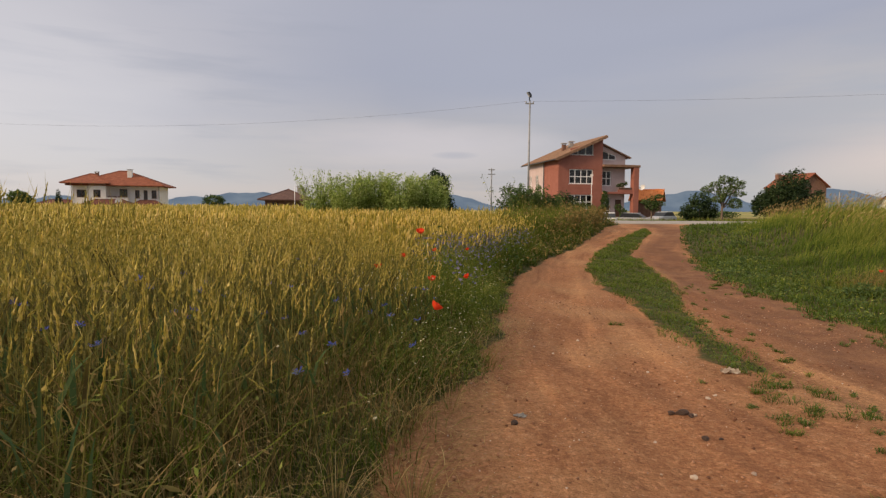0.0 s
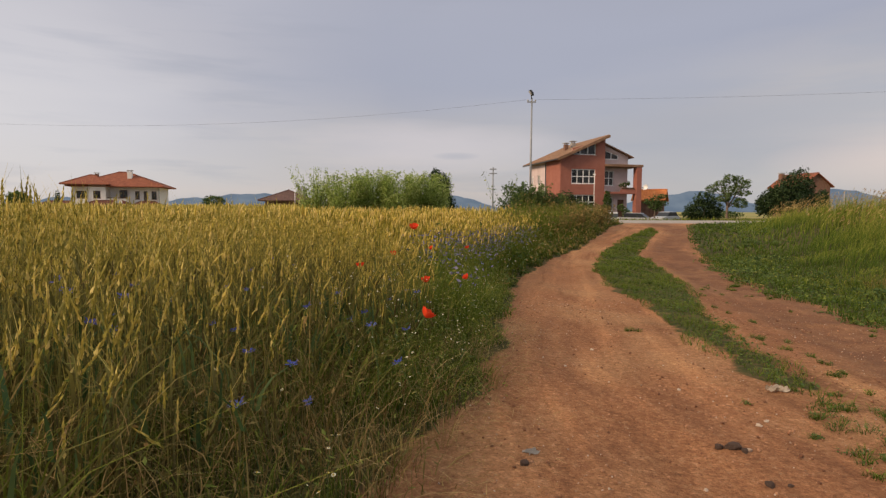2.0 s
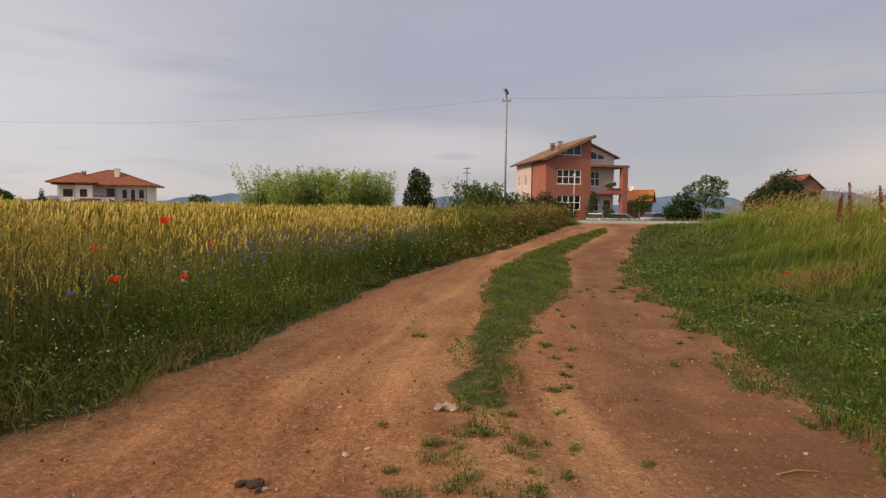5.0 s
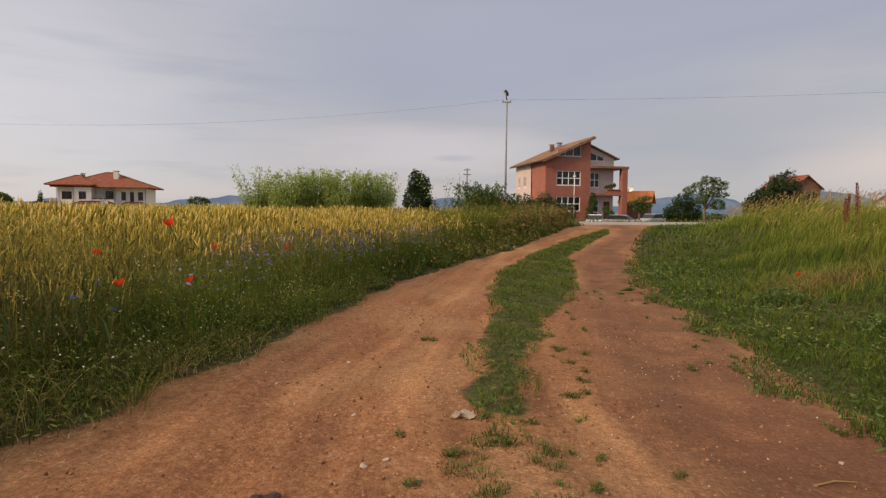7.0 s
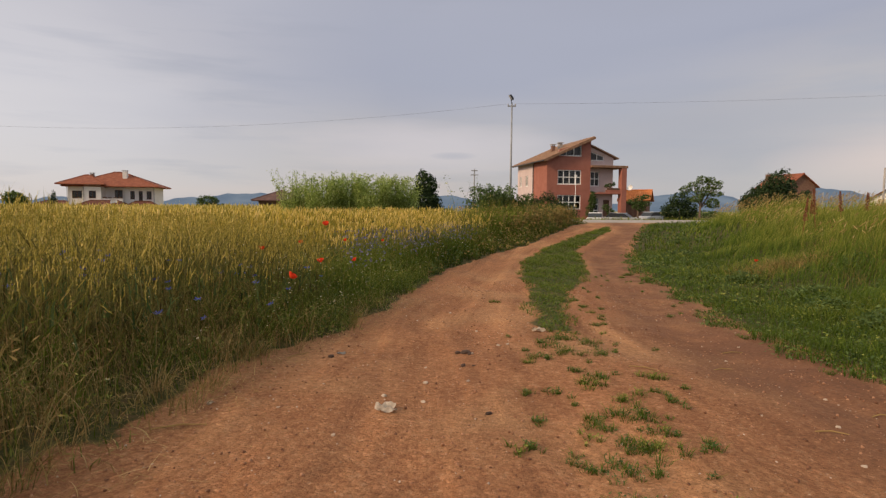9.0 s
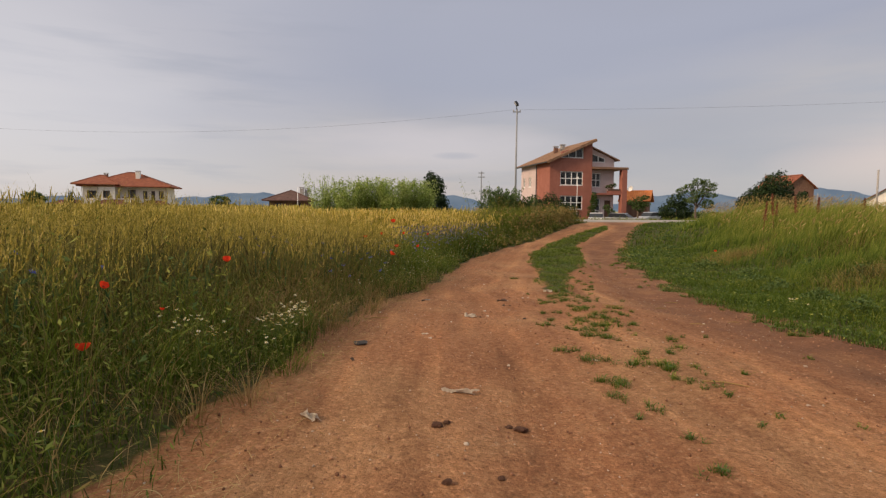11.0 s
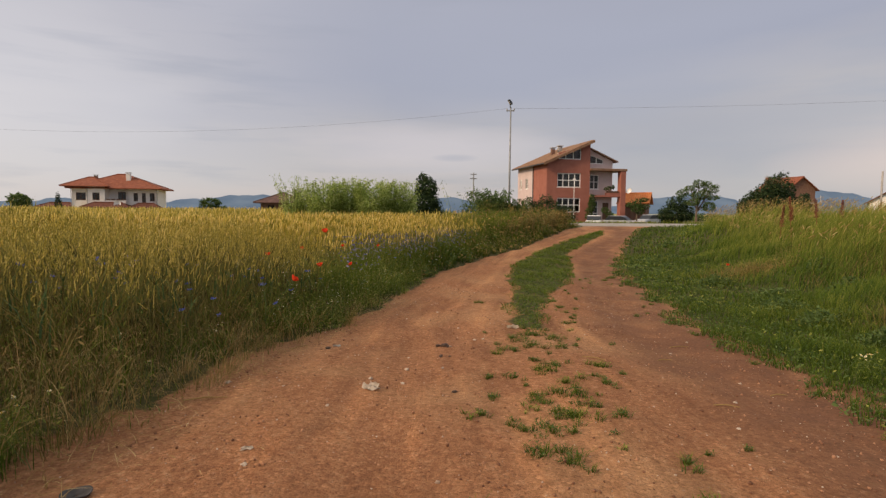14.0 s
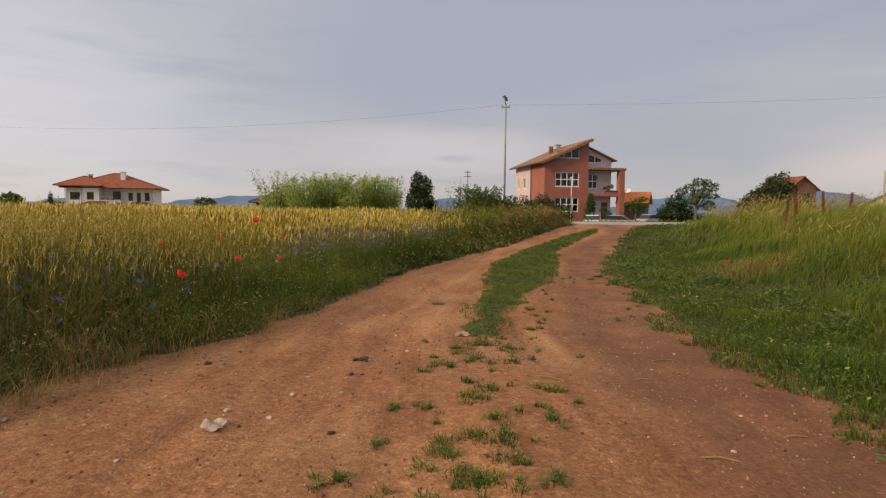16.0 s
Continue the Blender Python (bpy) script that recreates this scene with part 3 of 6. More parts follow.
def ground_z(x, y):
    x, y = np.asarray(x, float), np.asarray(y, float)
    z = np.interp(y, (-30, -3, -0.7, 0.1, 1.4, 2.0, 2.7, 4.8, 6.5, 8.5, 12.3, 18, 22, 24, 31, 40, 70), (0.25, 0.09, 0.05, 0.05, -0.01, -0.04, -0.08, -0.125, -0.145, -0.16, -0.105, 0.14, 0.30, 0.34, 0.34, 0.05, -0.1))
    z = z - 0.015 * np.clip(x, -0.6, 6) * np.clip((18 - y) / 6, 0, 1)
    near = smooth(24, 20, y)
    bank = x - along(BANK_EDGE, y)
    z = z + 0.80 * smooth(0.7, 4.8, bank) * smooth(21.5, 15, y) * (1 + 0.12 * wobble(x, y, 0.9, 2))
    field = along(FIELD_EDGE, y) - x
    z = z + 0.07 * smooth(0.0, 0.9, field) * near
    mid = (along(STRIP_A, np.clip(y, 3, 20.3)) + along(STRIP_B, np.clip(y, 3, 20.3))) / 2
    on = smooth(0.0, 0.35, -field) * smooth(0.0, 0.35, -bank) * near
    # shallow wheel ruts either side of the middle ridge
    for off in (-1.05, 1.0):
        z = z - 0.025 * on * np.exp(-((x - mid - off) / 0.26) ** 2)
    z = z + on * (0.018 * np.exp(-((x - mid) / 0.3) ** 2))
    z = z + near * (0.012 * wobble(x, y, 3.1, 1) + 0.007 * wobble(x, y, 8.3, 4))
    z = z - 0.66 * np.exp(-(((x - 21.5) / 8.5) ** 4) - ((y - 64) / 11) ** 4)
    return z


def soil_mask(x, y):
    """1 on bare clay, 0 under plants."""
    x, y = np.asarray(x, float), np.asarray(y, float)
    jig = 0.09 * wobble(x, y, 3.7, 3) + 0.05 * wobble(x, y, 11.0, 6)
    m = smooth(-0.16, 0.14, x - along(FIELD_EDGE, y) + jig + 0.14 * smooth(3.4, 2.0, y)) * smooth(-0.42, 0.02, along(BANK_EDGE, y) - x + jig)
    inside = np.minimum(x - along(STRIP_A, y), along(STRIP_B, y) - x) + jig
    strip = smooth(-0.10, 0.10, inside) * smooth(3.0, 3.5, y) * smooth(20.6, 19.8, y)
    return m * (1 - 0.75 * strip) * smooth(24.3, 23.9, y)


def axis(a, b, step, far, grow=1.28):
    mid = np.arange(a, b + step / 2, step)
    out, d = [], step
    p = 0.0
    while p < far:
        d *= grow
        p += d
        out.append(p)
    out = np.array(out)
    return np.concatenate([a - out[::-1], mid, mid[-1] + out])


gx, gy = axis(-2.5, 8.5, 0.07, 3800), axis(-6.0, 24.5, 0.085, 3800)
GX, GY = np.meshgrid(gx, gy)
gv = np.stack([GX.ravel(), GY.ravel(), ground_z(GX, GY).ravel()], 1)
nx, ny = len(gx), len(gy)
gi = (np.arange(ny - 1)[:, None] * nx + np.arange(nx - 1)[None]).ravel()
gq = np.stack([gi, gi + 1, gi + nx + 1, gi + nx], 1)
soil = soil_mask(gv[:, 0], gv[:, 1])
crop = smooth(60, 110, gv[:, 1])
lane = gv[:, 0] - (along(STRIP_A, np.clip(gv[:, 1], 3, 20.3)) + along(STRIP_B, np.clip(gv[:, 1], 3, 20.3))) / 2
packed = np.exp(-((lane - 1.12 + 0.08 * np.sin(gv[:, 1])) / 0.58) ** 4) + 0.22 * np.exp(-((lane + 0.75) / 0.16) ** 2) + 0.15 * np.exp(-((lane + 1.3) / 0.14) ** 2)
cx, cy = gv[gq].mean(1)[:, 0], gv[gq].mean(1)[:, 1]
is_track = (cx > along(FIELD_EDGE, cy)) & (cx < along(BANK_EDGE, cy)) & (cy < 24.0) & (cy > -30)


def sheet(name, faces, label, category):
    used, inverse = np.unique(faces, return_inverse=True)
    me = np_mesh(name, gv[used], inverse.reshape(-1, 4), None, [GROUND], None, soil=soil[used], crop=crop[used], lane=lane[used], packed=np.minimum(packed, 1)[used])
    me.polygons.foreach_set("use_smooth", np.ones(len(me.polygons), bool))
    return tagged(new(name, me), label, category, kind="structure")


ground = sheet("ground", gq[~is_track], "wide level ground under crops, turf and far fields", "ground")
track = sheet("track", gq[is_track], "rutted red-brown clay farm track with scattered grit", "dirt track")

# road across the end of the track
bm = bmesh.new()
xs_road = np.linspace(-160, 200, 61)
ra = [[bm.verts.new((x, y, float(ground_z(x, y)) + dz)) for x in xs_road] for y, dz in ((23.9, -0.06), (24.05, 0.035), (27.2, 0.06), (30.4, 0.035), (30.55, -0.06))]
for r, s in zip(ra, ra[1:]):
    for k in range(len(xs_road) - 1):
        bm.faces.new((r[k], r[k + 1], s[k + 1], s[k]))
tagged(part("road", bm, ASPHALT), "pale grey worn asphalt country road", "road", kind="structure")

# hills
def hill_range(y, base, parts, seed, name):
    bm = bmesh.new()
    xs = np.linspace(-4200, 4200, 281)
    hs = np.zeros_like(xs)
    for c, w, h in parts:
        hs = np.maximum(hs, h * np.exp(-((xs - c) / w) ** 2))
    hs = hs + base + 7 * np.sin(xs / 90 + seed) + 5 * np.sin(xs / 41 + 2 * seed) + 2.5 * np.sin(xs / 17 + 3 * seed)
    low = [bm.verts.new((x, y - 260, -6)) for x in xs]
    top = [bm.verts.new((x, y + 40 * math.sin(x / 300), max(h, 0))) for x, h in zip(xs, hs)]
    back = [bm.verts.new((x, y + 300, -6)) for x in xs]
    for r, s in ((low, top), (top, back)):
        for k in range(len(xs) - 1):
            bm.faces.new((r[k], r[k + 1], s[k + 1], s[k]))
    return tagged(part(name, bm, HILLS, smooth=True), "wooded hills along the horizon, blue haze painted in", "hills", kind="structure")


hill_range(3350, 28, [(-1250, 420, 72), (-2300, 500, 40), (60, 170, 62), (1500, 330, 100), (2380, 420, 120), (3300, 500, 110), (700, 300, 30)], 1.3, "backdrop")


# ---- houses ----
def wall_cells(bm, u0, u1, z0, z1, y0, y1, holes):
    """A wall along x with rectangular openings that go through it."""
    us = sorted({u0, u1, *(h[0] for h in holes), *(h[1] for h in holes)})
    zs = sorted({z0, z1, *(h[2] for h in holes), *(h[3] for h in holes)})
    for a, b in zip(us, us[1:]):
        for c, d in zip(zs, zs[1:]):
            m, n = (a + b) / 2, (c + d) / 2
            if not any(h[0] < m < h[1] and h[2] < n < h[3] for h in holes):
                bm_box(bm, a, y0, c, b, y1, d)
    bmesh.ops.remove_doubles(bm, verts=list(bm.verts), dist=1e-4)
    seen = {}
    for f in list(bm.faces):
        seen.setdefault(tuple(round(c, 3) for c in f.calc_center_median()), []).append(f)
    bmesh.ops.delete(bm, geom=[f for fs in seen.values() if len(fs) > 1 for f in fs], context="FACES_ONLY")


def window(parent, u0, u1, z0, z1, y, cols=2, rows=2, mat=None, slope=0.0, bar=0.10, sill=True):
    """A framed window in a wall that faces -y: frame, panes and sill. slope: rise of its top along x."""
    mat = mat or UPVC
    top = lambda u: z1 + slope * (u - u1)
    bm = bmesh.new()
    outer = [(u0, z0), (u1, z0), (u1, top(u1)), (u0, top(u0))]
    inner = [(u0 + bar, z0 + bar), (u1 - bar, z0 + bar), (u1 - bar, top(u1 - bar) - bar), (u0 + bar, top(u0 + bar) - bar)]
    fo, fi, bo, bi = ([bm.verts.new((u, d, z)) for u, z in ring] for ring, d in ((outer, y), (inner, y), (outer, y + 0.09), (inner, y + 0.09)))
    for k in range(4):
        n = (k + 1) % 4
        for quad in ((fo[k], fo[n], fi[n], fi[k]), (bo[n], bo[k], bi[k], bi[n]), (fo[n], fo[k], bo[k], bo[n]), (fi[k], fi[n], bi[n], bi[k])):
            bm.faces.new(quad)
    win = part("window", bm, mat, parent)
    for k in range(1, cols):
        u = u0 + (u1 - u0) * k / cols
        a, b = u - bar / 2, u + bar / 2
        bm = bmesh.new()
        bm_prism(bm, [(a, z0 + bar), (b, z0 + bar), (b, top(b) - bar), (a, top(a) - bar)], y + 0.003, y + 0.087)
        part("glazing_bar", bm, mat, win)
    for k in range(1, rows):
        z = z0 + (min(top(u0), z1) - z0) * k / rows
        box_part("glazing_bar", (u0 + bar, y + 0.006, z - bar / 2, u1 - bar, y + 0.084, z + bar / 2), mat, win)
    for k in range(cols):
        a, b = u0 + (u1 - u0) * k / cols, u0 + (u1 - u0) * (k + 1) / cols
        bm = bmesh.new()
        bm_prism(bm, [(a, z0), (b, z0), (b, top(b)), (a, top(a))], y + 0.04, y + 0.05)
        g = part("pane", bm, GLASS, win)
        g.visible_shadow = False
    if sill:
        box_part("sill", (u0 - 0.08, y - 0.10, z0 - 0.06, u1 + 0.08, y + 0.1, z0 - 0.002), mat, win)
    return win


def curtain(parent, u0, u1, z0, z1, y):
    """A gathered net curtain."""
    bm = bmesh.new()
    us = np.linspace(u0, u1, 25)
    a = [bm.verts.new((u, y + 0.05 * math.sin(k * 1.7), z0)) for k, u in enumerate(us)]
    b = [bm.verts.new((u, y + 0.04 * math.sin(k * 1.7), z1)) for k, u in enumerate(us)]
    for k in range(len(us) - 1):
        bm.faces.new((a[k], a[k + 1], b[k + 1], b[k]))
    return part("curtain", bm, CURTAIN, parent, "white gathered net curtain", smooth=True)


def slab_roof(name, corners, thick, mat, parent, label="", ridges=0.28):
    """A pitched roof plane through four corners (eave a, eave b, top b, top a) with rows of rounded tiles."""
    a, b, c, d = (Vector(p) for p in corners)
    n = (b - a).cross(d - a).normalized()
    if n.z < 0:
        n = -n
    bm = bmesh.new()
    count = max(4, int((b - a).length / ridges))
    low, high, lo2, hi2 = [], [], [], []
    for k in range(count * 2 + 1):
        s = k / (count * 2)
        lift = n * (0.05 if k % 2 else 0.0)
        low.append(bm.verts.new(a.lerp(b, s) + lift + n * thick))
        high.append(bm.verts.new(d.lerp(c, s) + lift + n * thick))
        lo2.append(bm.verts.new(a.lerp(b, s)))
        hi2.append(bm.verts.new(d.lerp(c, s)))
    for k in range(count * 2):
        bm.faces.new((low[k], low[k + 1], high[k + 1], high[k]))
        bm.faces.new((lo2[k + 1], lo2[k], hi2[k], hi2[k + 1]))
        bm.faces.new((lo2[k], lo2[k + 1], low[k + 1], low[k]))
        bm.faces.new((high[k], high[k + 1], hi2[k + 1], hi2[k]))
    bm.faces.new((lo2[0], low[0], high[0], hi2[0]))
    bm.faces.new((low[-1], lo2[-1], hi2[-1], high[-1]))
    return part(name, bm, mat, parent, label)


def chimney(parent, x, y, z0, z1, s, mat, cap):
    c = box_part("chimney", (x - s, y - s, z0, x + s, y + s, z1), mat, parent, bevel=0.02)
    box_part("cap", (x - s - 0.1, y - s - 0.1, z1 + 0.12, x + s + 0.1, y + s + 0.1, z1 + 0.22), cap, c)
    for dx in (-s + 0.06, s - 0.06):
        box_part("cap_post", (x + dx - 0.05, y - 0.05, z1, x + dx + 0.05, y + 0.05, z1 + 0.12), cap, c)
    return c


def terracotta_house():
    """Three storeys, split mono-pitch roof, red block beside a pale wing with canopy and balcony. Front faces -y, red corner at the origin."""
    h = thing("house", pose(14.15, 68, -0.15, 0, 0, 12), "three-storey terracotta and pale pink house with split tiled roof", "house")
    W, D, T = 5.9, 10.6, 0.3
    box_part("plinth", (0.02, 0.02, -1.0, 9.7, 9.5, 0.05), CONCRETE, h)
    box_part("pillar_base", (10.07, -0.38, -1.0, 10.78, 0.38, 0.0), TERRACOTTA, h)
    eave, apex = 7.45, 10.15
    top = lambda u: eave + (apex - eave) * u / W
    # red front
    bm = bmesh.new()
    wall_cells(bm, 0, W, 0, eave, 0, T, [(1.45, 4.65, 1.25, 3.05), (1.45, 4.65, 4.4, 6.2)])
    a0, a1, z0 = 1.55, 4.65, 7.95
    w0, w1 = z0 + 0.75, z0 + 1.62
    bm_prism(bm, [(0, eave), (a0, eave), (a0, top(a0))], 0, T)
    bm_prism(bm, [(a0, eave), (a1, eave), (a1, z0), (a0, z0)], 0, T)
    bm_prism(bm, [(a0, w0), (a1, w1), (a1, top(a1)), (a0, top(a0))], 0, T)
    bm_prism(bm, [(a1, eave), (W, eave), (W, apex), (a1, top(a1))], 0, T)
    part("wall", bm, TERRACOTTA, h, "terracotta rendered front wall")
    window(h, 1.45, 4.65, 1.25, 3.05, 0.1, 4, 2)
    window(h, 1.45, 4.65, 4.4, 6.2, 0.1, 4, 2)
    window(h, a0, a1, z0, w1, 0.1, 3, 1, slope=(w1 - w0) / (a1 - a0))
    curtain(h, 2.2, 3.0, 4.4, 6.2, 0.5)
    curtain(h, 3.1, 4.6, 4.4, 6.2, 0.5)
    # side wall: red then pale
    box_part("side_wall", (0, T, 0, T, 4.5, eave), TERRACOTTA, h, "terracotta rendered side wall")
    bm = bmesh.new()
    wall_cells(bm, 4.5, D, 0, eave - 0.05, -0.004, T, [(6.6, 7.6, 4.4, 5.8), (6.6, 7.6, 1.4, 2.8), (9.0, 9.8, 4.4, 5.8)])
    side = part("side_wall", bm, PINK, h, "pale rendered side wall")
    side.matrix_basis = Matrix(((0, 1, 0, 0), (1, 0, 0, 0), (0, 0, 1, 0), (0, 0, 0, 1)))
    for v0, v1, c0, c1 in ((6.6, 7.6, 4.4, 5.8), (6.6, 7.6, 1.4, 2.8), (9.0, 9.8, 4.4, 5.8)):
        w = window(h, v0, v1, c0, c1, 0.08, 2, 1)
        w.matrix_basis = Matrix(((0, 1, 0, 0), (1, 0, 0, 0), (0, 0, 1, 0), (0, 0, 0, 1)))
    bm = bmesh.new()
    bm_tube(bm, [(-0.09, 4.5, 0.1), (-0.09, 4.5, eave - 0.2)], [0.06, 0.06])
    part("downpipe", bm, DARKMETAL, h, "dark downpipe", smooth=True)
    # red return wall above the wing, back wall, floors
    bm = bmesh.new()
    bm_box(bm, W - T, T, 0, W, D, eave)
    bm_box(bm, W - T, T, eave, W, D, apex - 0.1)
    part("party_wall", bm, TERRACOTTA, h)
    bm = bmesh.new()
    bm_prism(bm, [(T, 0), (W - T, 0), (W - T, top(W - T)), (T, top(T))], D - T, D)
    part("back_wall", bm, PINK, h)
    for z in (0.15, 3.45, 6.6):
        box_part("floor_slab", (T, T, z, W - T, D - T, z + 0.25), DARKROOM, h)
    box_part("inner_wall", (T, 4.4, 0.4, W - T, 4.55, 6.6), DARKROOM, h)
    o = 0.65
    slab_roof("roof", ((-o, -o, eave - 0.2), (-o, D + o, eave - 0.2), (W + 0.25, D + o, apex + 0.12), (W + 0.25, -o, apex + 0.12)), 0.16, OLDTILE, h, "weathered clay tile roof")
    bm = bmesh.new()
    bm_prism(bm, [(-o, eave - 0.36), (W + 0.28, apex - 0.06), (W + 0.28, apex + 0.22), (-o, eave - 0.08)], -o - 0.06, -o + 0.02)
    part("fascia", bm, OLDTILE, h)
    bm = bmesh.new()
    bm_tube(bm, [(-o - 0.08, -o, eave - 0.18), (-o - 0.08, D + o, eave - 0.18)], [0.08, 0.08])
    part("gutter", bm, DARKMETAL, h, smooth=True)
    chimney(h, 2.9, 5.0, 8.6, 9.75, 0.24, BRICK, CONCRETE)
    chimney(h, 4.0, 5.2, 9.0, 10.05, 0.26, CONCRETE, CONCRETE)
    # pale wing set back behind canopy and balcony
    s, E = 1.0, 9.6
    wa, we = 9.5, 7.95
    wt = lambda u: wa + (we - wa) * (u - W) / (E - W)
    bm = bmesh.new()
    wall_cells(bm, W, E, 0, 7.2, s, s + T, [(6.4, 7.7, 0.3, 2.75), (6.4, 7.7, 4.25, 6.15), (8.3, 9.2, 0.3, 2.5)])
    b0, b1, bz = 6.3, 8.3, 7.55
    bm_prism(bm, [(W, 7.2), (E, 7.2), (E, bz), (W, bz)], s, s + T)
    bm_prism(bm, [(W, bz), (b0, bz), (b0, wt(b0)), (W, wt(W))], s, s + T)
    bm_prism(bm, [(b0, 8.75), (b1, 8.1), (b1, wt(b1)), (b0, wt(b0))], s, s + T)
    bm_prism(bm, [(b1, bz), (E, bz), (E, wt(E)), (b1, wt(b1))], s, s + T)
    part("wall", bm, PINK, h, "pale pink rendered wing wall")
    window(h, 6.4, 7.7, 0.3, 2.75, s + 0.1, 2, 3)
    window(h, 6.4, 7.7, 4.25, 6.15, s + 0.1, 2, 2)
    window(h, b0, b1, bz, 8.1, s + 0.1, 2, 1, slope=-(8.75 - 8.1) / (b1 - b0))
    box_part("door", (8.3, s + 0.1, 0.3, 9.2, s + 0.16, 2.5), WOODFRAME, h, "dark wooden entrance door")
    bm = bmesh.new()
    bm_box(bm, E - T, s + T, 0, E, D - 1, we - 0.1)
    part("side_wall", bm, PINK, h)
    bm = bmesh.new()
    bm_prism(bm, [(W, 0), (E - T, 0), (E - T, we), (W, wa)], D - 1 - T, D - 1)
    part("back_wall", bm, PINK, h)
    for z in (0.05, 3.4, 6.7):
        box_part("floor_slab", (W + 0.002, s + T, z, E - T, D - 1 - T, z + 0.25), DARKROOM, h)
    slab_roof("roof", ((E + 0.55, s - 0.45, we - 0.2), (E + 0.55, D - 0.6, we - 0.2), (W + 0.004, D - 0.6, wa + 0.05), (W + 0.004, s - 0.45, wa + 0.05)), 0.14, OLDTILE, h, "weathered clay tile roof of the wing")
    box_part("canopy", (W + 0.004, -0.45, 6.55, 10.95, s - 0.01, 6.85), OLDTILE, h, "tiled concrete canopy over the balcony", 0.03)
    box_part("canopy", (E + 0.01, s - 0.01, 6.56, 10.9, 4.6, 6.84), CONCRETE, h)
    box_part("balcony", (W + 0.004, -0.3, 3.2, 10.8, s - 0.01, 3.45), TERRACOTTA, h, "balcony slab", 0.02)
    box_part("balcony_wall", (8.0, -0.28, 3.45, 10.04, -0.12, 3.75), TERRACOTTA, h)
    box_part("pillar", (10.05, -0.4, 0, 10.8, 0.4, 6.55), TERRACOTTA, h, "square terracotta pillar", 0.03)
    box_part("planter", (8.3, -0.2, 3.76, 9.9, 0.1, 4.0), WOODFRAME, h)
    box_part("step", (5.95, -0.2, 0.0, 10.4, s - 0.02, 0.28), CONCRETE, h)
    bm = bmesh.new()
    bmesh.ops.create_uvsphere(bm, u_segments=14, v_segments=8, radius=0.55)
    bmesh.ops.delete(bm, geom=[v for v in bm.verts if v.co.z > -0.2], context="VERTS")
    d = part("satellite_dish", bm, UPVC, h, "white satellite dish", smooth=True)
    d.matrix_basis = pose(10.95, -0.75, 4.1, 70, 0, -70) @ Matrix.Scale(0.75, 4)
    box_part("bracket", (10.75, -0.75, 3.95, 10.83, -0.3, 4.05), STEEL, h)
    return h


def hip_roof(name, x0, y0, x1, y1, z, rise, mat, parent, label="", thick=0.14, inset=None):
    """A hipped roof: four sloping planes to a ridge, with an eave edge."""
    w, d = x1 - x0, y1 - y0
    k = min(w, d) / 2 if inset is None else inset
    if w >= d:
        r0, r1 = (x0 + k, (y0 + y1) / 2), (x1 - k, (y0 + y1) / 2)
    else:
        r0, r1 = ((x0 + x1) / 2, y0 + k), ((x0 + x1) / 2, y1 - k)
    bm = bmesh.new()
    lo = [bm.verts.new((x, y, z)) for x, y in ((x0, y0), (x1, y0), (x1, y1), (x0, y1))]
    up = [bm.verts.new((x, y, z + thick)) for x, y in ((x0, y0), (x1, y0), (x1, y1), (x0, y1))]
    ra, rb = bm.verts.new((*r0, z + rise)), bm.verts.new((*r1, z + rise))
    bm.faces.new(lo[::-1])
    for i in range(4):
        bm.faces.new((lo[i], lo[(i + 1) % 4], up[(i + 1) % 4], up[i]))
    if w >= d:
        faces = ((up[0], up[1], rb, ra), (up[1], up[2], rb), (up[2], up[3], ra, rb), (up[3], up[0], ra))
    else:
        faces = ((up[0], up[1], ra), (up[1], up[2], rb, ra), (up[2], up[3], rb), (up[3], up[0], ra, rb))
    for f in faces:
        bm.faces.new(f)
    ob = part(name, bm, mat, parent, label)
    # rounded ridge and hip caps
    bm = bmesh.new()
    bm_tube(bm, [(*r0, z + rise + 0.02), (*r1, z + rise + 0.02)] if math.dist(r0, r1) > 0.1 else [(r0[0] - 0.1, r0[1], z + rise), (r0[0] + 0.1, r0[1], z + rise)], [0.12, 0.12], 6)
    for (x, y), r in zip(((x0, y0), (x1, y0), (x1, y1), (x0, y1)), (r0, r1 if w >= d else r0, r1, r0 if w >= d else r1)):
        bm_tube(bm, [(x, y, z + thick), (*r, z + rise)], [0.10, 0.10], 6)
    part("ridge_cap", bm, mat, ob)
    return ob


def box_walls(parent, x0, y0, x1, y1, z0, z1, mat, front=(), right=(), left=(), frame_mat=None, t=0.25):
    """Four walls; openings as (a, b, z0, z1) along the front, right and left walls, each with its window."""
    bm = bmesh.new()
    wall_cells(bm, x0, x1, z0, z1, y0, y0 + t, list(front))
    part("wall", bm, mat, parent)
    for a, b, c, d in front:
        window(parent, a, b, c, d, y0 + 0.08, 2, 1, frame_mat)
    box_part("back_wall", (x0, y1 - t, z0, x1, y1, z1), mat, parent)
    for x, holes, sgn in ((x1, right, 1), (x0, left, -1)):
        bm = bmesh.new()
        wall_cells(bm, y0 + t, y1 - t, z0, z1, 0, t, list(holes))
        m = Matrix(((0, -sgn, 0, x), (1, 0, 0, 0), (0, 0, 1, 0), (0, 0, 0, 1)))
        part("side_wall", bm, mat, parent).matrix_basis = m
        for a, b, c, d in holes:
            window(parent, a, b, c, d, 0.08, 2, 1, frame_mat).matrix_basis = m


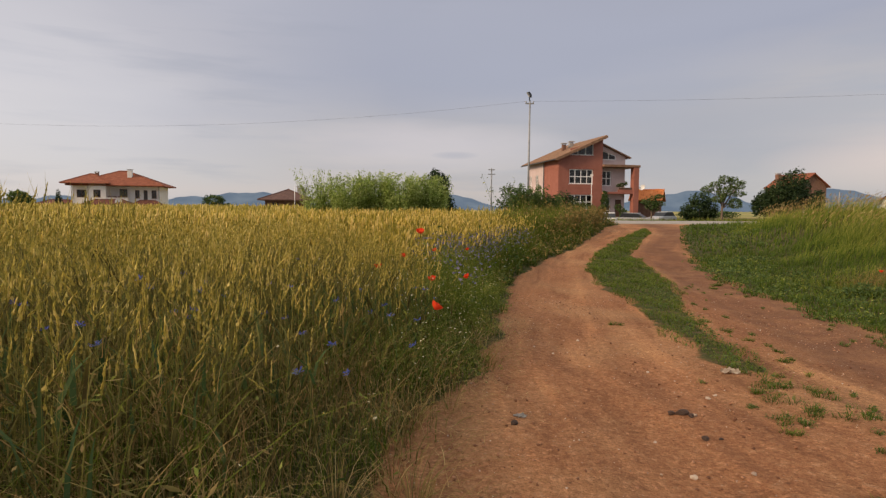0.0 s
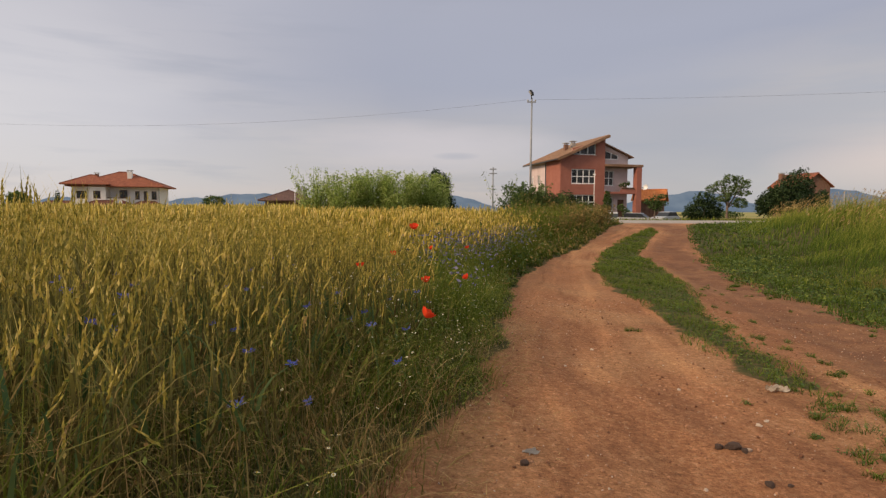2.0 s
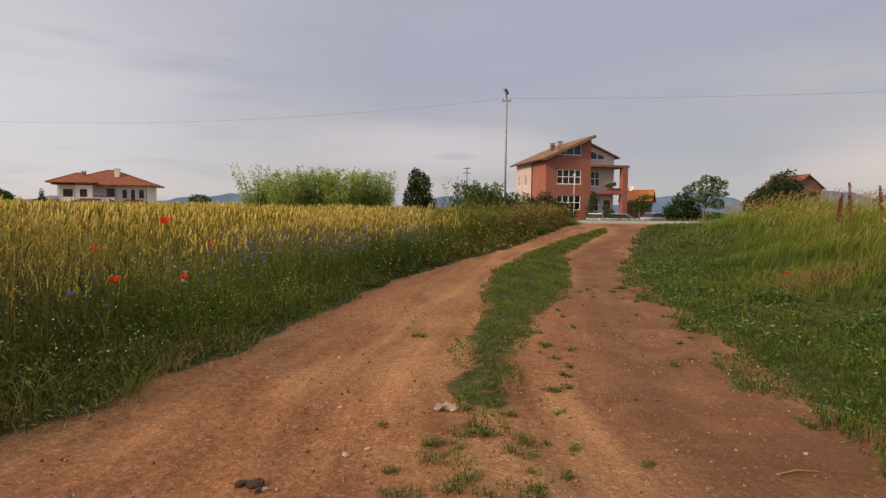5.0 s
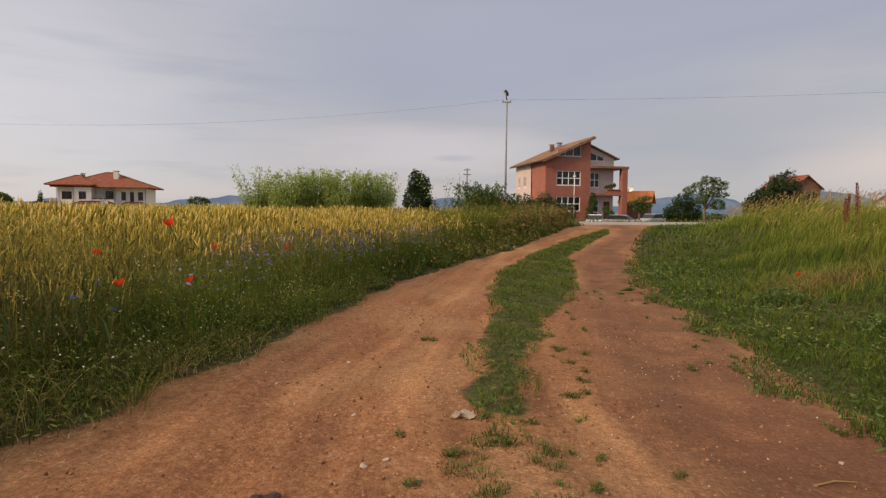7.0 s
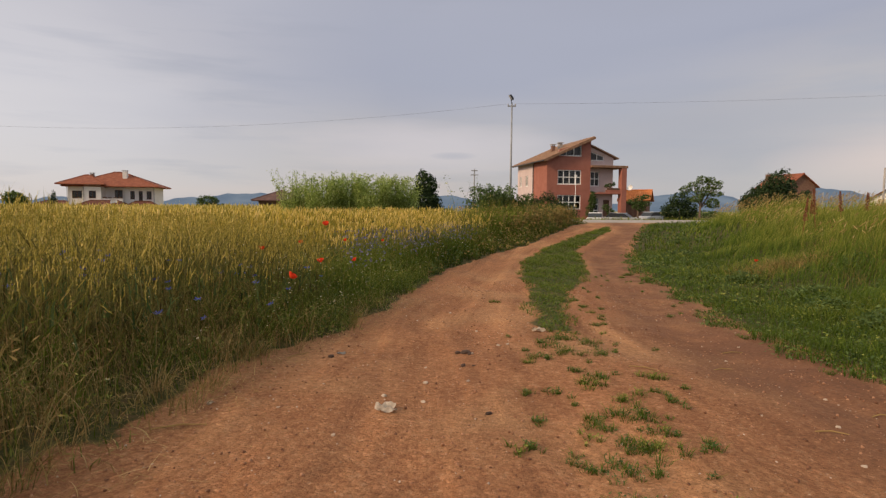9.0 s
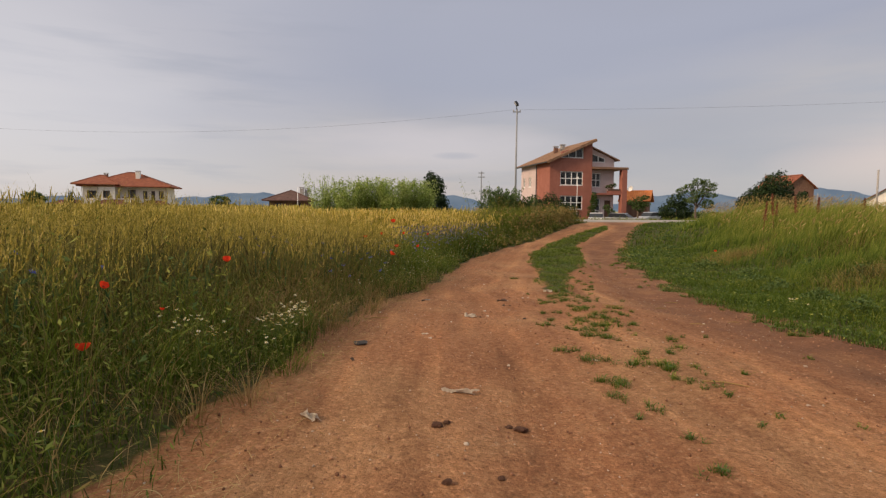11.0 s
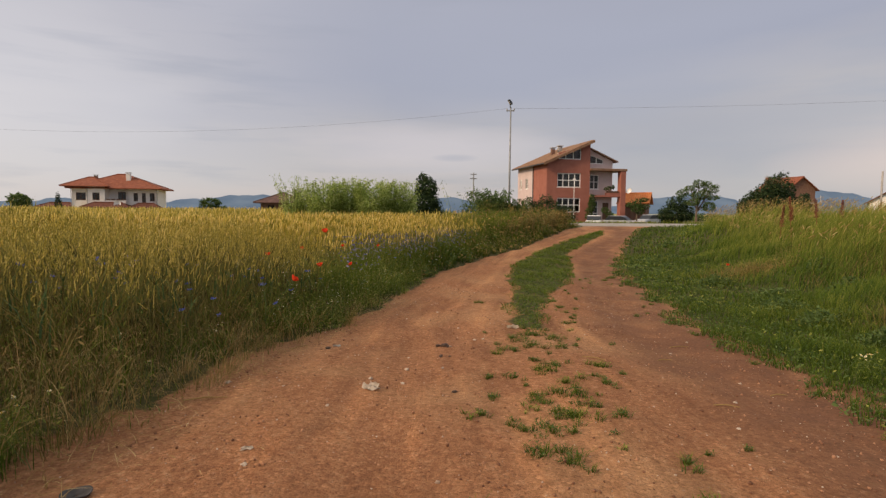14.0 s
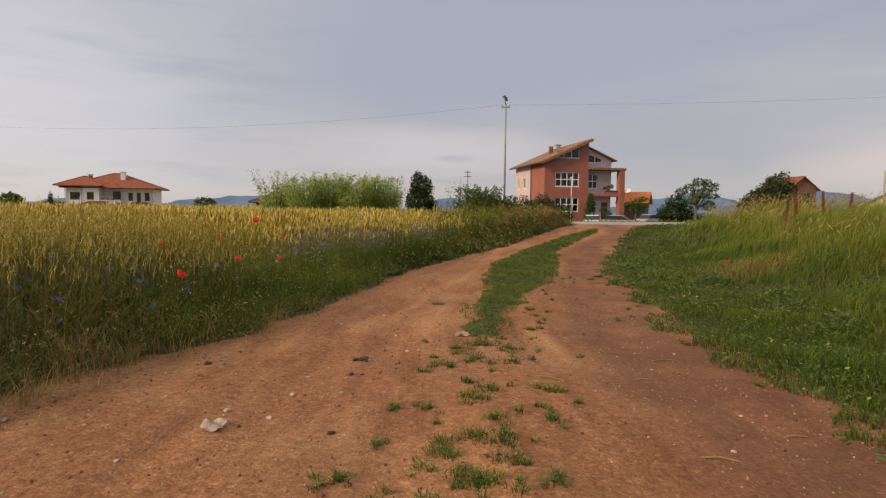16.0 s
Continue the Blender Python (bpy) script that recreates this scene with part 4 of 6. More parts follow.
def villa():
    """White two-storey villa with hipped orange roof, recessed balcony and lower skirt roofs. Front faces -y."""
    h = thing("villa", pose(-57.2, 93, -0.1, 0, 0, 14) @ Matrix.Diagonal((0.78, 0.78, 0.92, 1)), "white two-storey villa with hipped orange tile roof", "house")
    # left block, middle behind the balcony, right block
    box_walls(h, -6.4, 0.0, -2.9, 8, 0, 5.45, CREAM, [(-5.6, -3.7, 3.0, 4.35)], frame_mat=WOODFRAME)
    box_walls(h, -2.9, -1.2, 0.4, 8.01, 0, 5.45, CREAM, [(-2.0, -0.6, 3.0, 4.35)], frame_mat=WOODFRAME)
    box_walls(h, 0.4, 1.6, 4.6, 8.02, 0, 5.45, CREAM, [(2.2, 3.8, 2.6, 4.6)], frame_mat=WOODFRAME)
    box_walls(h, 4.6, 0.6, 10.4, 9.0, 0, 5.1, CREAM, [(5.6, 6.5, 2.9, 4.4), (7.3, 8.1, 2.4, 4.4), (8.9, 9.9, 2.9, 4.4)], frame_mat=WOODFRAME)
    for x0, y0, x1, y1 in ((-6.1, 0.3, -3.2, 7.7), (-2.6, -0.9, 0.1, 7.7), (0.7, 1.9, 4.3, 7.7), (4.9, 0.9, 10.1, 8.7)):
        box_part("floor_slab", (x0, y0, 2.3, x1, y1, 2.5), DARKROOM, h)
    box_part("balcony", (0.42, -1.1, 1.95, 4.58, 1.58, 2.15), CREAM, h)
    box_part("balcony_wall", (0.42, -1.1, 2.15, 4.58, -0.9, 3.0), CREAM, h)
    for k in range(4):
        box_part("planter", (0.7 + k, -1.2, 3.0, 1.4 + k, -0.86, 3.2), WOODFRAME, h)
    hip_roof("roof", -7.2, -1.4, 11.9, 10.2, 5.1, 2.95, REDTILE, h, "hipped orange clay tile roof", inset=8.6)
    hip_roof("roof", -8.0, -2.1, 1.4, 6.4, 5.42, 1.9, REDTILE, h, "lower hipped orange roof over the bay")
    hip_roof("porch_roof", -3.4, -4.4, 6.0, -0.2, 1.55, 1.0, PORCHTILE, h, "brown-red tile porch roof", inset=2.0)
    hip_roof("porch_roof", 5.4, -2.6, 11.6, 0.4, 1.45, 1.0, PORCHTILE, h, "brown-red tile porch roof", inset=1.5)
    hip_roof("porch_roof", -14.5, 2.0, -6.5, 7.0, 1.6, 0.9, PORCHTILE, h, "brown-red tile garage roof", inset=2.0)
    box_part("garage_wall", (-13.9, 2.6, 0, -6.6, 6.4, 1.6), CREAM, h)
    for x in (-1.9, 1.8, 5.5):
        box_part("porch_post", (x - 0.12, -4.0, 0, x + 0.12, -3.76, 1.56), CREAM, h)
    for x in (5.9, 10.6):
        box_part("porch_post", (x - 0.12, -2.3, 0, x + 0.12, -2.06, 1.46), CREAM, h)
    chimney(h, 4.3, 2.2, 6.0, 8.1, 0.45, CREAM, CONCRETE)
    chimney(h, -2.6, 3.2, 6.6, 7.6, 0.35, BRICK, CONCRETE)
    for x, y in ((-6.5, -0.12), (-2.95, -1.3), (10.45, 0.5)):
        bm = bmesh.new()
        bm_tube(bm, [(x, y, 0.1), (x, y, 5.1)], [0.06, 0.06])
        part("downpipe", bm, STEEL, h, smooth=True)
    bm = bmesh.new()
    bmesh.ops.create_uvsphere(bm, u_segments=14, v_segments=8, radius=0.75)
    bmesh.ops.delete(bm, geom=[v for v in bm.verts if v.co.z > -0.25], context="VERTS")
    d = part("satellite_dish", bm, UPVC, h, "white satellite dish", smooth=True)
    d.matrix_basis = pose(3.6, -3.9, 2.35, 70, 0, 10)
    box_part("dish_post", (3.55, -3.9, 1.2, 3.65, -3.8, 2.2), STEEL, h)
    return h


def brown_roof_house():
    h = thing("house", pose(-24.2, 82, -0.1, 0, 0, 8), "low house with dark brown hipped roof behind the field", "house")
    box_walls(h, -2.4, 0, 3.6, 6, 0, 2.3, BRICK, [(-1.4, -0.4, 1.0, 2.0), (1.6, 2.6, 1.0, 2.0)], frame_mat=WOODFRAME)
    hip_roof("roof", -3.3, -0.9, 4.5, 6.9, 2.25, 1.75, BROWNTILE, h, "dark brown hipped tile roof")
    chimney(h, 2.3, 2.6, 3.0, 4.3, 0.3, CONCRETE, CONCRETE)
    chimney(h, 3.0, 3.2, 2.8, 4.1, 0.3, CONCRETE, CONCRETE)
    return h


def gable_house(name, m, w, d, eave, apex, wallmat, roofmat, label, front=(), chimneys=(), over=0.5):
    """A plain gabled house whose gable faces -y."""
    h = thing(name, m, label, "house")
    bm = bmesh.new()
    wall_cells(bm, 0, w, 0, eave, 0, 0.25, list(front))
    bm_prism(bm, [(0, eave), (w, eave), (w / 2, apex)], 0, 0.25)
    part("gable_wall", bm, wallmat, h)
    for a, b, c, e in front:
        window(h, a, b, c, e, 0.08, 2, 1, WOODFRAME)
    bm = bmesh.new()
    bm_prism(bm, [(0, 0), (w, 0), (w, eave), (w / 2, apex), (0, eave)], d - 0.25, d)
    part("gable_wall", bm, wallmat, h)
    box_part("side_wall", (0, 0.25, 0, 0.25, d - 0.25, eave), wallmat, h)
    box_part("side_wall", (w - 0.25, 0.25, 0, w, d - 0.25, eave), wallmat, h)
    k = (apex - eave) / (w / 2)
    slab_roof("roof", ((-over, -over, eave - over * k), (-over, d + over, eave - over * k), (w / 2, d + over, apex), (w / 2, -over, apex)), 0.14, roofmat, h)
    slab_roof("roof", ((w + over, -over, eave - over * k), (w + over, d + over, eave - over * k), (w / 2, d + over, apex), (w / 2, -over, apex)), 0.14, roofmat, h)
    bm = bmesh.new()
    bm_tube(bm, [(w / 2, -over, apex + 0.14), (w / 2, d + over, apex + 0.14)], [0.13, 0.13], 6)
    part("ridge_cap", bm, roofmat, h)
    for x, y, z0, z1, s in chimneys:
        chimney(h, x, y, z0, z1, s, BRICK, CONCRETE)
    return h


terracotta_house()
villa()
brown_roof_house()
brick = gable_house("house", pose(69.6, 108, -0.1, 0, 0, 10), 6.4, 8.0, 6.2, 8.5, BRICK, REDTILE, "unrendered brick house with orange gable roof", [(1.0, 2.0, 4.2, 5.3), (4.2, 5.2, 4.2, 5.3)], [(1.2, 6.6, 6.9, 8.8, 0.4), (2.2, 4.6, 7.5, 8.7, 0.25)])
box_part("balcony", (0.2, -1.2, 3.3, 6.2, -0.004, 3.5), CONCRETE, brick)
for x in (0.4, 5.8):
    box_part("balcony_post", (x, -1.15, 0, x + 0.2, -0.95, 3.3), CONCRETE, brick)
gable_house("shed", pose(29.2, 74.5, -0.5, 0, 0, 62), 3.2, 3.4, 3.1, 4.2, BRICK, ORANGETILE, "small brick outbuilding with bright orange tile roof")
gable_house("barn", pose(73.6, 92.0, -0.1, 0, 0, -36), 9.0, 9, 3.3, 6.3, CREAM, BROWNTILE, "whitewashed barn with weathered dark roof")


# ---- poles and wires ----
def street_lamp():
    h = thing("street_lamp", pose(6.0, 39, 0.0), "tall thin galvanised street lamp with tilted dark head", "street lamp")
    bm = bmesh.new()
    bm_tube(bm, [(0, 0, -0.1), (0, 0, 4.0), (0.02, 0, 8.6)], [0.085, 0.07, 0.05], 10)
    part("pole", bm, STEEL, h, smooth=True)
    bm = bmesh.new()
    bm_tube(bm, [(0, 0, 8.55), (-0.06, -0.15, 8.8), (-0.15, -0.3, 8.95)], [0.04, 0.035, 0.03], 8)
    part("arm", bm, STEEL, h, smooth=True)
    bm = bmesh.new()
    bm_prism(bm, [(-0.18, -0.1), (0.2, -0.16), (0.3, 0.0), (0.16, 0.16), (-0.12, 0.14)], -0.17, 0.17)
    hd = part("head", bm, DARKMETAL, h, "dark grey lamp head", bevel=0.03)
    hd.matrix_basis = pose(-0.1, -0.3, 8.98, 0, 50, 25) @ Matrix.Diagonal((1.0, 0.6, 0.6, 1))
    bm = bmesh.new()
    bm_box(bm, -0.14, -0.12, -0.17, 0.16, 0.12, -0.12)
    part("lens", bm, LENS, hd)
    bm = bmesh.new()
    bm_box(bm, -0.3, -0.04, 8.33, 0.3, 0.04, 8.41)
    part("crossarm", bm, STEEL, h)
    for x in (-0.26, 0.26):
        bm = bmesh.new()
        bm_tube(bm, [(x, 0, 8.41), (x, 0, 8.47), (x, 0, 8.5), (x, 0, 8.54)], [0.02, 0.045, 0.045, 0.02], 8)
        part("insulator", bm, CONCRETE, h, smooth=True)
    return h


def pole(name, x, y, height, r, label, category, arms=(), mat=STEEL):
    h = thing(name, pose(x, y, float(ground_z(x, y)) - 0.02), label, category)
    bm = bmesh.new()
    bm_tube(bm, [(0, 0, -0.1), (0, 0, height)], [r, r * 0.8], 8)
    part("pole", bm, mat, h, smooth=True)
    for z, w, dz in arms:
        box_part("crossbar", (-w, -0.05, z, w, 0.05, z + dz), mat, h)
    return h


def cable(name, a, b, sag, r, label):
    bm = bmesh.new()
    pts = [Vector(a).lerp(Vector(b), k / 24) - Vector((0, 0, sag * 4 * (k / 24) * (1 - k / 24))) for k in range(25)]
    bm_tube(bm, pts, [r] * 25, 5)
    return tagged(part(name, bm, WIRE), label, "cable")


street_lamp()
cable("overhead_cable", (5.74, 39, 8.53), (-52, 44, 8.7), 1.6, 0.0052, "thin black overhead cable sagging over the field")
cable("overhead_cable", (6.26, 39, 8.53), (66, 36, 11.2), 0.7, 0.0055, "thin black overhead cable over the road")
pole("floodlight_mast", 3.3, 38, 3.7, 0.05, "slim steel mast with two short crossbars", "mast", ((3.55, 0.22, 0.06), (3.25, 0.26, 0.06)))
pole("sign_post", 12.9, 48, 4.1, 0.032, "thin pale steel post in front of the house", "post", ((3.95, 0.12, 0.12),), UPVC)
pole("antenna_mast", -20.6, 76, 4.2, 0.05, "thin pale aerial mast beside the brown roof", "mast", (), UPVC)
pole("utility_pole", 56.5, 68, 6.6, 0.13, "weathered grey concrete utility pole", "utility pole", (), CONCRETE)
pole("utility_pole", 47.5, 66, 3.4, 0.07, "short grey concrete pole by the dark trees", "utility pole", (), CONCRETE)


# ---- parked cars ----
def parked_car(m, paint, label):
    c = thing("car", m, label, "car", "cars parked by the house")
    bm = bmesh.new()
    side = [(0.0, 0.38), (0.05, 0.28), (4.1, 0.28), (4.2, 0.5), (4.12, 0.72), (3.2, 0.9), (0.15, 0.92), (0.0, 0.7)]
    bm_prism(bm, side, -0.83, 0.83)
    part("body", bm, paint, c, bevel=0.04)
    bm = bmesh.new()
    bm_prism(bm, [(0.2, 0.9), (3.1, 0.9), (2.4, 1.36), (0.75, 1.40)], -0.72, 0.72)
    part("cabin", bm, CARGLASS, c, "dark glazed cabin", bevel=0.05)
    bm = bmesh.new()
    bm_prism(bm, [(0.7, 1.395), (2.42, 1.36), (2.3, 1.43), (0.85, 1.45)], -0.70, 0.70)
    part("roof", bm, paint, c, bevel=0.02)
    for x in (0.8, 3.3):
        for y in (-0.8, 0.8):
            bm = bmesh.new()
            bm_tube(bm, [(0, -0.1, 0), (0, 0.1, 0)], [0.3, 0.3], 14)
            w = part("wheel", bm, RUBBER, c)
            w.matrix_basis = pose(x, y, 0.3)
            bm = bmesh.new()
            bm_tube(bm, [(0, -0.115, 0), (0, 0.115, 0)], [0.18, 0.18], 10)
            part("rim", bm, STEEL, w)
    for y in (-0.6, 0.6):
        box_part("headlight", (4.08, y - 0.16, 0.56, 4.19, y + 0.16, 0.7), LENS, c)
        box_part("tail_light", (-0.02, y - 0.1, 0.62, 0.06, y + 0.1, 0.84), LIGHTRED, c)
    return c


parked_car(pose(18.7, 62, -0.72, 0, 0, -108), CARWHITE, "white hatchback parked before the house")
parked_car(pose(20.3, 63.6, -0.74, 0, 0, -38), CARSILVER, "silver saloon parked beside the white car")
parked_car(pose(28.6, 69.0, -0.6, 0, 0, -140), CARSILVER, "grey car parked near the outbuilding")


# ---- trees and shrubs ----
def in_blobs(blobs, n, hollow=0.55):
    """Chance points in ellipsoids (x, y, z, rx, ry, rz), thicker towards the skin, in clumps."""
    vol = np.array([b[3] * b[4] * b[5] for b in blobs])
    pick = rng.choice(len(blobs), n, p=vol / vol.sum())
    b = np.array(blobs)[pick]
    d = rng.normal(size=(n, 3))
    d /= np.linalg.norm(d, axis=1, keepdims=True)
    r = hollow + (1.0 - hollow) * rng.random(n) ** 0.7
    bumps = 1 + 0.22 * np.sin(d[:, 0] * 7 + b[:, 0] * 3) * np.cos(d[:, 1] * 6 + d[:, 2] * 8)
    return b[:, :3] + d * (r * bumps)[:, None] * b[:, 3:6]


def tree(name, x, y, trunk, blobs, mat, count, size, label, category="tree", lean=(0.0, 0.0), limb_r=None, base=None):
    z = float(ground_z(x, y)) if base is None else base
    h = thing(name, pose(x, y, z), label, category)
    bm = bmesh.new()
    r = limb_r or 0.045 * trunk ** 0.7 + 0.03
    fork = Vector((lean[0], lean[1], trunk))
    bm_tube(bm, [(0, 0, -0.1), fork * 0.3, fork * 0.65, fork], [r * 1.3, r, r * 0.85, r * 0.7], 8)
    for b in blobs:
        c = Vector(b[:3])
        start = fork * random.uniform(0.55, 1.0)
        mid = start.lerp(c, 0.5) + Vector((random.uniform(-.1, .1), random.uniform(-.1, .1), 0.1))
        bm_tube(bm, [start, mid, c, c + (c - start) * 0.1], [r * 0.5, r * 0.35, r * 0.2, r * 0.06], 5)
    part("trunk", bm, BARK, h, smooth=True)
    s = Soup()
    n2 = count
    at = in_blobs(blobs, n2)
    keep = np.sin(at[:, 0] * 9.1 + at[:, 2] * 5.0) * np.cos(at[:, 1] * 7.3 + at[:, 2] * 8.0) > -0.62
    at = at[keep]
    leaves(s, at, size * rng.uniform(0.6, 1.3, len(at)))
    s.link("crown", [mat], kind="", parent=h)
    return h


def shoots(name, x, y, w, height, n, mat, label, leaf=0.035, per=60, category="shrub", spread=0.5, depth=None):
    """Upright leafy shoots rising from one root area: wands with leaves along them."""
    z = float(ground_z(x, y))
    h = thing(name, pose(x, y, z), label, category)
    s = Soup()
    a = rng.uniform(0, 2 * np.pi, n)
    rr = np.sqrt(rng.random(n))
    base = np.stack([np.cos(a) * rr * w * 0.6, np.sin(a) * rr * (depth or w) * 0.6, np.full(n, -0.03)], 1)
    hh = height * rng.uniform(0.55, 1.05, n)
    tip, _ = ribbons(s, base, hh, 0.018, a, spread * rng.uniform(0.1, 0.6, n), 4, 0.05)
    s.link("stem", [STEM], kind="", parent=h)
    s = Soup()
    f = rng.random((n, per)) ** 0.8
    out = tip - base
    at = base[:, None] + out[:, None] * f[..., None]
    at[..., :2] = base[:, None, :2] + out[:, None, :2] * (f ** 1.8)[..., None]
    at = at + rng.normal(size=at.shape) * (0.045 + 0.11 * (1 - f))[..., None] * np.array([1, 1, 0.7]) * min(1.0, height / 2)
    at[..., 2] = np.maximum(at[..., 2], 0.02)
    leaves(s, at.reshape(-1, 3), leaf * rng.uniform(0.6, 1.4, n * per), flat=0.9, long=2.6)
    s.link("foliage", [mat], kind="", parent=h)
    return h


# pale shrubs at the edge of the field
for k, (x, y, w, hh, n) in enumerate(((-4.3, 18.6, 0.5, 2.25, 46), (-3.9, 18.9, 0.5, 2.05, 50), (-3.1, 18.2, 0.7, 2.05, 100), (-2.3, 18.6, 0.85, 2.15, 140), (-1.4, 18.3, 0.8, 2.1, 140), (-0.5, 18.7, 0.75, 2.05, 120))):
    shoots("shrub", x, y, w, hh * 0.93, n, WILLOW, "pale green feathery shrub at the field edge" if k > 1 else "thin airy pale shrub at the field edge", 0.032, 130 if k > 1 else 80)
# bushy weeds near the lamp
shoots("shrub", 3.1, 21.0, 0.9, 1.65, 110, ROADLEAF, "tall green leafy weed bush", 0.045, 80)
shoots("shrub", 2.4, 20.4, 0.45, 1.6, 26, LEAF, "tall green leafy weed bush", 0.045, 60)
shoots("shrub", 4.2, 21.5, 0.7, 1.3, 70, LEAF, "green leafy weed bush by the track", 0.045, 60)
for x, y, w, hh in ((3.2, 15.6, 0.45, 0.75), (3.9, 16.9, 0.5, 0.85), (4.5, 18.2, 0.5, 0.9), (5.1, 19.3, 0.5, 0.9), (5.4, 20.6, 0.55, 0.95), (6.1, 21.6, 0.5, 0.85), (4.2, 19.8, 0.6, 1.05)):
    shoots("weed_clump", x, y, w, hh, 34, DRYWEED, "tall browning weed clump beside the track", 0.032, 46, "weed")
shoots("shrub", 1.6, 15.5, 0.2, 2.0, 4, WEED, "tall wispy weed stalks above the crop", 0.035, 16, "weed")
shoots("shrub", 2.2, 17.0, 0.2, 2.1, 4, WEED, "tall wispy weed stalks above the crop", 0.035, 16, "weed")
tree("tree", -0.6, 51, 1.0, [(0, 0, 1.9, 1.4, 1.2, 1.3), (0.1, 0, 3.2, 1.1, 1.0, 1.2), (0.6, 0.1, 1.2, 1.1, 1.0, 0.9), (-0.2, 0, 4.1, 0.5, 0.5, 0.7)], DARKLEAF, 8000, 0.14, "dense dark green oval tree behind the field")
tree("tree", -57.3, 74, 1.4, [(0, 0, 2.3, 1.4, 1.2, 1.0), (0.8, 0, 2.0, 0.9, 0.9, 0.9)], ROADLEAF, 2600, 0.2, "low rounded tree at the far field edge")
tree("tree", -54.0, 77, 0.8, [(0, 0, 1.7, 0.55, 0.5, 1.2), (0, 0, 2.8, 0.32, 0.3, 0.8)], DARKLEAF, 1500, 0.1, "small dark columnar cypress by the villa")
tree("tree", -33.5, 80, 1.2, [(0, 0, 2.2, 1.6, 1.2, 0.8), (-1.4, 0, 1.1, 1.0, 0.9, 0.5), (1.6, 0.4, 1.2, 1.2, 0.9, 0.6)], LEAF, 2400, 0.18, "low spreading green tree in the distance")
for k, (x, y, w) in enumerate(((-38, 84, 2.4), (-29.5, 86, 2.0), (-26.2, 80, 1.6), (-49, 73, 2.0), (-40, 72.5, 2.2), (-18, 84, 2.2), (-8.5, 80, 2.2), (1.5, 70, 1.8))):
    tree("bush", x, y, 0.4, [(0, 0, 0.7, w * 0.7, 0.8, 0.65), (w * 0.5, 0.3, 0.5, w * 0.5, 0.6, 0.5)], LEAF, 1100, 0.16, "distant green bush beyond the field", "bush")
# by the terracotta house
tree("bush", 9.8, 44, 0.5, [(0, 0, 1.1, 1.5, 1.0, 1.0), (-1.3, 0.2, 1.0, 1.0, 0.8, 0.9), (1.5, 0, 0.8, 1.0, 0.8, 0.75), (-0.2, 0.1, 2.0, 0.6, 0.5, 0.5), (-1.6, 0, 1.9, 0.4, 0.4, 0.4)], DARKLEAF, 6500, 0.1, "dark green bush beside the road", "bush")
tree("bush", 12.4, 52, 0.4, [(0, 0, 0.7, 0.9, 0.8, 0.75), (1.0, 0.1, 0.4, 0.7, 0.6, 0.5)], DARKLEAF, 2200, 0.1, "dark green rounded bush before the house", "bush")
tree("climbing_plant", 19.8, 67.6, 2.2, [(0, 0, 3.5, 0.4, 0.35, 0.7), (0, 0, 2.7, 0.5, 0.4, 0.9), (-0.3, 0, 1.6, 0.5, 0.4, 1.0), (0.1, 0, 0.8, 0.4, 0.35, 0.7)], LEAF, 1900, 0.13, "green climber against the red wall", "climber")
tree("tree", 21.6, 66, 1.2, [(0, 0, 1.5, 0.5, 0.5, 0.5), (-0.6, 0, 2.1, 0.5, 0.4, 0.4), (0.5, 0.2, 0.9, 0.5, 0.5, 0.5)], LEAF, 1200, 0.13, "small sparse young tree by the house")
tree("tree", 23.9, 63, 2.2, [(0.1, 0, 3.0, 0.7, 0.6, 0.5), (0.8, 0, 3.3, 0.6, 0.5, 0.3), (0, 0, 2.3, 0.8, 0.7, 0.5), (0.9, 0.1, 2.5, 0.7, 0.5, 0.35), (-0.7, 0.1, 2.7, 0.6, 0.5, 0.4), (0.3, 0, 1.9, 0.6, 0.5, 0.4)], LEAF, 2000, 0.12, "small spreading green tree by the outbuilding")
tree("potted_plant", 22.75, 70.15, 0.2, [(0, 0, 0.4, 0.32, 0.16, 0.3), (-0.5, -0.1, 0.3, 0.3, 0.16, 0.22), (0.5, 0.1, 0.55, 0.22, 0.15, 0.3)], LEAF, 700, 0.09, "green plants growing in the balcony planter", "plant", limb_r=0.03, base=3.82)
# by the road
tree("tree", 20.3, 40, 1.5, [(0.1, 0, 2.3, 0.6, 0.5, 0.42), (-1.05, 0.1, 2.45, 0.5, 0.45, 0.34), (1.0, 0, 2.75, 0.6, 0.5, 0.38), (0.15, 0.1, 3.15, 0.5, 0.4, 0.36), (0.75, 0.1, 3.2, 0.4, 0.4, 0.2), (-0.55, 0, 2.85, 0.4, 0.4, 0.2), (1.15, 0, 2.15, 0.5, 0.5, 0.22), (0.9, 0, 1.45, 0.55, 0.5, 0.4), (-0.3, 0, 1.75, 0.5, 0.5, 0.25), (1.5, 0.1, 3.0, 0.25, 0.25, 0.15)], ROADLEAF, 6000, 0.075, "slender airy green roadside tree with spreading crown")
tree("bush", 20.1, 43, 0.6, [(-0.2, 0, 0.9, 1.2, 0.9, 0.9), (0.0, 0, 1.75, 0.85, 0.7, 0.6), (-0.9, 0, 0.7, 0.7, 0.6, 0.6), (0.8, 0.1, 1.0, 0.7, 0.6, 0.8)], DARKLEAF, 6200, 0.1, "dark dense roadside bush", "bush")
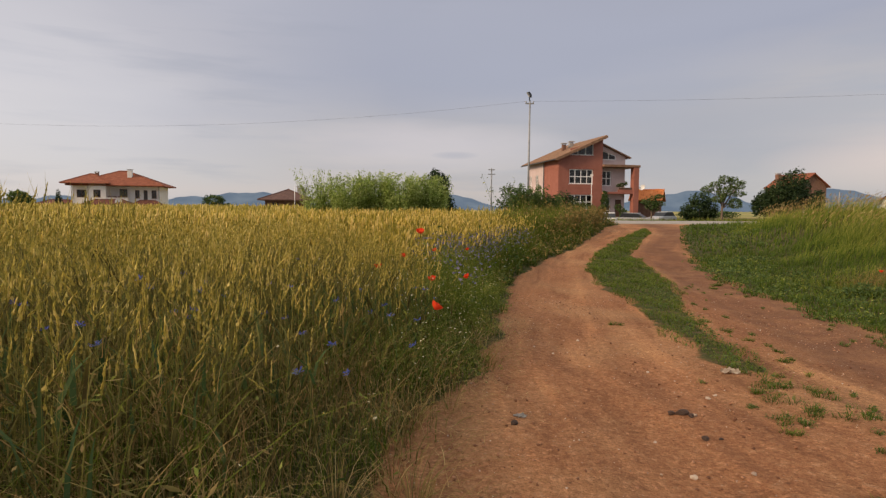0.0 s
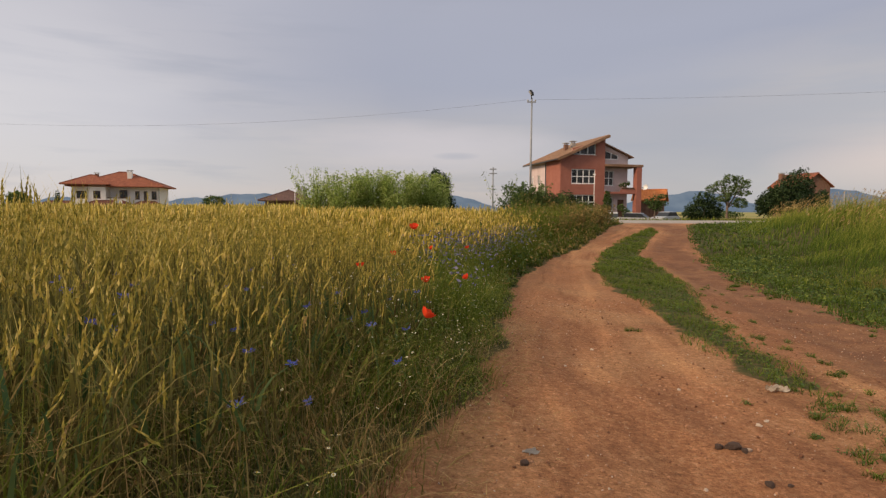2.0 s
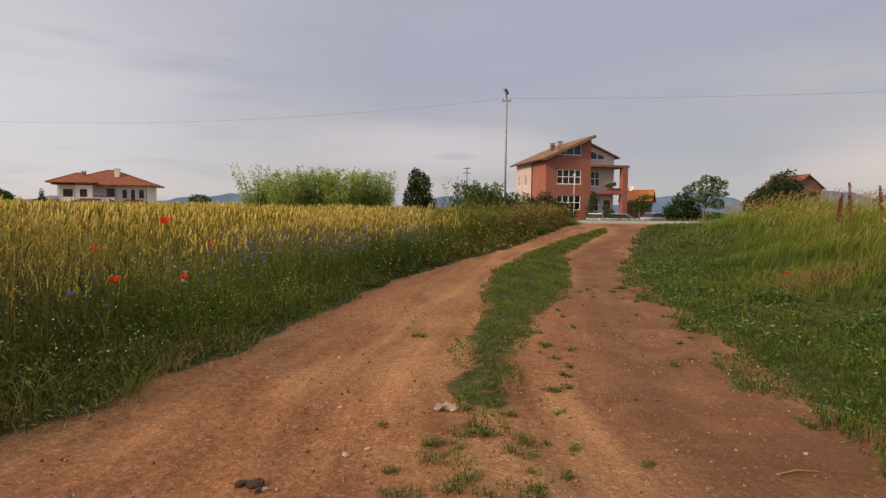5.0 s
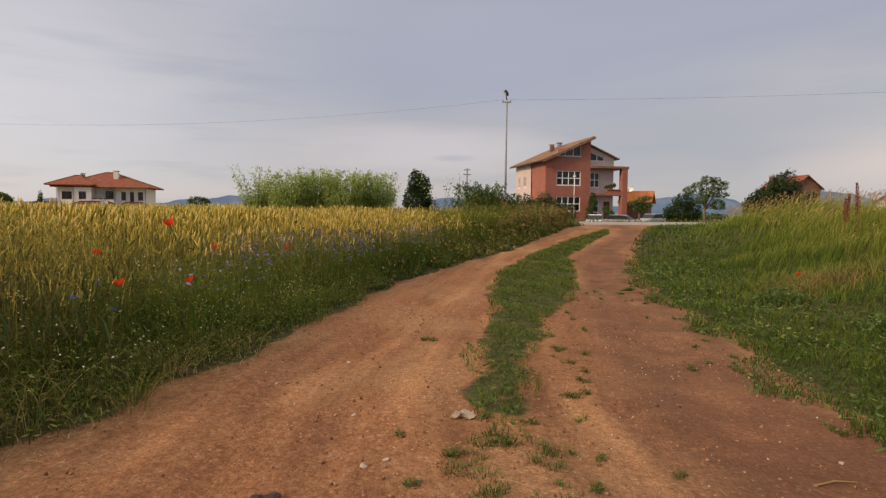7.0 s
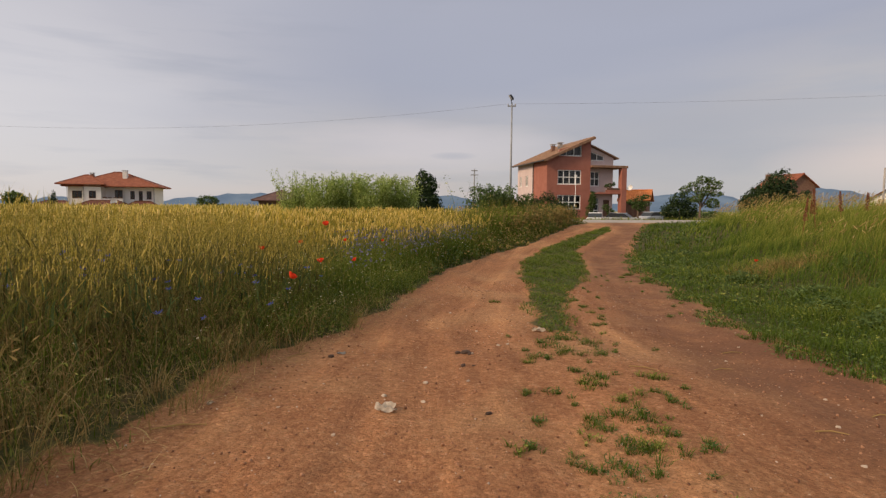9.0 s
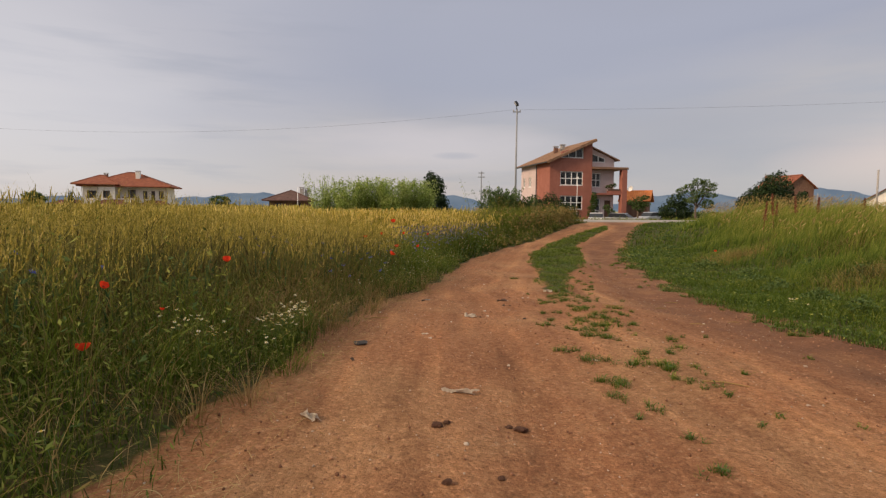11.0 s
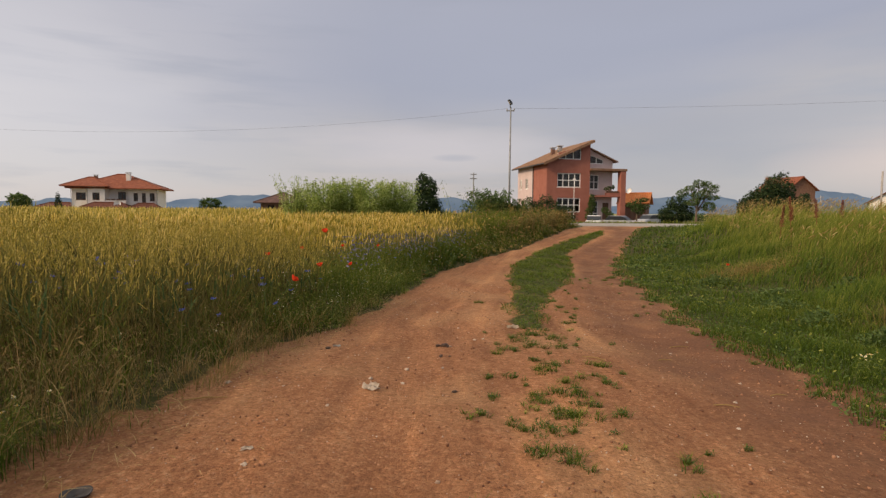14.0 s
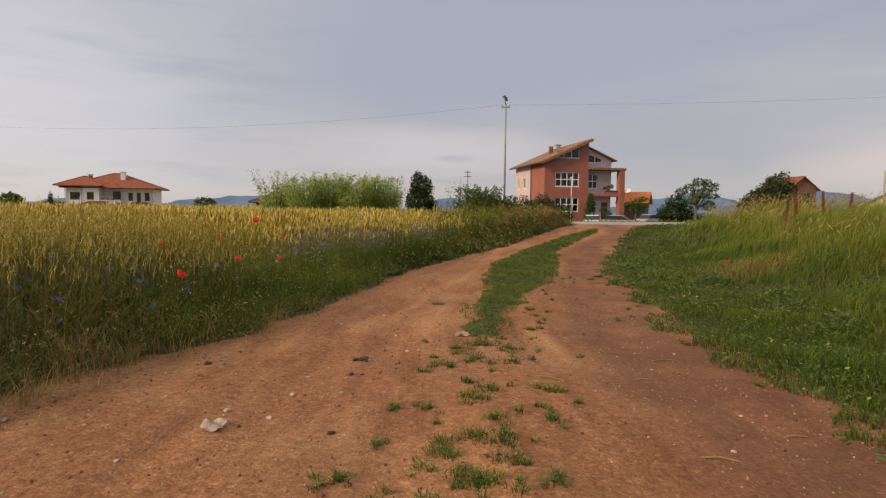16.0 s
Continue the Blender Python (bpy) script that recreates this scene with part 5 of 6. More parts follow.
for x, y, w, hh in ((45.0, 73, 2.1, 4.9), (47.2, 75, 2.2, 5.5), (43.0, 73.5, 1.4, 3.4), (50.2, 78, 1.8, 4.6), (57.0, 84, 1.0, 3.4)):
    tree("tree", x, y, 1.0, [(0, 0, hh * 0.6, w, 1.6, hh * 0.45), (w * 0.35, 0, hh * 0.95, w * 0.65, 1.2, hh * 0.35), (-w * 0.5, 0.2, hh * 0.5, w * 0.7, 1.2, hh * 0.4)], DARKLEAF, 3600, 0.2, "dark leafy tree beside the brick house")
for x, y, w in ((36, 78, 3.0), (41, 82, 3.0), (60, 84, 2.0)):
    tree("bush", x, y, 0.4, [(0, 0, 0.6, w, 0.9, 0.6), (w * 0.6, 0.2, 0.5, w * 0.6, 0.7, 0.5)], LEAF, 1300, 0.16, "green hedge bush beyond the road", "bush")


# ---- wheat and grass ----
def scatter(x0, x1, y0, y1, n, keep):
    x, y = rng.uniform(x0, x1, n), rng.uniform(y0, y1, n)
    k = keep(x, y)
    x, y = x[k], y[k]
    return np.stack([x, y, ground_z(x, y)], 1)


def inset_field(x, y):
    return along(FIELD_EDGE, y) - x


def near_path(x, y):
    """Distance from the walked stretch of the plan."""
    return np.hypot(np.maximum(np.abs(x - 0.8) - 0.7, 0), np.where(y < -3.2, -3.2 - y, np.maximum(y - 0.9, 0)))


WHEAT_IN = 0.6      # width of the weedy margin


def margin(x, y):
    return WHEAT_IN + 0.22 * np.sin(y * 1.3) + 0.15 * np.sin(y * 3.1 + x) + 2.2 * smooth(9, 19, y) + 0.35 * smooth(1.5, 5.0, y) * smooth(10, 7, y) + 0.5 * smooth(0.9, -0.6, y)


def wheat_height(p, lo=0.55, hi=0.76):
    patch = 0.04 * wobble(p[:, 0], p[:, 1], 0.55, 5) + 0.03 * wobble(p[:, 0], p[:, 1], 1.7, 8)
    edge = smooth(0.0, 0.6, inset_field(p[:, 0], p[:, 1]) - margin(p[:, 0], p[:, 1]))
    return (rng.uniform(lo, hi, len(p)) + patch) * (0.80 + 0.20 * edge)


def spiked_ears(soup, base, way, length, size, slot=0, rows=8):
    """Ears made of small overlapping spikelets set alternately along the axis."""
    n = len(base)
    way = way / np.linalg.norm(way, axis=1, keepdims=True)
    a = np.cross(way, rng.normal(size=(n, 3)))
    a /= np.linalg.norm(a, axis=1, keepdims=True)
    b = np.cross(way, a)
    for k in range(rows):
        f = k / rows
        w = size * (0.65 + 0.5 * math.sin(math.pi * min(1, f + 0.25)))
        out = (a if k % 2 else b) * (1 if k % 4 < 2 else -1)
        wide = b if k % 2 else a
        root = base + way * (length * f)[:, None]
        tip = root + way * 0.018 + out * w * 0.75
        mid = root + way * 0.007 + out * w * 0.6
        v = np.stack([root, mid + wide * w, tip, mid - wide * w], 1).reshape(-1, 3)
        i = (np.arange(n) * 4)[:, None]
        soup.add(v, i + np.array([0, 1, 2, 3]), slot=slot)


def wheat(points, name, label, stalk_w, ear_len, ear_r, sides, leaf_n, leaf_segs, awns, low=0.55, high=0.80, ear_mat=None):
    s = Soup()
    n = len(points)
    az, hh = rng.uniform(0, 2 * np.pi, n), wheat_height(points, low, high)
    az = np.where(rng.random(n) < 0.45, rng.normal(0.3, 0.7, n), az)
    green = rng.normal(0, 0.12, n)
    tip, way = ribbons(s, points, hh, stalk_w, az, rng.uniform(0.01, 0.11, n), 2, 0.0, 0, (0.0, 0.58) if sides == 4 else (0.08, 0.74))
    bend = (rng.random(n) ** 4 * 0.7)[:, None] * np.stack([np.cos(az), np.sin(az), -0.25 * np.ones(n)], 1)
    if sides == 4:
        spiked_ears(s, tip, way + bend, ear_len * rng.uniform(0.8, 1.25, n), ear_r, 1)
    ears(s, tip, way + bend, ear_len * rng.uniform(0.75, 1.25, n), ear_r * rng.uniform(0.8, 1.2, n) * (0.55 if sides == 4 else 1.0), 3, 1)
    for k in range(leaf_n):
        f = rng.uniform(0.15, 0.8, n)
        b = points.copy()
        b[:, 2] += hh * f * 0.95
        b[:, :2] += (tip - points)[:, :2] * (f ** 1.8)[:, None]
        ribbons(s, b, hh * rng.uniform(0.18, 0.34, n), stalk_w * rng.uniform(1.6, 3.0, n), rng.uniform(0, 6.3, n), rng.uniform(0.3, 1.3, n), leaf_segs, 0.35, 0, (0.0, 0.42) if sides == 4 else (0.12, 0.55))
    if sides == 4:
        # broad green leaves low in the stand
        low_leaf = points[rng.random(n) < 0.35]
        k = len(low_leaf)
        low_leaf = low_leaf + np.stack([np.zeros(k), np.zeros(k), rng.uniform(0.08, 0.36, k)], 1)
        ribbons(s, low_leaf, rng.uniform(0.12, 0.24, k), rng.uniform(0.008, 0.017, k), rng.uniform(0, 6.3, k), rng.uniform(0.1, 0.8, k), 3, 0.25, 2)
    if awns:
        for k in range(awns):
            ribbons(s, tip + (way + bend) * 0.05, 0.07, 0.0016, rng.uniform(0, 6.3, n), 0.6, 1, 0, 1)
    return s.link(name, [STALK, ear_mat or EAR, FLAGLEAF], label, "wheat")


in_wheat = lambda x, y: inset_field(x, y) > margin(x, y) * rng.uniform(0.55, 1.15, len(x))
seen = lambda x, y: (x > -0.9 - (y + 4.2) * 0.95) & (y > -3.6)
p = scatter(-5.0, 2.0, -3.6, 5.0, 33000, lambda x, y: in_wheat(x, y) & seen(x, y) & (near_path(x, y) < 4.2))
wheat(p, "wheat", "ripening golden-green wheat standing at the field edge", 0.0034, 0.066, 0.0036, 4, 2, 2, 1, 0.42, 0.81, GREENEAR)
p = scatter(-16, 4.0, -3.0, 14.0, 74000, lambda x, y: in_wheat(x, y) & seen(x, y) & (near_path(x, y) >= 4.2) & (near_path(x, y) < 13))
wheat(p, "wheat", "ripening golden-green wheat covering the field", 0.0070, 0.095, 0.0078, 3, 1, 2, 0, 0.57, 0.84)
p = scatter(-75, 6.0, 6.0, 66.0, 150000, lambda x, y: in_wheat(x, y) & seen(x, y) & (near_path(x, y) >= 13) & (y < 20 + np.clip(-3 - x, 0, 60) * 1.3) & (rng.random(len(x)) < np.clip(30 / (near_path(x, y) + 8), 0.25, 1)) & ~((y > 23) & (y < 31) & (x > -6)))
s = Soup()
n = len(p)
hh = wheat_height(p, 0.68, 0.82)
az = rng.uniform(0, 6.3, n)
far_w = 0.012 + 0.0009 * near_path(p[:, 0], p[:, 1])
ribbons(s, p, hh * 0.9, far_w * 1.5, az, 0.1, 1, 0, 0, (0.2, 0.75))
top = p.copy()
top[:, 2] += hh * rng.uniform(0.55, 0.82, n)
ribbons(s, top, rng.uniform(0.12, 0.22, n), far_w * 1.4, az + 1.5, rng.uniform(0, 0.5, n), 2, 0.1, 1)
s.link("wheat", [STALK, EAR], "wide golden wheat field reaching to the far houses", "wheat")
# the crop goes on beside and behind the walk, thinly drawn
p = scatter(-18, 0, -14, 6, 16000, lambda x, y: in_wheat(x, y) & ~seen(x, y))
s = Soup()
ribbons(s, p, wheat_height(p), 0.03, rng.uniform(0, 6.3, len(p)), 0.15, 2, 0, 0, (0.1, 0.8))
s.link("wheat", [STALK, EAR], "wheat behind the walk", "wheat")

# weedy margin between track and wheat
def in_margin(x, y):
    d = inset_field(x, y)
    return (d > 0.04 + 0.07 * np.sin(y * 5.3)) & (d < margin(x, y) + 0.35)


s = Soup()
p = scatter(-2.5, 2.0, -3.6, 8.0, 52000, lambda x, y: in_margin(x, y) & (rng.random(len(x)) < 0.22 + 0.78 * smooth(0.1, 0.4, inset_field(x, y)) + 0.8 * smooth(2.4, 3.6, y)))
d = inset_field(p[:, 0], p[:, 1])
n = len(p)
clump = np.clip(0.8 + 0.45 * wobble(p[:, 0], p[:, 1], 3.4, 5) + 0.3 * wobble(p[:, 0], p[:, 1], 9.0, 2), 0.3, 1.5)
grow = np.clip(0.10 + 0.95 * d, 0.05, 0.58) * rng.uniform(0.5, 1.2, n) * clump
# drier, browner growth along the nearer stretch, leafy green further on
parched = np.clip(smooth(3.2, 2.4, p[:, 1]) * smooth(-0.5, 0.3, p[:, 1]) * 0.95 + 0.25 * wobble(p[:, 0], p[:, 1], 2.0, 9) + 0.1, 0, 0.95)
blade = np.where(rng.random(n) < parched, rng.uniform(0.66, 1.0, n), rng.random(n) * 0.85)
for slot, pick in ((1, blade < 0.4), (2, (blade >= 0.4) & (blade < 0.8)), (3, blade >= 0.8)):
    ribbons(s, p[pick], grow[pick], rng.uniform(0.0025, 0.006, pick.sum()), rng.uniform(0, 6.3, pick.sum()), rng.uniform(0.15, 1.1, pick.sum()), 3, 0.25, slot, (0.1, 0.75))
f = rng.random(n)
at = p.copy()
at[:, 2] += grow * f
at[:, :2] += rng.normal(size=(n, 2)) * 0.03
leafy = rng.random(n) > parched
broad = leafy & (rng.random(n) < 0.45)
leaves(s, at[broad], rng.uniform(0.007, 0.019, broad.sum()), 4, 0.7, 2.4)
leaves(s, at[leafy & ~broad], rng.uniform(0.006, 0.016, (leafy & ~broad).sum()), 0, 0.7, 2.6)
at2 = p + rng.normal(size=(n, 3)) * np.array([0.04, 0.04, 0.0])
at2[:, 2] += grow * rng.random(n) * 0.9 + 0.01
leaves(s, at2[leafy], rng.uniform(0.004, 0.012, leafy.sum()), 0, 0.9, 3.4)
leaves(s, at2[~leafy], rng.uniform(0.004, 0.012, (~leafy).sum()), 3, 0.9, 3.8)
at3 = p + rng.normal(size=(n, 3)) * np.array([0.05, 0.05, 0.0])
at3[:, 2] += grow * rng.random(n) * 0.95 + 0.01
leaves(s, at3[leafy], rng.uniform(0.004, 0.011, leafy.sum()), 0, 0.9, 3.4)
ribbons(s, at3[~leafy], rng.uniform(0.03, 0.14, (~leafy).sum()), 0.0028, rng.uniform(0, 6.3, (~leafy).sum()), rng.uniform(0.4, 1.6, (~leafy).sum()), 3, 0.45, 3)
s.link("margin_weeds", [WEED, GRASS, TALLGRASS, DRYWEED, LEAF], "green leafy weeds along the track edge", "weeds")
# dry arching clumps where the field meets the clay
s = Soup()
for k in range(46):
    y = random.uniform(-3.3, 4.6)
    x = float(along(FIELD_EDGE, y)) - random.uniform(-0.02, 0.5)
    n = random.randint(30, 85)
    a, rr = rng.uniform(0, 6.3, n), 0.07 * np.sqrt(rng.random(n))
    q = np.stack([x + np.cos(a) * rr, y + np.sin(a) * rr * 1.5, np.zeros(n)], 1)
    q[:, 2] = ground_z(q[:, 0], q[:, 1])
    ribbons(s, q, rng.uniform(0.08, 0.30, n), rng.uniform(0.0018, 0.0036, n), a, rng.uniform(0.4, 1.8, n), 4, 0.5, (1, 0, 1, 2)[k % 4], (0.35, 0.85))
s.link("dry_clumps", [STRAW, DRYWEED, TALLGRASS], "arching clumps of dry brown grass at the field edge", "grass")
s = Soup()
p = scatter(-2.0, 8.0, 7.5, 23.3, 56000, in_margin)
d = inset_field(p[:, 0], p[:, 1])
n = len(p)
grow = np.clip(0.15 + 0.75 * d, 0.12, 0.95) * rng.uniform(0.5, 1.1, n) * np.clip(0.85 + 0.5 * wobble(p[:, 0], p[:, 1], 1.9, 6), 0.4, 1.3)
ribbons(s, p, grow, rng.uniform(0.008, 0.016, n), rng.uniform(0, 6.3, n), rng.uniform(0.1, 0.7, n), 2, 0.1, 1, (0.0, 0.6))
at = p.copy()
at[:, 2] += grow * rng.random(n)
dry = rng.random(n) < np.clip((p[:, 1] - 8) / 6 + 0.3 * wobble(p[:, 0], p[:, 1], 1.3, 4), 0.15, 0.85)
leaves(s, at[dry], rng.uniform(0.02, 0.05, dry.sum()), 2, 0.8, 2.2)
leaves(s, at[~dry], rng.uniform(0.02, 0.05, (~dry).sum()), 3, 0.8, 2.2)
s.link("margin_weeds", [WEED, TALLGRASS, DRYWEED, LEAF], "tall browning weeds where the track nears the road", "weeds")
# bent dry stems over the edge
s = Soup()
p = scatter(-1.6, 1.2, -3.4, 4.6, 2600, lambda x, y: (inset_field(x, y) > -0.12) & (inset_field(x, y) < 1.0))
n = len(p)
ribbons(s, p, np.clip(0.10 + 0.4 * inset_field(p[:, 0], p[:, 1]), 0.06, 0.45) * rng.uniform(0.6, 1.1, n), rng.uniform(0.002, 0.0045, n), rng.uniform(0, 6.3, n), rng.uniform(0.4, 1.4, n), 5, 0.5, 0)
p = scatter(-1.2, 1.6, -3.4, 5.5, 9000, lambda x, y: np.abs(inset_field(x, y) - 0.02) < 0.26)
p[:, 2] += 0.012
n = len(p)
ribbons(s, p, rng.uniform(0.008, 0.025, n), rng.uniform(0.0015, 0.0035, n), rng.uniform(0, 6.3, n), rng.uniform(3, 9, n), 3, 0.6, 0)
p = scatter(-1.6, 1.0, -0.6, 3.4, 3800, lambda x, y: (inset_field(x, y) > 0.08) & (inset_field(x, y) < 1.1) & (wobble(x, y, 3.0, 3) > -0.25))
n = len(p)
ribbons(s, p, rng.uniform(0.16, 0.42, n), rng.uniform(0.0025, 0.005, n), rng.normal(-0.5, 1.3, n), rng.uniform(0.3, 1.1, n), 6, 0.42, 0)
s.link("dry_stems", [STRAW], "bent straw-coloured stems at the field edge", "straw")

# right-hand bank
on_bank = lambda x, y: x - along(BANK_EDGE, y)
seen_r = lambda x, y: (x < 2.4 + (y + 3.8) * 0.95) & (y > -3.2)


def bank_grass(points, wide, segs, name, label):
    d = on_bank(points[:, 0], points[:, 1])
    n = len(points)
    tuft = 0.75 + 0.45 * wobble(points[:, 0], points[:, 1], 2.1, 3) + 0.25 * wobble(points[:, 0], points[:, 1], 6.5, 7)
    tall = 0.085 + 0.075 * smooth(0, 0.8, d) + 0.40 * smooth(1.2, 3.8, d)
    hh = tall * np.clip(tuft, 0.35, 1.6) * rng.uniform(0.6, 1.2, n)
    s = Soup()
    az = rng.uniform(0, 6.3, n)
    az = np.where(d > 1.6, rng.normal(0.2, 0.8, n), az)
    t = np.clip(smooth(1.6, 4.2, d) * 0.9 + rng.normal(0, 0.1, n), 0, 1)
    short = t < 0.5
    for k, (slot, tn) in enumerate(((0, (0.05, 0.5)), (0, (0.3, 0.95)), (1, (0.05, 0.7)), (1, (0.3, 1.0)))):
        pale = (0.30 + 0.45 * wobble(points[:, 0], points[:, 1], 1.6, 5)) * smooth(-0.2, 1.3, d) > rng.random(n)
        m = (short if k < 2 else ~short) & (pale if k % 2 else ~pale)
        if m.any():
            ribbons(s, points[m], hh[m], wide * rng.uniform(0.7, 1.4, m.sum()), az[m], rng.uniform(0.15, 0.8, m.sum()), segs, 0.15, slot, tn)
    low = (d < 2.2) & (rng.random(n) < 0.5)
    at = points[low].copy()
    at[:, 2] += hh[low] * rng.random(low.sum()) * 0.8
    leaves(s, at, wide * rng.uniform(1.1, 2.8, low.sum()), 2, 0.5, 2.0)
    return s.link(name, [GRASS, TALLGRASS, LEAF], label, "grass")


q = scatter(3.0, 9.5, -1.5, 7.5, 125000, lambda x, y: (on_bank(x, y) > -0.03 + 0.09 * np.sin(y * 4.1) + 0.06 * np.sin(y * 11)) & seen_r(x, y) & (near_path(x, y) < 5.5))
bank_grass(q, 0.0045, 3, "grass", "short green grass and clover beside the track")
q = scatter(3.5, 17.0, -2.0, 15.0, 150000, lambda x, y: (on_bank(x, y) > 0.0 + 0.12 * np.sin(y * 4.1)) & seen_r(x, y) & (near_path(x, y) >= 5.5) & (near_path(x, y) < 13))
bank_grass(q, 0.008, 2, "grass", "tall green grass rising over the bank")
q = scatter(6.0, 40.0, 8.0, 23.6, 60000, lambda x, y: (on_bank(x, y) > 0.05) & seen_r(x, y) & (near_path(x, y) >= 13))
bank_grass(q, 0.02, 2, "grass", "grass on the bank near the road")
q = scatter(-50, 90, 30.8, 62, 26000, lambda x, y: (y > 31) & ~((x < -6) & (y > 24)) & ~((x > 13) & (x < 30) & (y > 56)))
s = Soup()
ribbons(s, q, rng.uniform(0.1, 0.35, len(q)), 0.05, rng.uniform(0, 6.3, len(q)), 0.4, 2, 0.1, 0, (0.2, 0.8))
s.link("grass", [TALLGRASS], "rough verge grass beyond the road", "grass")
q = scatter(3.2, 16, -14, 10, 16000, lambda x, y: (on_bank(x, y) > 0.0) & ~seen_r(x, y))
s = Soup()
ribbons(s, q, 0.08 + 0.3 * smooth(1.2, 3.8, on_bank(q[:, 0], q[:, 1])) * rng.uniform(0.6, 1.2, len(q)), 0.016, rng.uniform(0, 6.3, len(q)), 0.5, 2, 0.1, 0, (0.1, 0.7))
s.link("grass", [GRASS], "green grass on the bank behind the walk", "grass")
# clover and broad weeds low on the bank
s = Soup()
q = scatter(3.0, 9.5, -1.5, 9.0, 60000, lambda x, y: (on_bank(x, y) > -0.06 + 0.1 * np.sin(y * 3.3)) & (on_bank(x, y) < 2.6) & seen_r(x, y) & (wobble(x, y, 1.9, 6) + 0.7 * wobble(x, y, 5.5, 3) > rng.uniform(0.0, 1.3, len(x))))
q[:, 2] += rng.uniform(0.01, 0.05, len(q)) + 0.07 * smooth(0.3, 1.5, on_bank(q[:, 0], q[:, 1]))
leaves(s, q, rng.uniform(0.006, 0.013, len(q)), 0, 0.5, 1.3)
s.link("clover", [ROADLEAF], "patches of leafy clover and weeds on the bank", "weeds")
# leafy weeds that close the edge of the bank
s = Soup()
q = scatter(2.9, 9.0, -1.2, 12.0, 70000, lambda x, y: (on_bank(x, y) > -0.10 + 0.09 * np.sin(y * 4.1) + 0.06 * np.sin(y * 11)) & (on_bank(x, y) < 1.5) & seen_r(x, y) & (0.45 + 0.6 * wobble(x, y, 2.6, 4) + 0.5 * wobble(x, y, 7.5, 8) > rng.random(len(x))))
n = len(q)
rise = (0.04 + 0.10 * smooth(-0.1, 0.5, on_bank(q[:, 0], q[:, 1]))) * np.clip(0.8 + 0.6 * wobble(q[:, 0], q[:, 1], 4.3, 6), 0.25, 1.5)
q[:, 2] += rise * rng.random(n) ** 0.7
m = rng.random(n) < 0.25
big = 1 + 0.12 * near_path(q[:, 0], q[:, 1])
leaves(s, q[m], (rng.uniform(0.007, 0.015, n) * big)[m], 0, 0.5, 1.9)
leaves(s, q[~m], (rng.uniform(0.006, 0.013, n) * big)[~m], 1, 0.6, 2.6)
s.link("edge_weeds", [WEED, LEAF], "leafy green weeds closing the edge of the bank", "weeds")
# seed heads on the crest
s = Soup()
q = scatter(5.5, 16, 2.0, 20.0, 12000, lambda x, y: (on_bank(x, y) > 2.6) & (on_bank(x, y) < 7) & seen_r(x, y) & (0.5 * wobble(x, y, 0.8, 9) + 0.5 * (y > 11) + 0.25 > rng.random(len(x)) * 1.1))
n = len(q)
hh = rng.uniform(0.36, 0.6, n) + 0.12 * (q[:, 1] > 12)
az = rng.normal(0.1, 0.7, n)
tip, way = ribbons(s, q, hh, 0.006, az, rng.uniform(0.1, 0.4, n), 2, 0.0, 0, (0.4, 0.95))
ears(s, tip - way * 0.05, way + np.stack([np.cos(az), np.sin(az), -0.3 * np.ones(n)], 1) * 0.5, rng.uniform(0.06, 0.13, n), rng.uniform(0.004, 0.008, n), 3, 1)
s.link("seeding_grass", [TALLGRASS, STRAW], "pale feathery seed heads along the bank crest", "grass")

s = Soup()
for x, y, r in ((6.9, 5.6, 0.55), (7.6, 6.8, 0.6), (6.2, 7.4, 0.4), (8.2, 8.2, 0.6), (5.6, 3.2, 0.35)):
    n = 900
    a, rr = rng.uniform(0, 6.3, n), r * 1.9 * rng.random(n)
    q = np.stack([x + np.cos(a) * rr, y + np.sin(a) * rr * 0.7, np.zeros(n)], 1)
    q[:, 2] = ground_z(q[:, 0], q[:, 1])
    ribbons(s, q, rng.uniform(0.12, 0.36, n), 0.005, rng.uniform(0, 6.3, n), rng.uniform(0.3, 1.2, n), 3, 0.3, 0)
s.link("dry_grass", [DRYWEED], "flattened dry brown grass on the bank", "grass")

# middle strip and stray tufts on the track
s = Soup()
q = scatter(1.7, 7.6, 3.1, 20.2, 160000, lambda x, y: (np.minimum(x - along(STRIP_A, y), along(STRIP_B, y) - x) + 0.08 * wobble(x, y, 5, 2) > -0.02) & (wobble(x, y, 3.3, 1) + 0.8 * wobble(x, y, 9.0, 2) > rng.uniform(-1.9, -0.4, len(x))))
n = len(q)
far = np.clip(near_path(q[:, 0], q[:, 1]) / 5, 1, 3)
keep = rng.random(n) < 1 / far ** 0.6
q, far = q[keep], far[keep]
n = len(q)
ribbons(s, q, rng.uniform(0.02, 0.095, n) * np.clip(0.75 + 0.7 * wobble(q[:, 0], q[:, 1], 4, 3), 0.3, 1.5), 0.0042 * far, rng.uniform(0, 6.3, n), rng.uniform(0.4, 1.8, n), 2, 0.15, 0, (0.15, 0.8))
at = q[rng.random(n) < 0.35]
at[:, 2] += rng.uniform(0.005, 0.05, len(at))
leaves(s, at, rng.uniform(0.008, 0.018, len(at)), 1, 0.5, 1.8)
s.link("grass", [GRASS, LEAF], "low green grass strip between the wheel ruts", "grass")

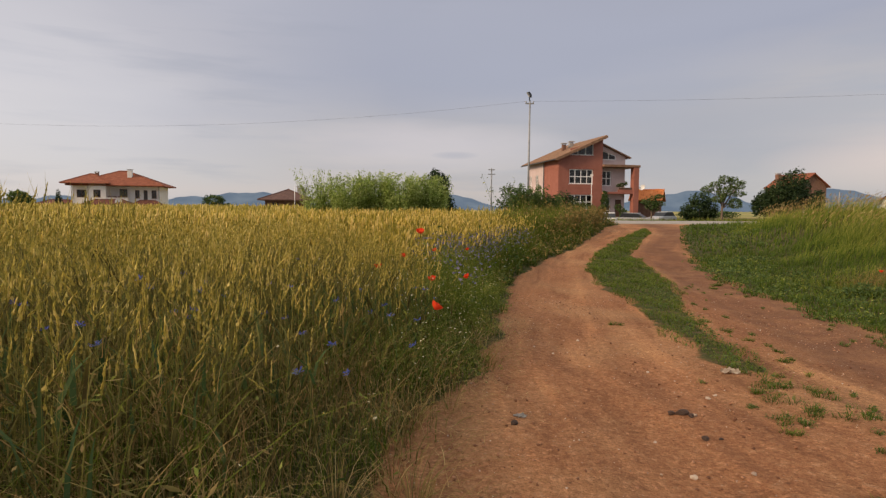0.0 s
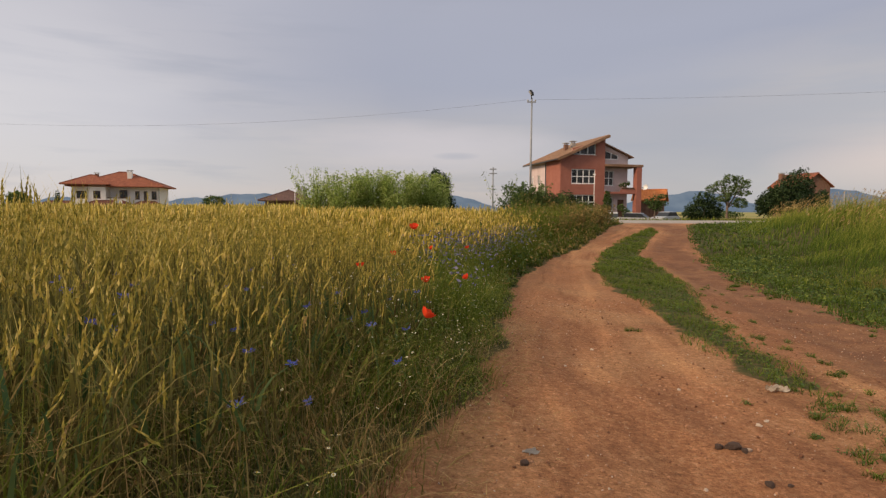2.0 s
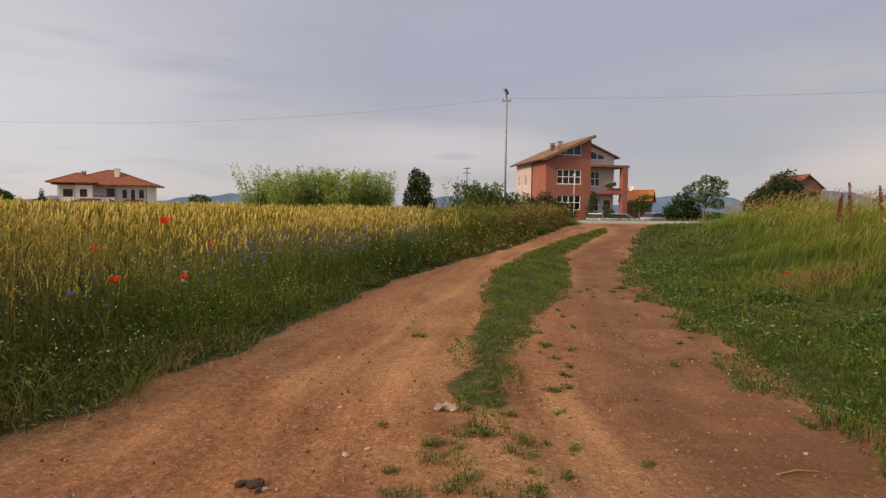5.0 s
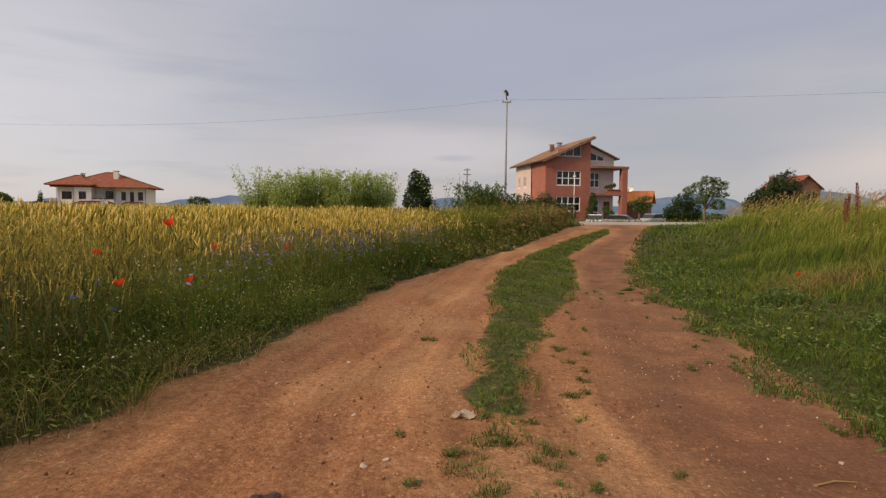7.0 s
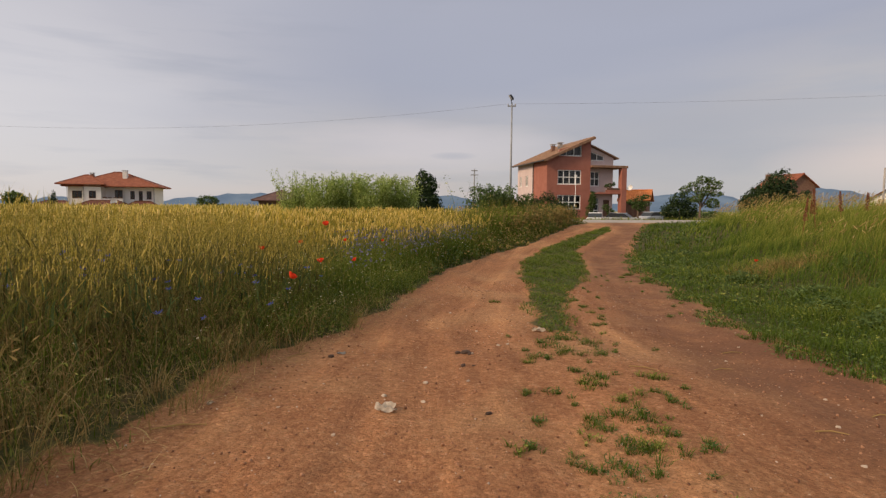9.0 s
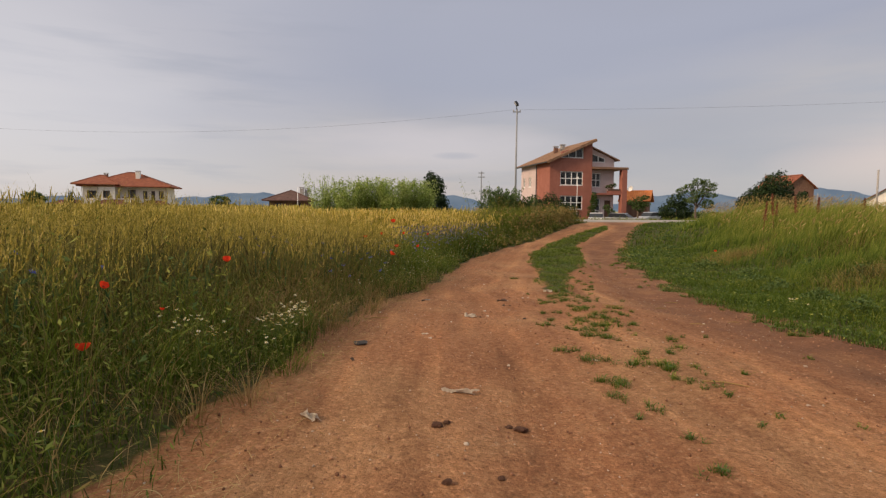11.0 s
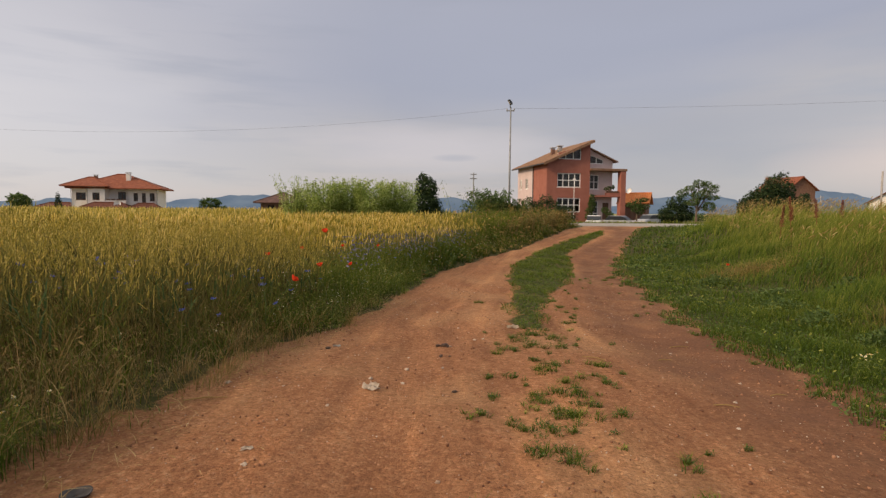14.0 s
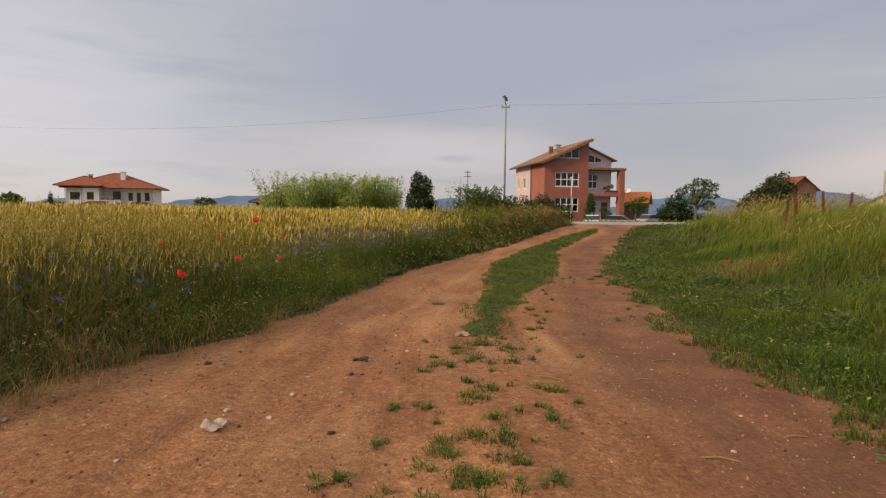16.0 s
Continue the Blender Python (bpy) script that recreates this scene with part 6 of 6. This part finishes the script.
TUFTS = ((1.76, 1.81, .10), (1.81, 1.3, .11), (1.78, .96, .10), (1.99, .94, .06), (1.63, 1.25, .07), (1.58, 1.08, .045), (1.62, .83, .07), (1.56, .77, .055), (1.49, .83, .06), (1.7, .77, .05), (1.29, .95, .045), (1.35, .97, .05),
         (1.44, 1.7, .05), (1.59, 1.69, .06), (2.11, 1.5, .06), (2.18, 1.96, .09), (1.91, 1.07, .04), (1.87, 1.99, .08), (1.81, 2.67, .13), (1.65, 2.51, .09), (1.56, 2.37, .06), (2.06, 3.02, .11), (1.78, 2.94, .08), (1.92, 3.11, .09),
         (2.05, 2.56, .08), (1.9, 1.52, .09), (1.42, 1.26, .05), (1.7, .99, .06), (1.68, 1.16, .045), (1.78, 2.12, .06), (1.79, .98, .07), (1.53, .51, .10), (1.65, .48, .08), (1.28, .06, .07), (2.07, .42, .06), (1.99, .12, .05),
         (1.87, 0, .05), (1.7, -.01, .06), (1.37, -.1, .09), (1.56, -.21, .07), (1.69, -.26, .09), (1.75, -.32, .09), (1.36, -.49, .08), (1.42, -.57, .06), (1.31, -.73, .06), (1.69, -.54, .05), (1.45, -.9, .05), (1.4, -1.5, .05),
         (2.5, 4.78, .07), (2.52, 5.2, .07), (2.5, 4.4, .05), (1.6, 4.95, .07), (4.14, 8.3, .15), (3.3, 4.4, .05), (2.35, 3.7, .06))
stray = random.Random(4)
MORE = [(stray.gauss(1.78 + 0.08 * y, 0.27), y, stray.uniform(0.016, 0.04)) for y in [stray.uniform(-1.6, 3.8) for _ in range(44)]]
MORE += [(float(along(STRIP_B, y)) + stray.uniform(0.05, 0.35), y, stray.uniform(0.02, 0.05)) for y in [stray.uniform(3.5, 8.5) for _ in range(16)]]
MORE += [(float(along(BANK_EDGE, y)) - stray.uniform(0.02, 0.35), y, stray.uniform(0.03, 0.06)) for y in [stray.uniform(0.5, 9.0) for _ in range(18)]]
s = Soup()
for k, (x, y, r) in enumerate((*TUFTS, *MORE)):
    r *= 0.7
    n = int(520 * (r / 0.1) ** 1.3)
    c3 = rng.normal(size=(6, 2)) * r * 0.6 * np.array([1.0, 1.2])
    a, rr = rng.uniform(0, 6.3, n), r * 0.5 * rng.random(n) ** 0.8
    q = np.stack([x + np.cos(a) * rr * 1.2, y + np.sin(a) * rr, np.zeros(n)], 1)
    q[:, :2] += c3[rng.integers(0, 6, n)]
    q[:, 2] = ground_z(q[:, 0], q[:, 1]) - 0.003
    m = rng.random(n) < 0.6
    mound = 0.5 + 5.0 * r
    ribbons(s, q[m], rng.uniform(0.012, 0.06, m.sum()) * mound, 0.0032, a[m], rng.uniform(0.2, 1.2, m.sum()), 2, 0.15, 0, (0.05, 0.62))
    at = q[~m].copy()
    at[:, 2] += rng.uniform(0.003, 0.045, len(at)) * mound
    leaves(s, at, rng.uniform(0.003, 0.008, len(at)), 1 if k % 5 == 0 else 2, 0.6, 2.2)
s.link("grass_tufts", [GRASS, WEED, LEAF], "small flat tufts of grass and weeds on the clay", "grass")


# ---- flowers ----
def poppy():
    h = thing("poppy", pose(0, 0, 0), "scarlet field poppy in bloom on a thin stem", "flower", "poppies in the margin")
    bm = bmesh.new()
    bm_tube(bm, [(0, 0, -0.45), (0.012, 0.0, -0.2), (0, 0, 0)], [0.0022, 0.002, 0.0018], 5)
    part("stem", bm, STEM, h)
    for k in range(4):
        bm = bmesh.new()
        rows = []
        for i in range(5):
            r = i / 4
            rows.append([bm.verts.new((0.033 * math.sin(1.25 * r) * math.cos(a) * (1.1 if k % 2 else 1.0), 0.033 * math.sin(1.25 * r) * math.sin(a), 0.034 * r ** 1.6 + 0.004 * math.sin(6 * a + k) * r)) for a in np.linspace(-0.95, 0.95, 6)])
        for a, b in zip(rows, rows[1:]):
            for j in range(5):
                bm.faces.new((a[j], a[j + 1], b[j + 1], b[j]))
        pt = part("petal", bm, POPPY, h, smooth=True)
        pt.matrix_basis = pose(0, 0, 0.001 * k, 0, 0, 90 * k)
    bm = bmesh.new()
    bmesh.ops.create_uvsphere(bm, u_segments=8, v_segments=5, radius=0.008)
    part("heart", bm, POPPYEYE, h).matrix_basis = pose(0, 0, 0.008)
    return h


def cornflower():
    h = thing("cornflower", pose(0, 0, 0), "blue cornflower with ragged florets", "flower", "cornflowers in the margin")
    bm = bmesh.new()
    bm_tube(bm, [(0, 0, -0.35), (0.01, 0.005, -0.15), (0, 0, 0)], [0.0018, 0.0016, 0.0015], 5)
    part("stem", bm, STEM, h)
    bm = bmesh.new()
    for k in range(13):
        a = 2 * math.pi * k / 13 + 0.2 * math.sin(5 * k)
        c, s_ = math.cos(a), math.sin(a)
        lift, far = 0.004 + 0.006 * (k % 3), 0.021 + 0.004 * (k % 2)
        v = [bm.verts.new(q) for q in ((0.003 * c, 0.003 * s_, 0), (far * c - 0.0045 * s_, far * s_ + 0.0045 * c, lift), (0.8 * far * c, 0.8 * far * s_, lift * 0.9), (far * c + 0.0045 * s_, far * s_ - 0.0045 * c, lift))]
        bm.faces.new(v)
    part("flower_head", bm, BLUE, h)
    bm = bmesh.new()
    bm_tube(bm, [(0, 0, -0.012), (0, 0, -0.004), (0, 0, 0.004)], [0.003, 0.006, 0.003], 7)
    part("calyx", bm, STEM, h)
    return h


def daisy():
    h = thing("chamomile", pose(0, 0, 0), "small white chamomile flower with yellow heart", "flower", "chamomile at the track edge")
    bm = bmesh.new()
    bm_tube(bm, [(0, 0, -0.25), (0.008, 0, -0.1), (0, 0, 0)], [0.0014, 0.0012, 0.0012], 4)
    part("stem", bm, STEM, h)
    bm = bmesh.new()
    for k in range(10):
        a = 2 * math.pi * k / 10
        c, s_ = math.cos(a), math.sin(a)
        v = [bm.verts.new(q) for q in ((0.003 * c, 0.003 * s_, 0), (0.009 * c - 0.0028 * s_, 0.009 * s_ + 0.0028 * c, 0.001), (0.0125 * c, 0.0125 * s_, -0.001), (0.009 * c + 0.0028 * s_, 0.009 * s_ - 0.0028 * c, 0.001))]
        bm.faces.new(v)
    part("corolla", bm, WHITE, h)
    bm = bmesh.new()
    bmesh.ops.create_uvsphere(bm, u_segments=7, v_segments=4, radius=0.0045)
    part("eye", bm, YELLOW, h)
    return h


def plant_flowers(proto, places):
    for k, (x, y, z, size) in enumerate(places):
        m = pose(x, y, z, random.uniform(-40, 20), random.uniform(-25, 25), random.uniform(0, 360))
        if k == 0:
            proto.matrix_world = m @ Matrix.Scale(size, 4)
        else:
            c = copy_thing(proto, m)
            c.scale = (size, size, size)


POPPIES = ((-0.2, 4.8, 0.69, 1.1), (-0.08, 5.27, 0.50, 0.7), (-0.30, 4.15, 0.54, 0.7), (-0.08, 3.98, 0.38, 0.9), (0.27, 6.0, 0.46, 0.7), (-0.40, 3.35, 0.54, 0.7), (-0.046, 2.874, 0.373, 1.0), (0.19, 4.25, 0.37, 0.75),
           (-0.756, 0.056, 0.557, 0.75), (-0.768, -1.24, 0.353, 0.8), (-0.71, -1.2, 0.58, 0.5), (-1.85, -0.3, 0.72, 1.1), (-0.6, -1.0, 0.46, 0.3), (5.55, 6.9, 0.14, 0.9))
plant_flowers(poppy(), POPPIES)
spots = []
for k in range(70):
    y = random.uniform(-1.5, 9.0) if k % 2 else random.gauss(2.9, 0.8)
    d = random.uniform(0.25, 1.5)
    x = float(along(FIELD_EDGE, y)) - d
    if near_path(np.float64(x), np.float64(y)) < 1.3:
        continue
    spots.append((x, y, float(ground_z(x, y)) + random.uniform(0.15, 0.35) + 0.18 * min(d, 1.3), random.uniform(0.65, 1.1)))
plant_flowers(cornflower(), spots)
spots = []
for (cx_, cy_, sx_, sy_, n_) in ((-0.32, -0.03, 0.05, 0.26, 78), (-0.6, -0.7, 0.08, 0.10, 24), (-0.1, 3.5, 0.2, 0.5, 46), (0.1, 4.6, 0.25, 0.8, 40), (0.6, 7.6, 0.3, 1.2, 60), (-0.7, -2.2, 0.2, 0.4, 16), (3.74, 1.78, 0.05, 0.07, 9), (-0.35, 1.8, 0.2, 0.5, 14)):
    for k in range(n_):
        x, y = random.gauss(cx_, sx_), random.gauss(cy_, sy_)
        d = max(random.uniform(0.1, 0.25), float(along(FIELD_EDGE, y)) - x)
        if cx_ < 3:
            x = float(along(FIELD_EDGE, y)) - d
        spots.append((x, y, float(ground_z(x, y)) + random.uniform(0.11, 0.16) + 0.34 * min(d if cx_ < 3 else 0.1, 0.8), random.uniform(0.6, 0.9) if y < 1.2 or cx_ > 3 else random.uniform(0.3, 0.6)))
plant_flowers(daisy(), spots)
s = Soup()
q = np.array([(x, y, z) for x, y, z, _ in spots])
q = np.repeat(q, 16, axis=0) + rng.normal(size=(len(q) * 16, 3)) * np.array([0.05, 0.05, 0.0])
top = q[:, 2].copy()
q[:, 2] = ground_z(q[:, 0], q[:, 1])
n = len(q)
ribbons(s, q, (top - q[:, 2]) * rng.uniform(0.6, 0.98, n), rng.uniform(0.0015, 0.003, n), rng.uniform(0, 6.3, n), rng.uniform(0.05, 0.4, n), 3, 0.05, 0, (0.1, 0.55))
at = q.copy()
at[:, 2] += (top - q[:, 2]) * rng.uniform(0.2, 0.95, n)
leaves(s, at + rng.normal(size=(n, 3)) * 0.012, rng.uniform(0.004, 0.009, n), 1, 0.9, 3.5)
s.link("chamomile_foliage", [GRASS, WEED], "feathery green chamomile foliage at the track edge", "weeds")
# haze of violet blossom in the margin
s = Soup()
p = scatter(-1.5, 2.0, 4.2, 11.0, 8000, lambda x, y: (inset_field(x, y) > 0.2) & (inset_field(x, y) < 1.05) & (wobble(x, y, 1.4, 2) > -0.2))
n = len(p)
tip, _ = ribbons(s, p, rng.uniform(0.38, 0.68, n), 0.004, rng.uniform(0, 6.3, n), 0.2, 2, 0, 0, (0.1, 0.5))
leaves(s, tip, rng.uniform(0.016, 0.028, n), 1, 0.7, 1.6)
s.link("larkspur_haze", [GRASS, HAZEBLUE], "hazy violet-blue blossom among the weeds", "wildflowers")


s = Soup()
p = scatter(-1.0, 6.0, 6.5, 17.0, 3200, lambda x, y: (inset_field(x, y) > 0.05) & (inset_field(x, y) < 0.6) & (wobble(x, y, 1.7, 7) > 0.1))
n = len(p)
tip, _ = ribbons(s, p, 0.12 + 0.5 * np.clip(inset_field(p[:, 0], p[:, 1]), 0, 0.6) + rng.uniform(0, 0.1, n), 0.004, rng.uniform(0, 6.3, n), 0.2, 2, 0, 0, (0.2, 0.7))
leaves(s, tip, rng.uniform(0.012, 0.022, n), 1, 0.4, 1.1)
p = scatter(-0.9, 1.2, 2.6, 6.5, 1500, lambda x, y: (inset_field(x, y) > 0.08) & (inset_field(x, y) < 0.85) & (wobble(x, y, 2.7, 3) > -0.1))
n = len(p)
tip, _ = ribbons(s, p, np.clip(0.14 + 0.75 * inset_field(p[:, 0], p[:, 1]), 0.1, 0.55) * rng.uniform(0.8, 1.15, n), 0.002, rng.uniform(0, 6.3, n), 0.25, 3, 0, 0, (0.2, 0.7))
leaves(s, tip, rng.uniform(0.007, 0.012, n), 1, 0.4, 1.1)
s.link("white_blossom", [GRASS, WHITE], "drifts of tiny white blossom along the track edge", "wildflowers")


def dock(x, y, height, label="rust-red dock plant gone to seed"):
    h = thing("dock_plant", pose(x, y, float(ground_z(x, y)) - 0.02, random.uniform(-6, 6), random.uniform(-8, 8), random.uniform(0, 360)), label, "weed", "dock plants")
    bm = bmesh.new()
    bm_tube(bm, [(0, 0, 0), (0.01, 0, height * 0.5), (0, 0.01, height)], [0.006, 0.005, 0.002], 5)
    for k in range(5):
        z = height * (0.5 + 0.09 * k)
        a = k * 2.4
        bm_tube(bm, [(0, 0, z), (0.04 * math.cos(a), 0.04 * math.sin(a), z + 0.1)], [0.003, 0.001], 4)
    part("stem", bm, DOCK, h)
    s = Soup()
    n = 420
    f = rng.random(n)
    a = rng.integers(0, 6, n) * 2.4 + rng.normal(0, 0.3, n)
    r = (0.012 + 0.045 * (1 - f) * rng.random(n))
    at = np.stack([np.cos(a) * r, np.sin(a) * r, height * (0.48 + 0.54 * f)], 1)
    leaves(s, at, rng.uniform(0.012, 0.022, n), 0, 1.0, 1.2)
    s.link("seed_head", [DOCK], parent=h)
    return h


for x, y, hh in ((8.18, 9.5, 0.92), (7.98, 9.6, 0.82), (8.95, 9.9, 0.74), (9.5, 10.0, 0.7), (10.8, 10.2, 0.66), (9.6, 11.8, 0.65)):
    dock(x, y, hh)

# leafy clumps in the bank grass
s = Soup()
for x, y, w in ((4.9, 4.6, 0.28), (5.3, 5.3, 0.3), (4.6, 2.7, 0.2), (5.6, 3.4, 0.3), (6.6, 6.4, 0.3), (7.6, 14.2, 0.35), (4.3, 1.7, 0.16), (4.7, 3.6, 0.2), (6.0, 5.0, 0.25), (5.4, 7.0, 0.25), (4.4, 0.9, 0.2)):
    n = 420
    a, rr = rng.uniform(0, 6.3, n), w * rng.random(n) ** 0.7
    at = np.stack([x + np.cos(a) * rr, y + np.sin(a) * rr, np.zeros(n)], 1)
    at[:, 2] = ground_z(at[:, 0], at[:, 1])
    ribbons(s, at[:160], rng.uniform(0.06, 0.22, 160), 0.006, a[:160], 0.6, 2, 0.1, 1, (0.0, 0.45))
    at[:, 2] += rng.uniform(0.03, 0.22, n) * (1 - 0.6 * (rr / w))
    leaves(s, at, rng.uniform(0.016, 0.034, n), 0, 0.5, 1.6)
s.link("leafy_weeds", [LEAF, GRASS], "dark broad-leaved weeds in the bank grass", "weeds")


# ---- stones and litter ----
def stone_mesh(name, mat, seed, flat=0.5):
    bm = bmesh.new()
    bmesh.ops.create_icosphere(bm, subdivisions=2, radius=1.0)
    r = random.Random(seed)
    ph = [r.uniform(0, 6) for _ in range(6)]
    for v in bm.verts:
        c = v.co
        k = 1 + 0.22 * math.sin(2.1 * c.x + ph[0]) + 0.18 * math.sin(2.7 * c.y + ph[1]) + 0.12 * math.sin(4.3 * c.z + 3 * c.x + ph[2])
        k *= r.uniform(0.82, 1.15)
        v.co = Vector((c.x * k, c.y * k * 0.75, c.z * k * flat))
    me = bpy.data.meshes.new(name)
    bm.to_mesh(me)
    bm.free()
    me.materials.append(mat)
    return me


pale = [stone_mesh("stone", STONE, k, 0.45 + 0.1 * (k % 3)) for k in range(4)]
slag = stone_mesh("slag_lump", DARKSTONE, 9, 0.5)


def put_stone(mesh, x, y, size, name, label):
    ob = new(name, mesh)
    ob.matrix_world = pose(x, y, float(ground_z(x, y)) + size * 0.2, random.uniform(-10, 10), random.uniform(-10, 10), random.uniform(0, 360)) @ Matrix.Scale(size, 4)
    return tagged(ob, label, "stone", "stones on the track")


for x, y, s_ in ((1.22, 2.58, .018), (0.93, 1.96, .022), (0.93, 1.61, .016), (1.49, 2.93, .017), (0.74, 1.65, .02), (1.42, 2.86, .018), (1.16, 1.97, .016), (0.92, 2.3, .012), (1.3, 3.4, .016), (0.8, 3.9, .015), (1.1, 4.4, .018), (0.6, 1.1, .014),
                 (0.45, 0.4, .016), (2.7, 1.3, .014), (3.0, 1.8, .015), (2.9, 2.6, .012), (2.5, 0.9, .013), (1.15, 0.3, .013), (0.9, -0.2, .012), (0.3, 1.4, .012), (0.62, -1.3, .014), (2.55, -0.2, .014), (2.1, -0.9, .012), (3.2, 3.0, .014)):
    put_stone(random.choice(pale), x, y, s_ * 0.8, "stone", "small pale stone on the clay track")
for x, y, s_ in ((1.17, 2.61, .032), (1.13, 2.63, .022), (1.20, 2.57, .018), (1.15, 2.32, .020), (0.33, 2.42, .022), (1.23, 1.42, .017), (1.21, 2.31, .012), (0.04, -0.24, .014), (0.05, -0.26, .009)):
    put_stone(slag, x, y, s_, "slag_lump", "dark crusty lump lying on the track")
dung = stone_mesh("dung_pat", DUNG, 21, 0.3)
for x, y, s_ in ((0.52, -1.15, .026), (0.55, -1.12, .017), (0.85, -1.1, .032), (0.80, -1.08, .018), (0.55, -1.6, .019), (0.72, -1.55, .014)):
    put_stone(dung, x, y, s_, "dung_pat", "dry brown dung lying on the track")
def crumbs(name, mat, count, lo, hi, label, category):
    s = Soup()
    q = scatter(-0.4, 3.8, -2.4, 7.0, count, lambda x, y: (soil_mask(x, y) > 0.5) & (wobble(x, y, 2.2, 4) + 0.6 * wobble(x, y, 7.0, 1) > rng.uniform(-1.0, 0.6, len(x))))
    n = len(q)
    r = (lo + (hi - lo) * rng.random(n) ** 3) * (1 + 0.05 * near_path(q[:, 0], q[:, 1]))
    q[:, 2] += r * 0.2
    ears(s, q, rng.normal(size=(n, 3)) * np.array([1, 1, 0.2]), r * 2.0, r, 3, 0)
    return s.link(name, [mat], label, category)


crumbs("grit", STONE, 5600, 0.0012, 0.0056, "scattered pale grit and pebbles on the track", "gravel")
crumbs("clods", CLOD, 17000, 0.0016, 0.0085, "loose crumbs of red-brown clay on the track", "soil")
s = Soup()
q = scatter(-0.5, 1.6, -2.4, 6.0, 2600, lambda x, y: (soil_mask(x, y) > 0.4) & (x - along(FIELD_EDGE, y) < rng.random(len(x)) ** 2 * 0.7))
q[:, 2] += 0.006
n = len(q)
ribbons(s, q, 0.007, rng.uniform(0.0025, 0.005, n), rng.uniform(0, 6.3, n), rng.uniform(3, 11, n), 2, 0.7, 0)
s.link("straw_bits", [STRAW], "short bits of straw lying on the clay", "straw")


def crumple(x, y, w, d, mat, name, label, seed, lift=0.02, turn=0.0):
    """A crumpled flat scrap with folds and a torn outline."""
    r = random.Random(seed)
    bm = bmesh.new()
    n = 9
    ph = [r.uniform(0, 6) for _ in range(8)]
    grid = []
    for i in range(n):
        row = []
        for j in range(n):
            u, v = i / (n - 1) * 2 - 1, j / (n - 1) * 2 - 1
            k = 1 + 0.18 * math.sin(3 * u + ph[0]) + 0.22 * math.sin(4 * v + ph[1])
            z = lift * (0.5 + 0.5 * math.sin(4 * u + 3 * v + ph[2])) * (0.4 + 0.6 * abs(math.sin(5 * v + ph[3]))) + r.uniform(0, lift * 0.25)
            row.append(bm.verts.new((u * w / 2 * k, v * d / 2 * (1 + 0.2 * math.sin(5 * u + ph[4])), z + 0.002)))
        grid.append(row)
    for a, b in zip(grid, grid[1:]):
        for j in range(n - 1):
            bm.faces.new((a[j], a[j + 1], b[j + 1], b[j]))
    bmesh.ops.solidify(bm, geom=list(bm.faces), thickness=0.0012)
    ob = part(name, bm, mat)
    ob.matrix_world = pose(x, y, float(ground_z(x, y)), 0, 0, turn)
    return tagged(ob, label, "litter")


crumple(0.77, 1.44, 0.095, 0.11, PAPER, "crumpled_paper", "crumpled dirty white paper scrap on the track", 4, 0.018, 20)
crumple(1.79, 3.34, 0.085, 0.045, PAPER, "crushed_carton", "crushed pale carton at the end of the grass strip", 5, 0.03, -10)
crumple(0.62, -0.72, 0.17, 0.028, PAPER, "torn_paper", "torn strip of pale paper on the clay", 7, 0.02, -5)
crumple(0.37, 2.53, 0.06, 0.045, CONCRETE, "mortar_chip", "flat grey chip of mortar in the clay", 8, 0.008, 30)


def flattened_cup(x, y):
    """A squashed dark cup lying mouth up: thin curved wall, rim and base."""
    bm = bmesh.new()
    rings = []
    for r, z in ((0.004, 0.004), (0.018, 0.004), (0.028, 0.012), (0.036, 0.026), (0.039, 0.027), (0.034, 0.012), (0.024, 0.002), (0.004, 0.001)):
        rings.append([bm.verts.new((r * 1.15 * math.cos(a), r * 0.9 * math.sin(a), z * 0.5 + 0.003 * math.sin(3 * a) * r / 0.04)) for a in np.linspace(0, 2 * math.pi, 18, endpoint=False)])
    for a, b in zip(rings, rings[1:] + rings[:1]):
        for k in range(18):
            bm.faces.new((a[k], a[(k + 1) % 18], b[(k + 1) % 18], b[k]))
    ob = part("plastic_cup", bm, FILM, smooth=True)
    ob.matrix_world = pose(x, y, float(ground_z(x, y)) + 0.001, 6, 0, 30)
    return tagged(ob, "squashed dark plastic cup by the field edge", "litter")


flattened_cup(0.03, 0.13)
crumple(0.02, -1.1, 0.12, 0.035, PAPER, "torn_paper", "curled pale bark strip on the clay", 13, 0.02, -50)
crumple(0.41, 0.54, 0.04, 0.03, PAPER, "paper_scrap", "flat pale paper scrap on the clay", 17, 0.006, 25)
crumple(0.0, 1.4, 0.03, 0.02, PAPER, "paper_scrap", "tiny white paper scrap by the field edge", 19, 0.012, 70)
crumple(1.4, -0.14, 0.035, 0.018, PAPER, "paper_scrap", "tiny white paper scrap among the tufts", 23, 0.008, -40)
for x, y, l, a in ((3.07, 2.84, 0.16, 8), (0.0, 1.12, 0.2, 15), (2.75, 2.35, 0.13, 10), (2.2, 2.2, 0.16, -30), (0.1, 2.45, 0.2, 55), (2.6, 1.2, 0.12, -15), (1.9, -0.6, 0.2, -25), (3.05, 1.5, 0.1, 5)):
    bm = bmesh.new()
    bm_tube(bm, [(-l / 2, 0, 0.006), (0, 0.012, 0.01), (l / 2, 0, 0.006)], [0.003, 0.0035, 0.002], 5)
    tw = part("twig", bm, STRAW)
    tw.matrix_world = pose(x, y, float(ground_z(x, y)), 0, 0, a)
    tagged(tw, "dry straw-coloured twig lying on the clay", "twig", "twigs on the track")
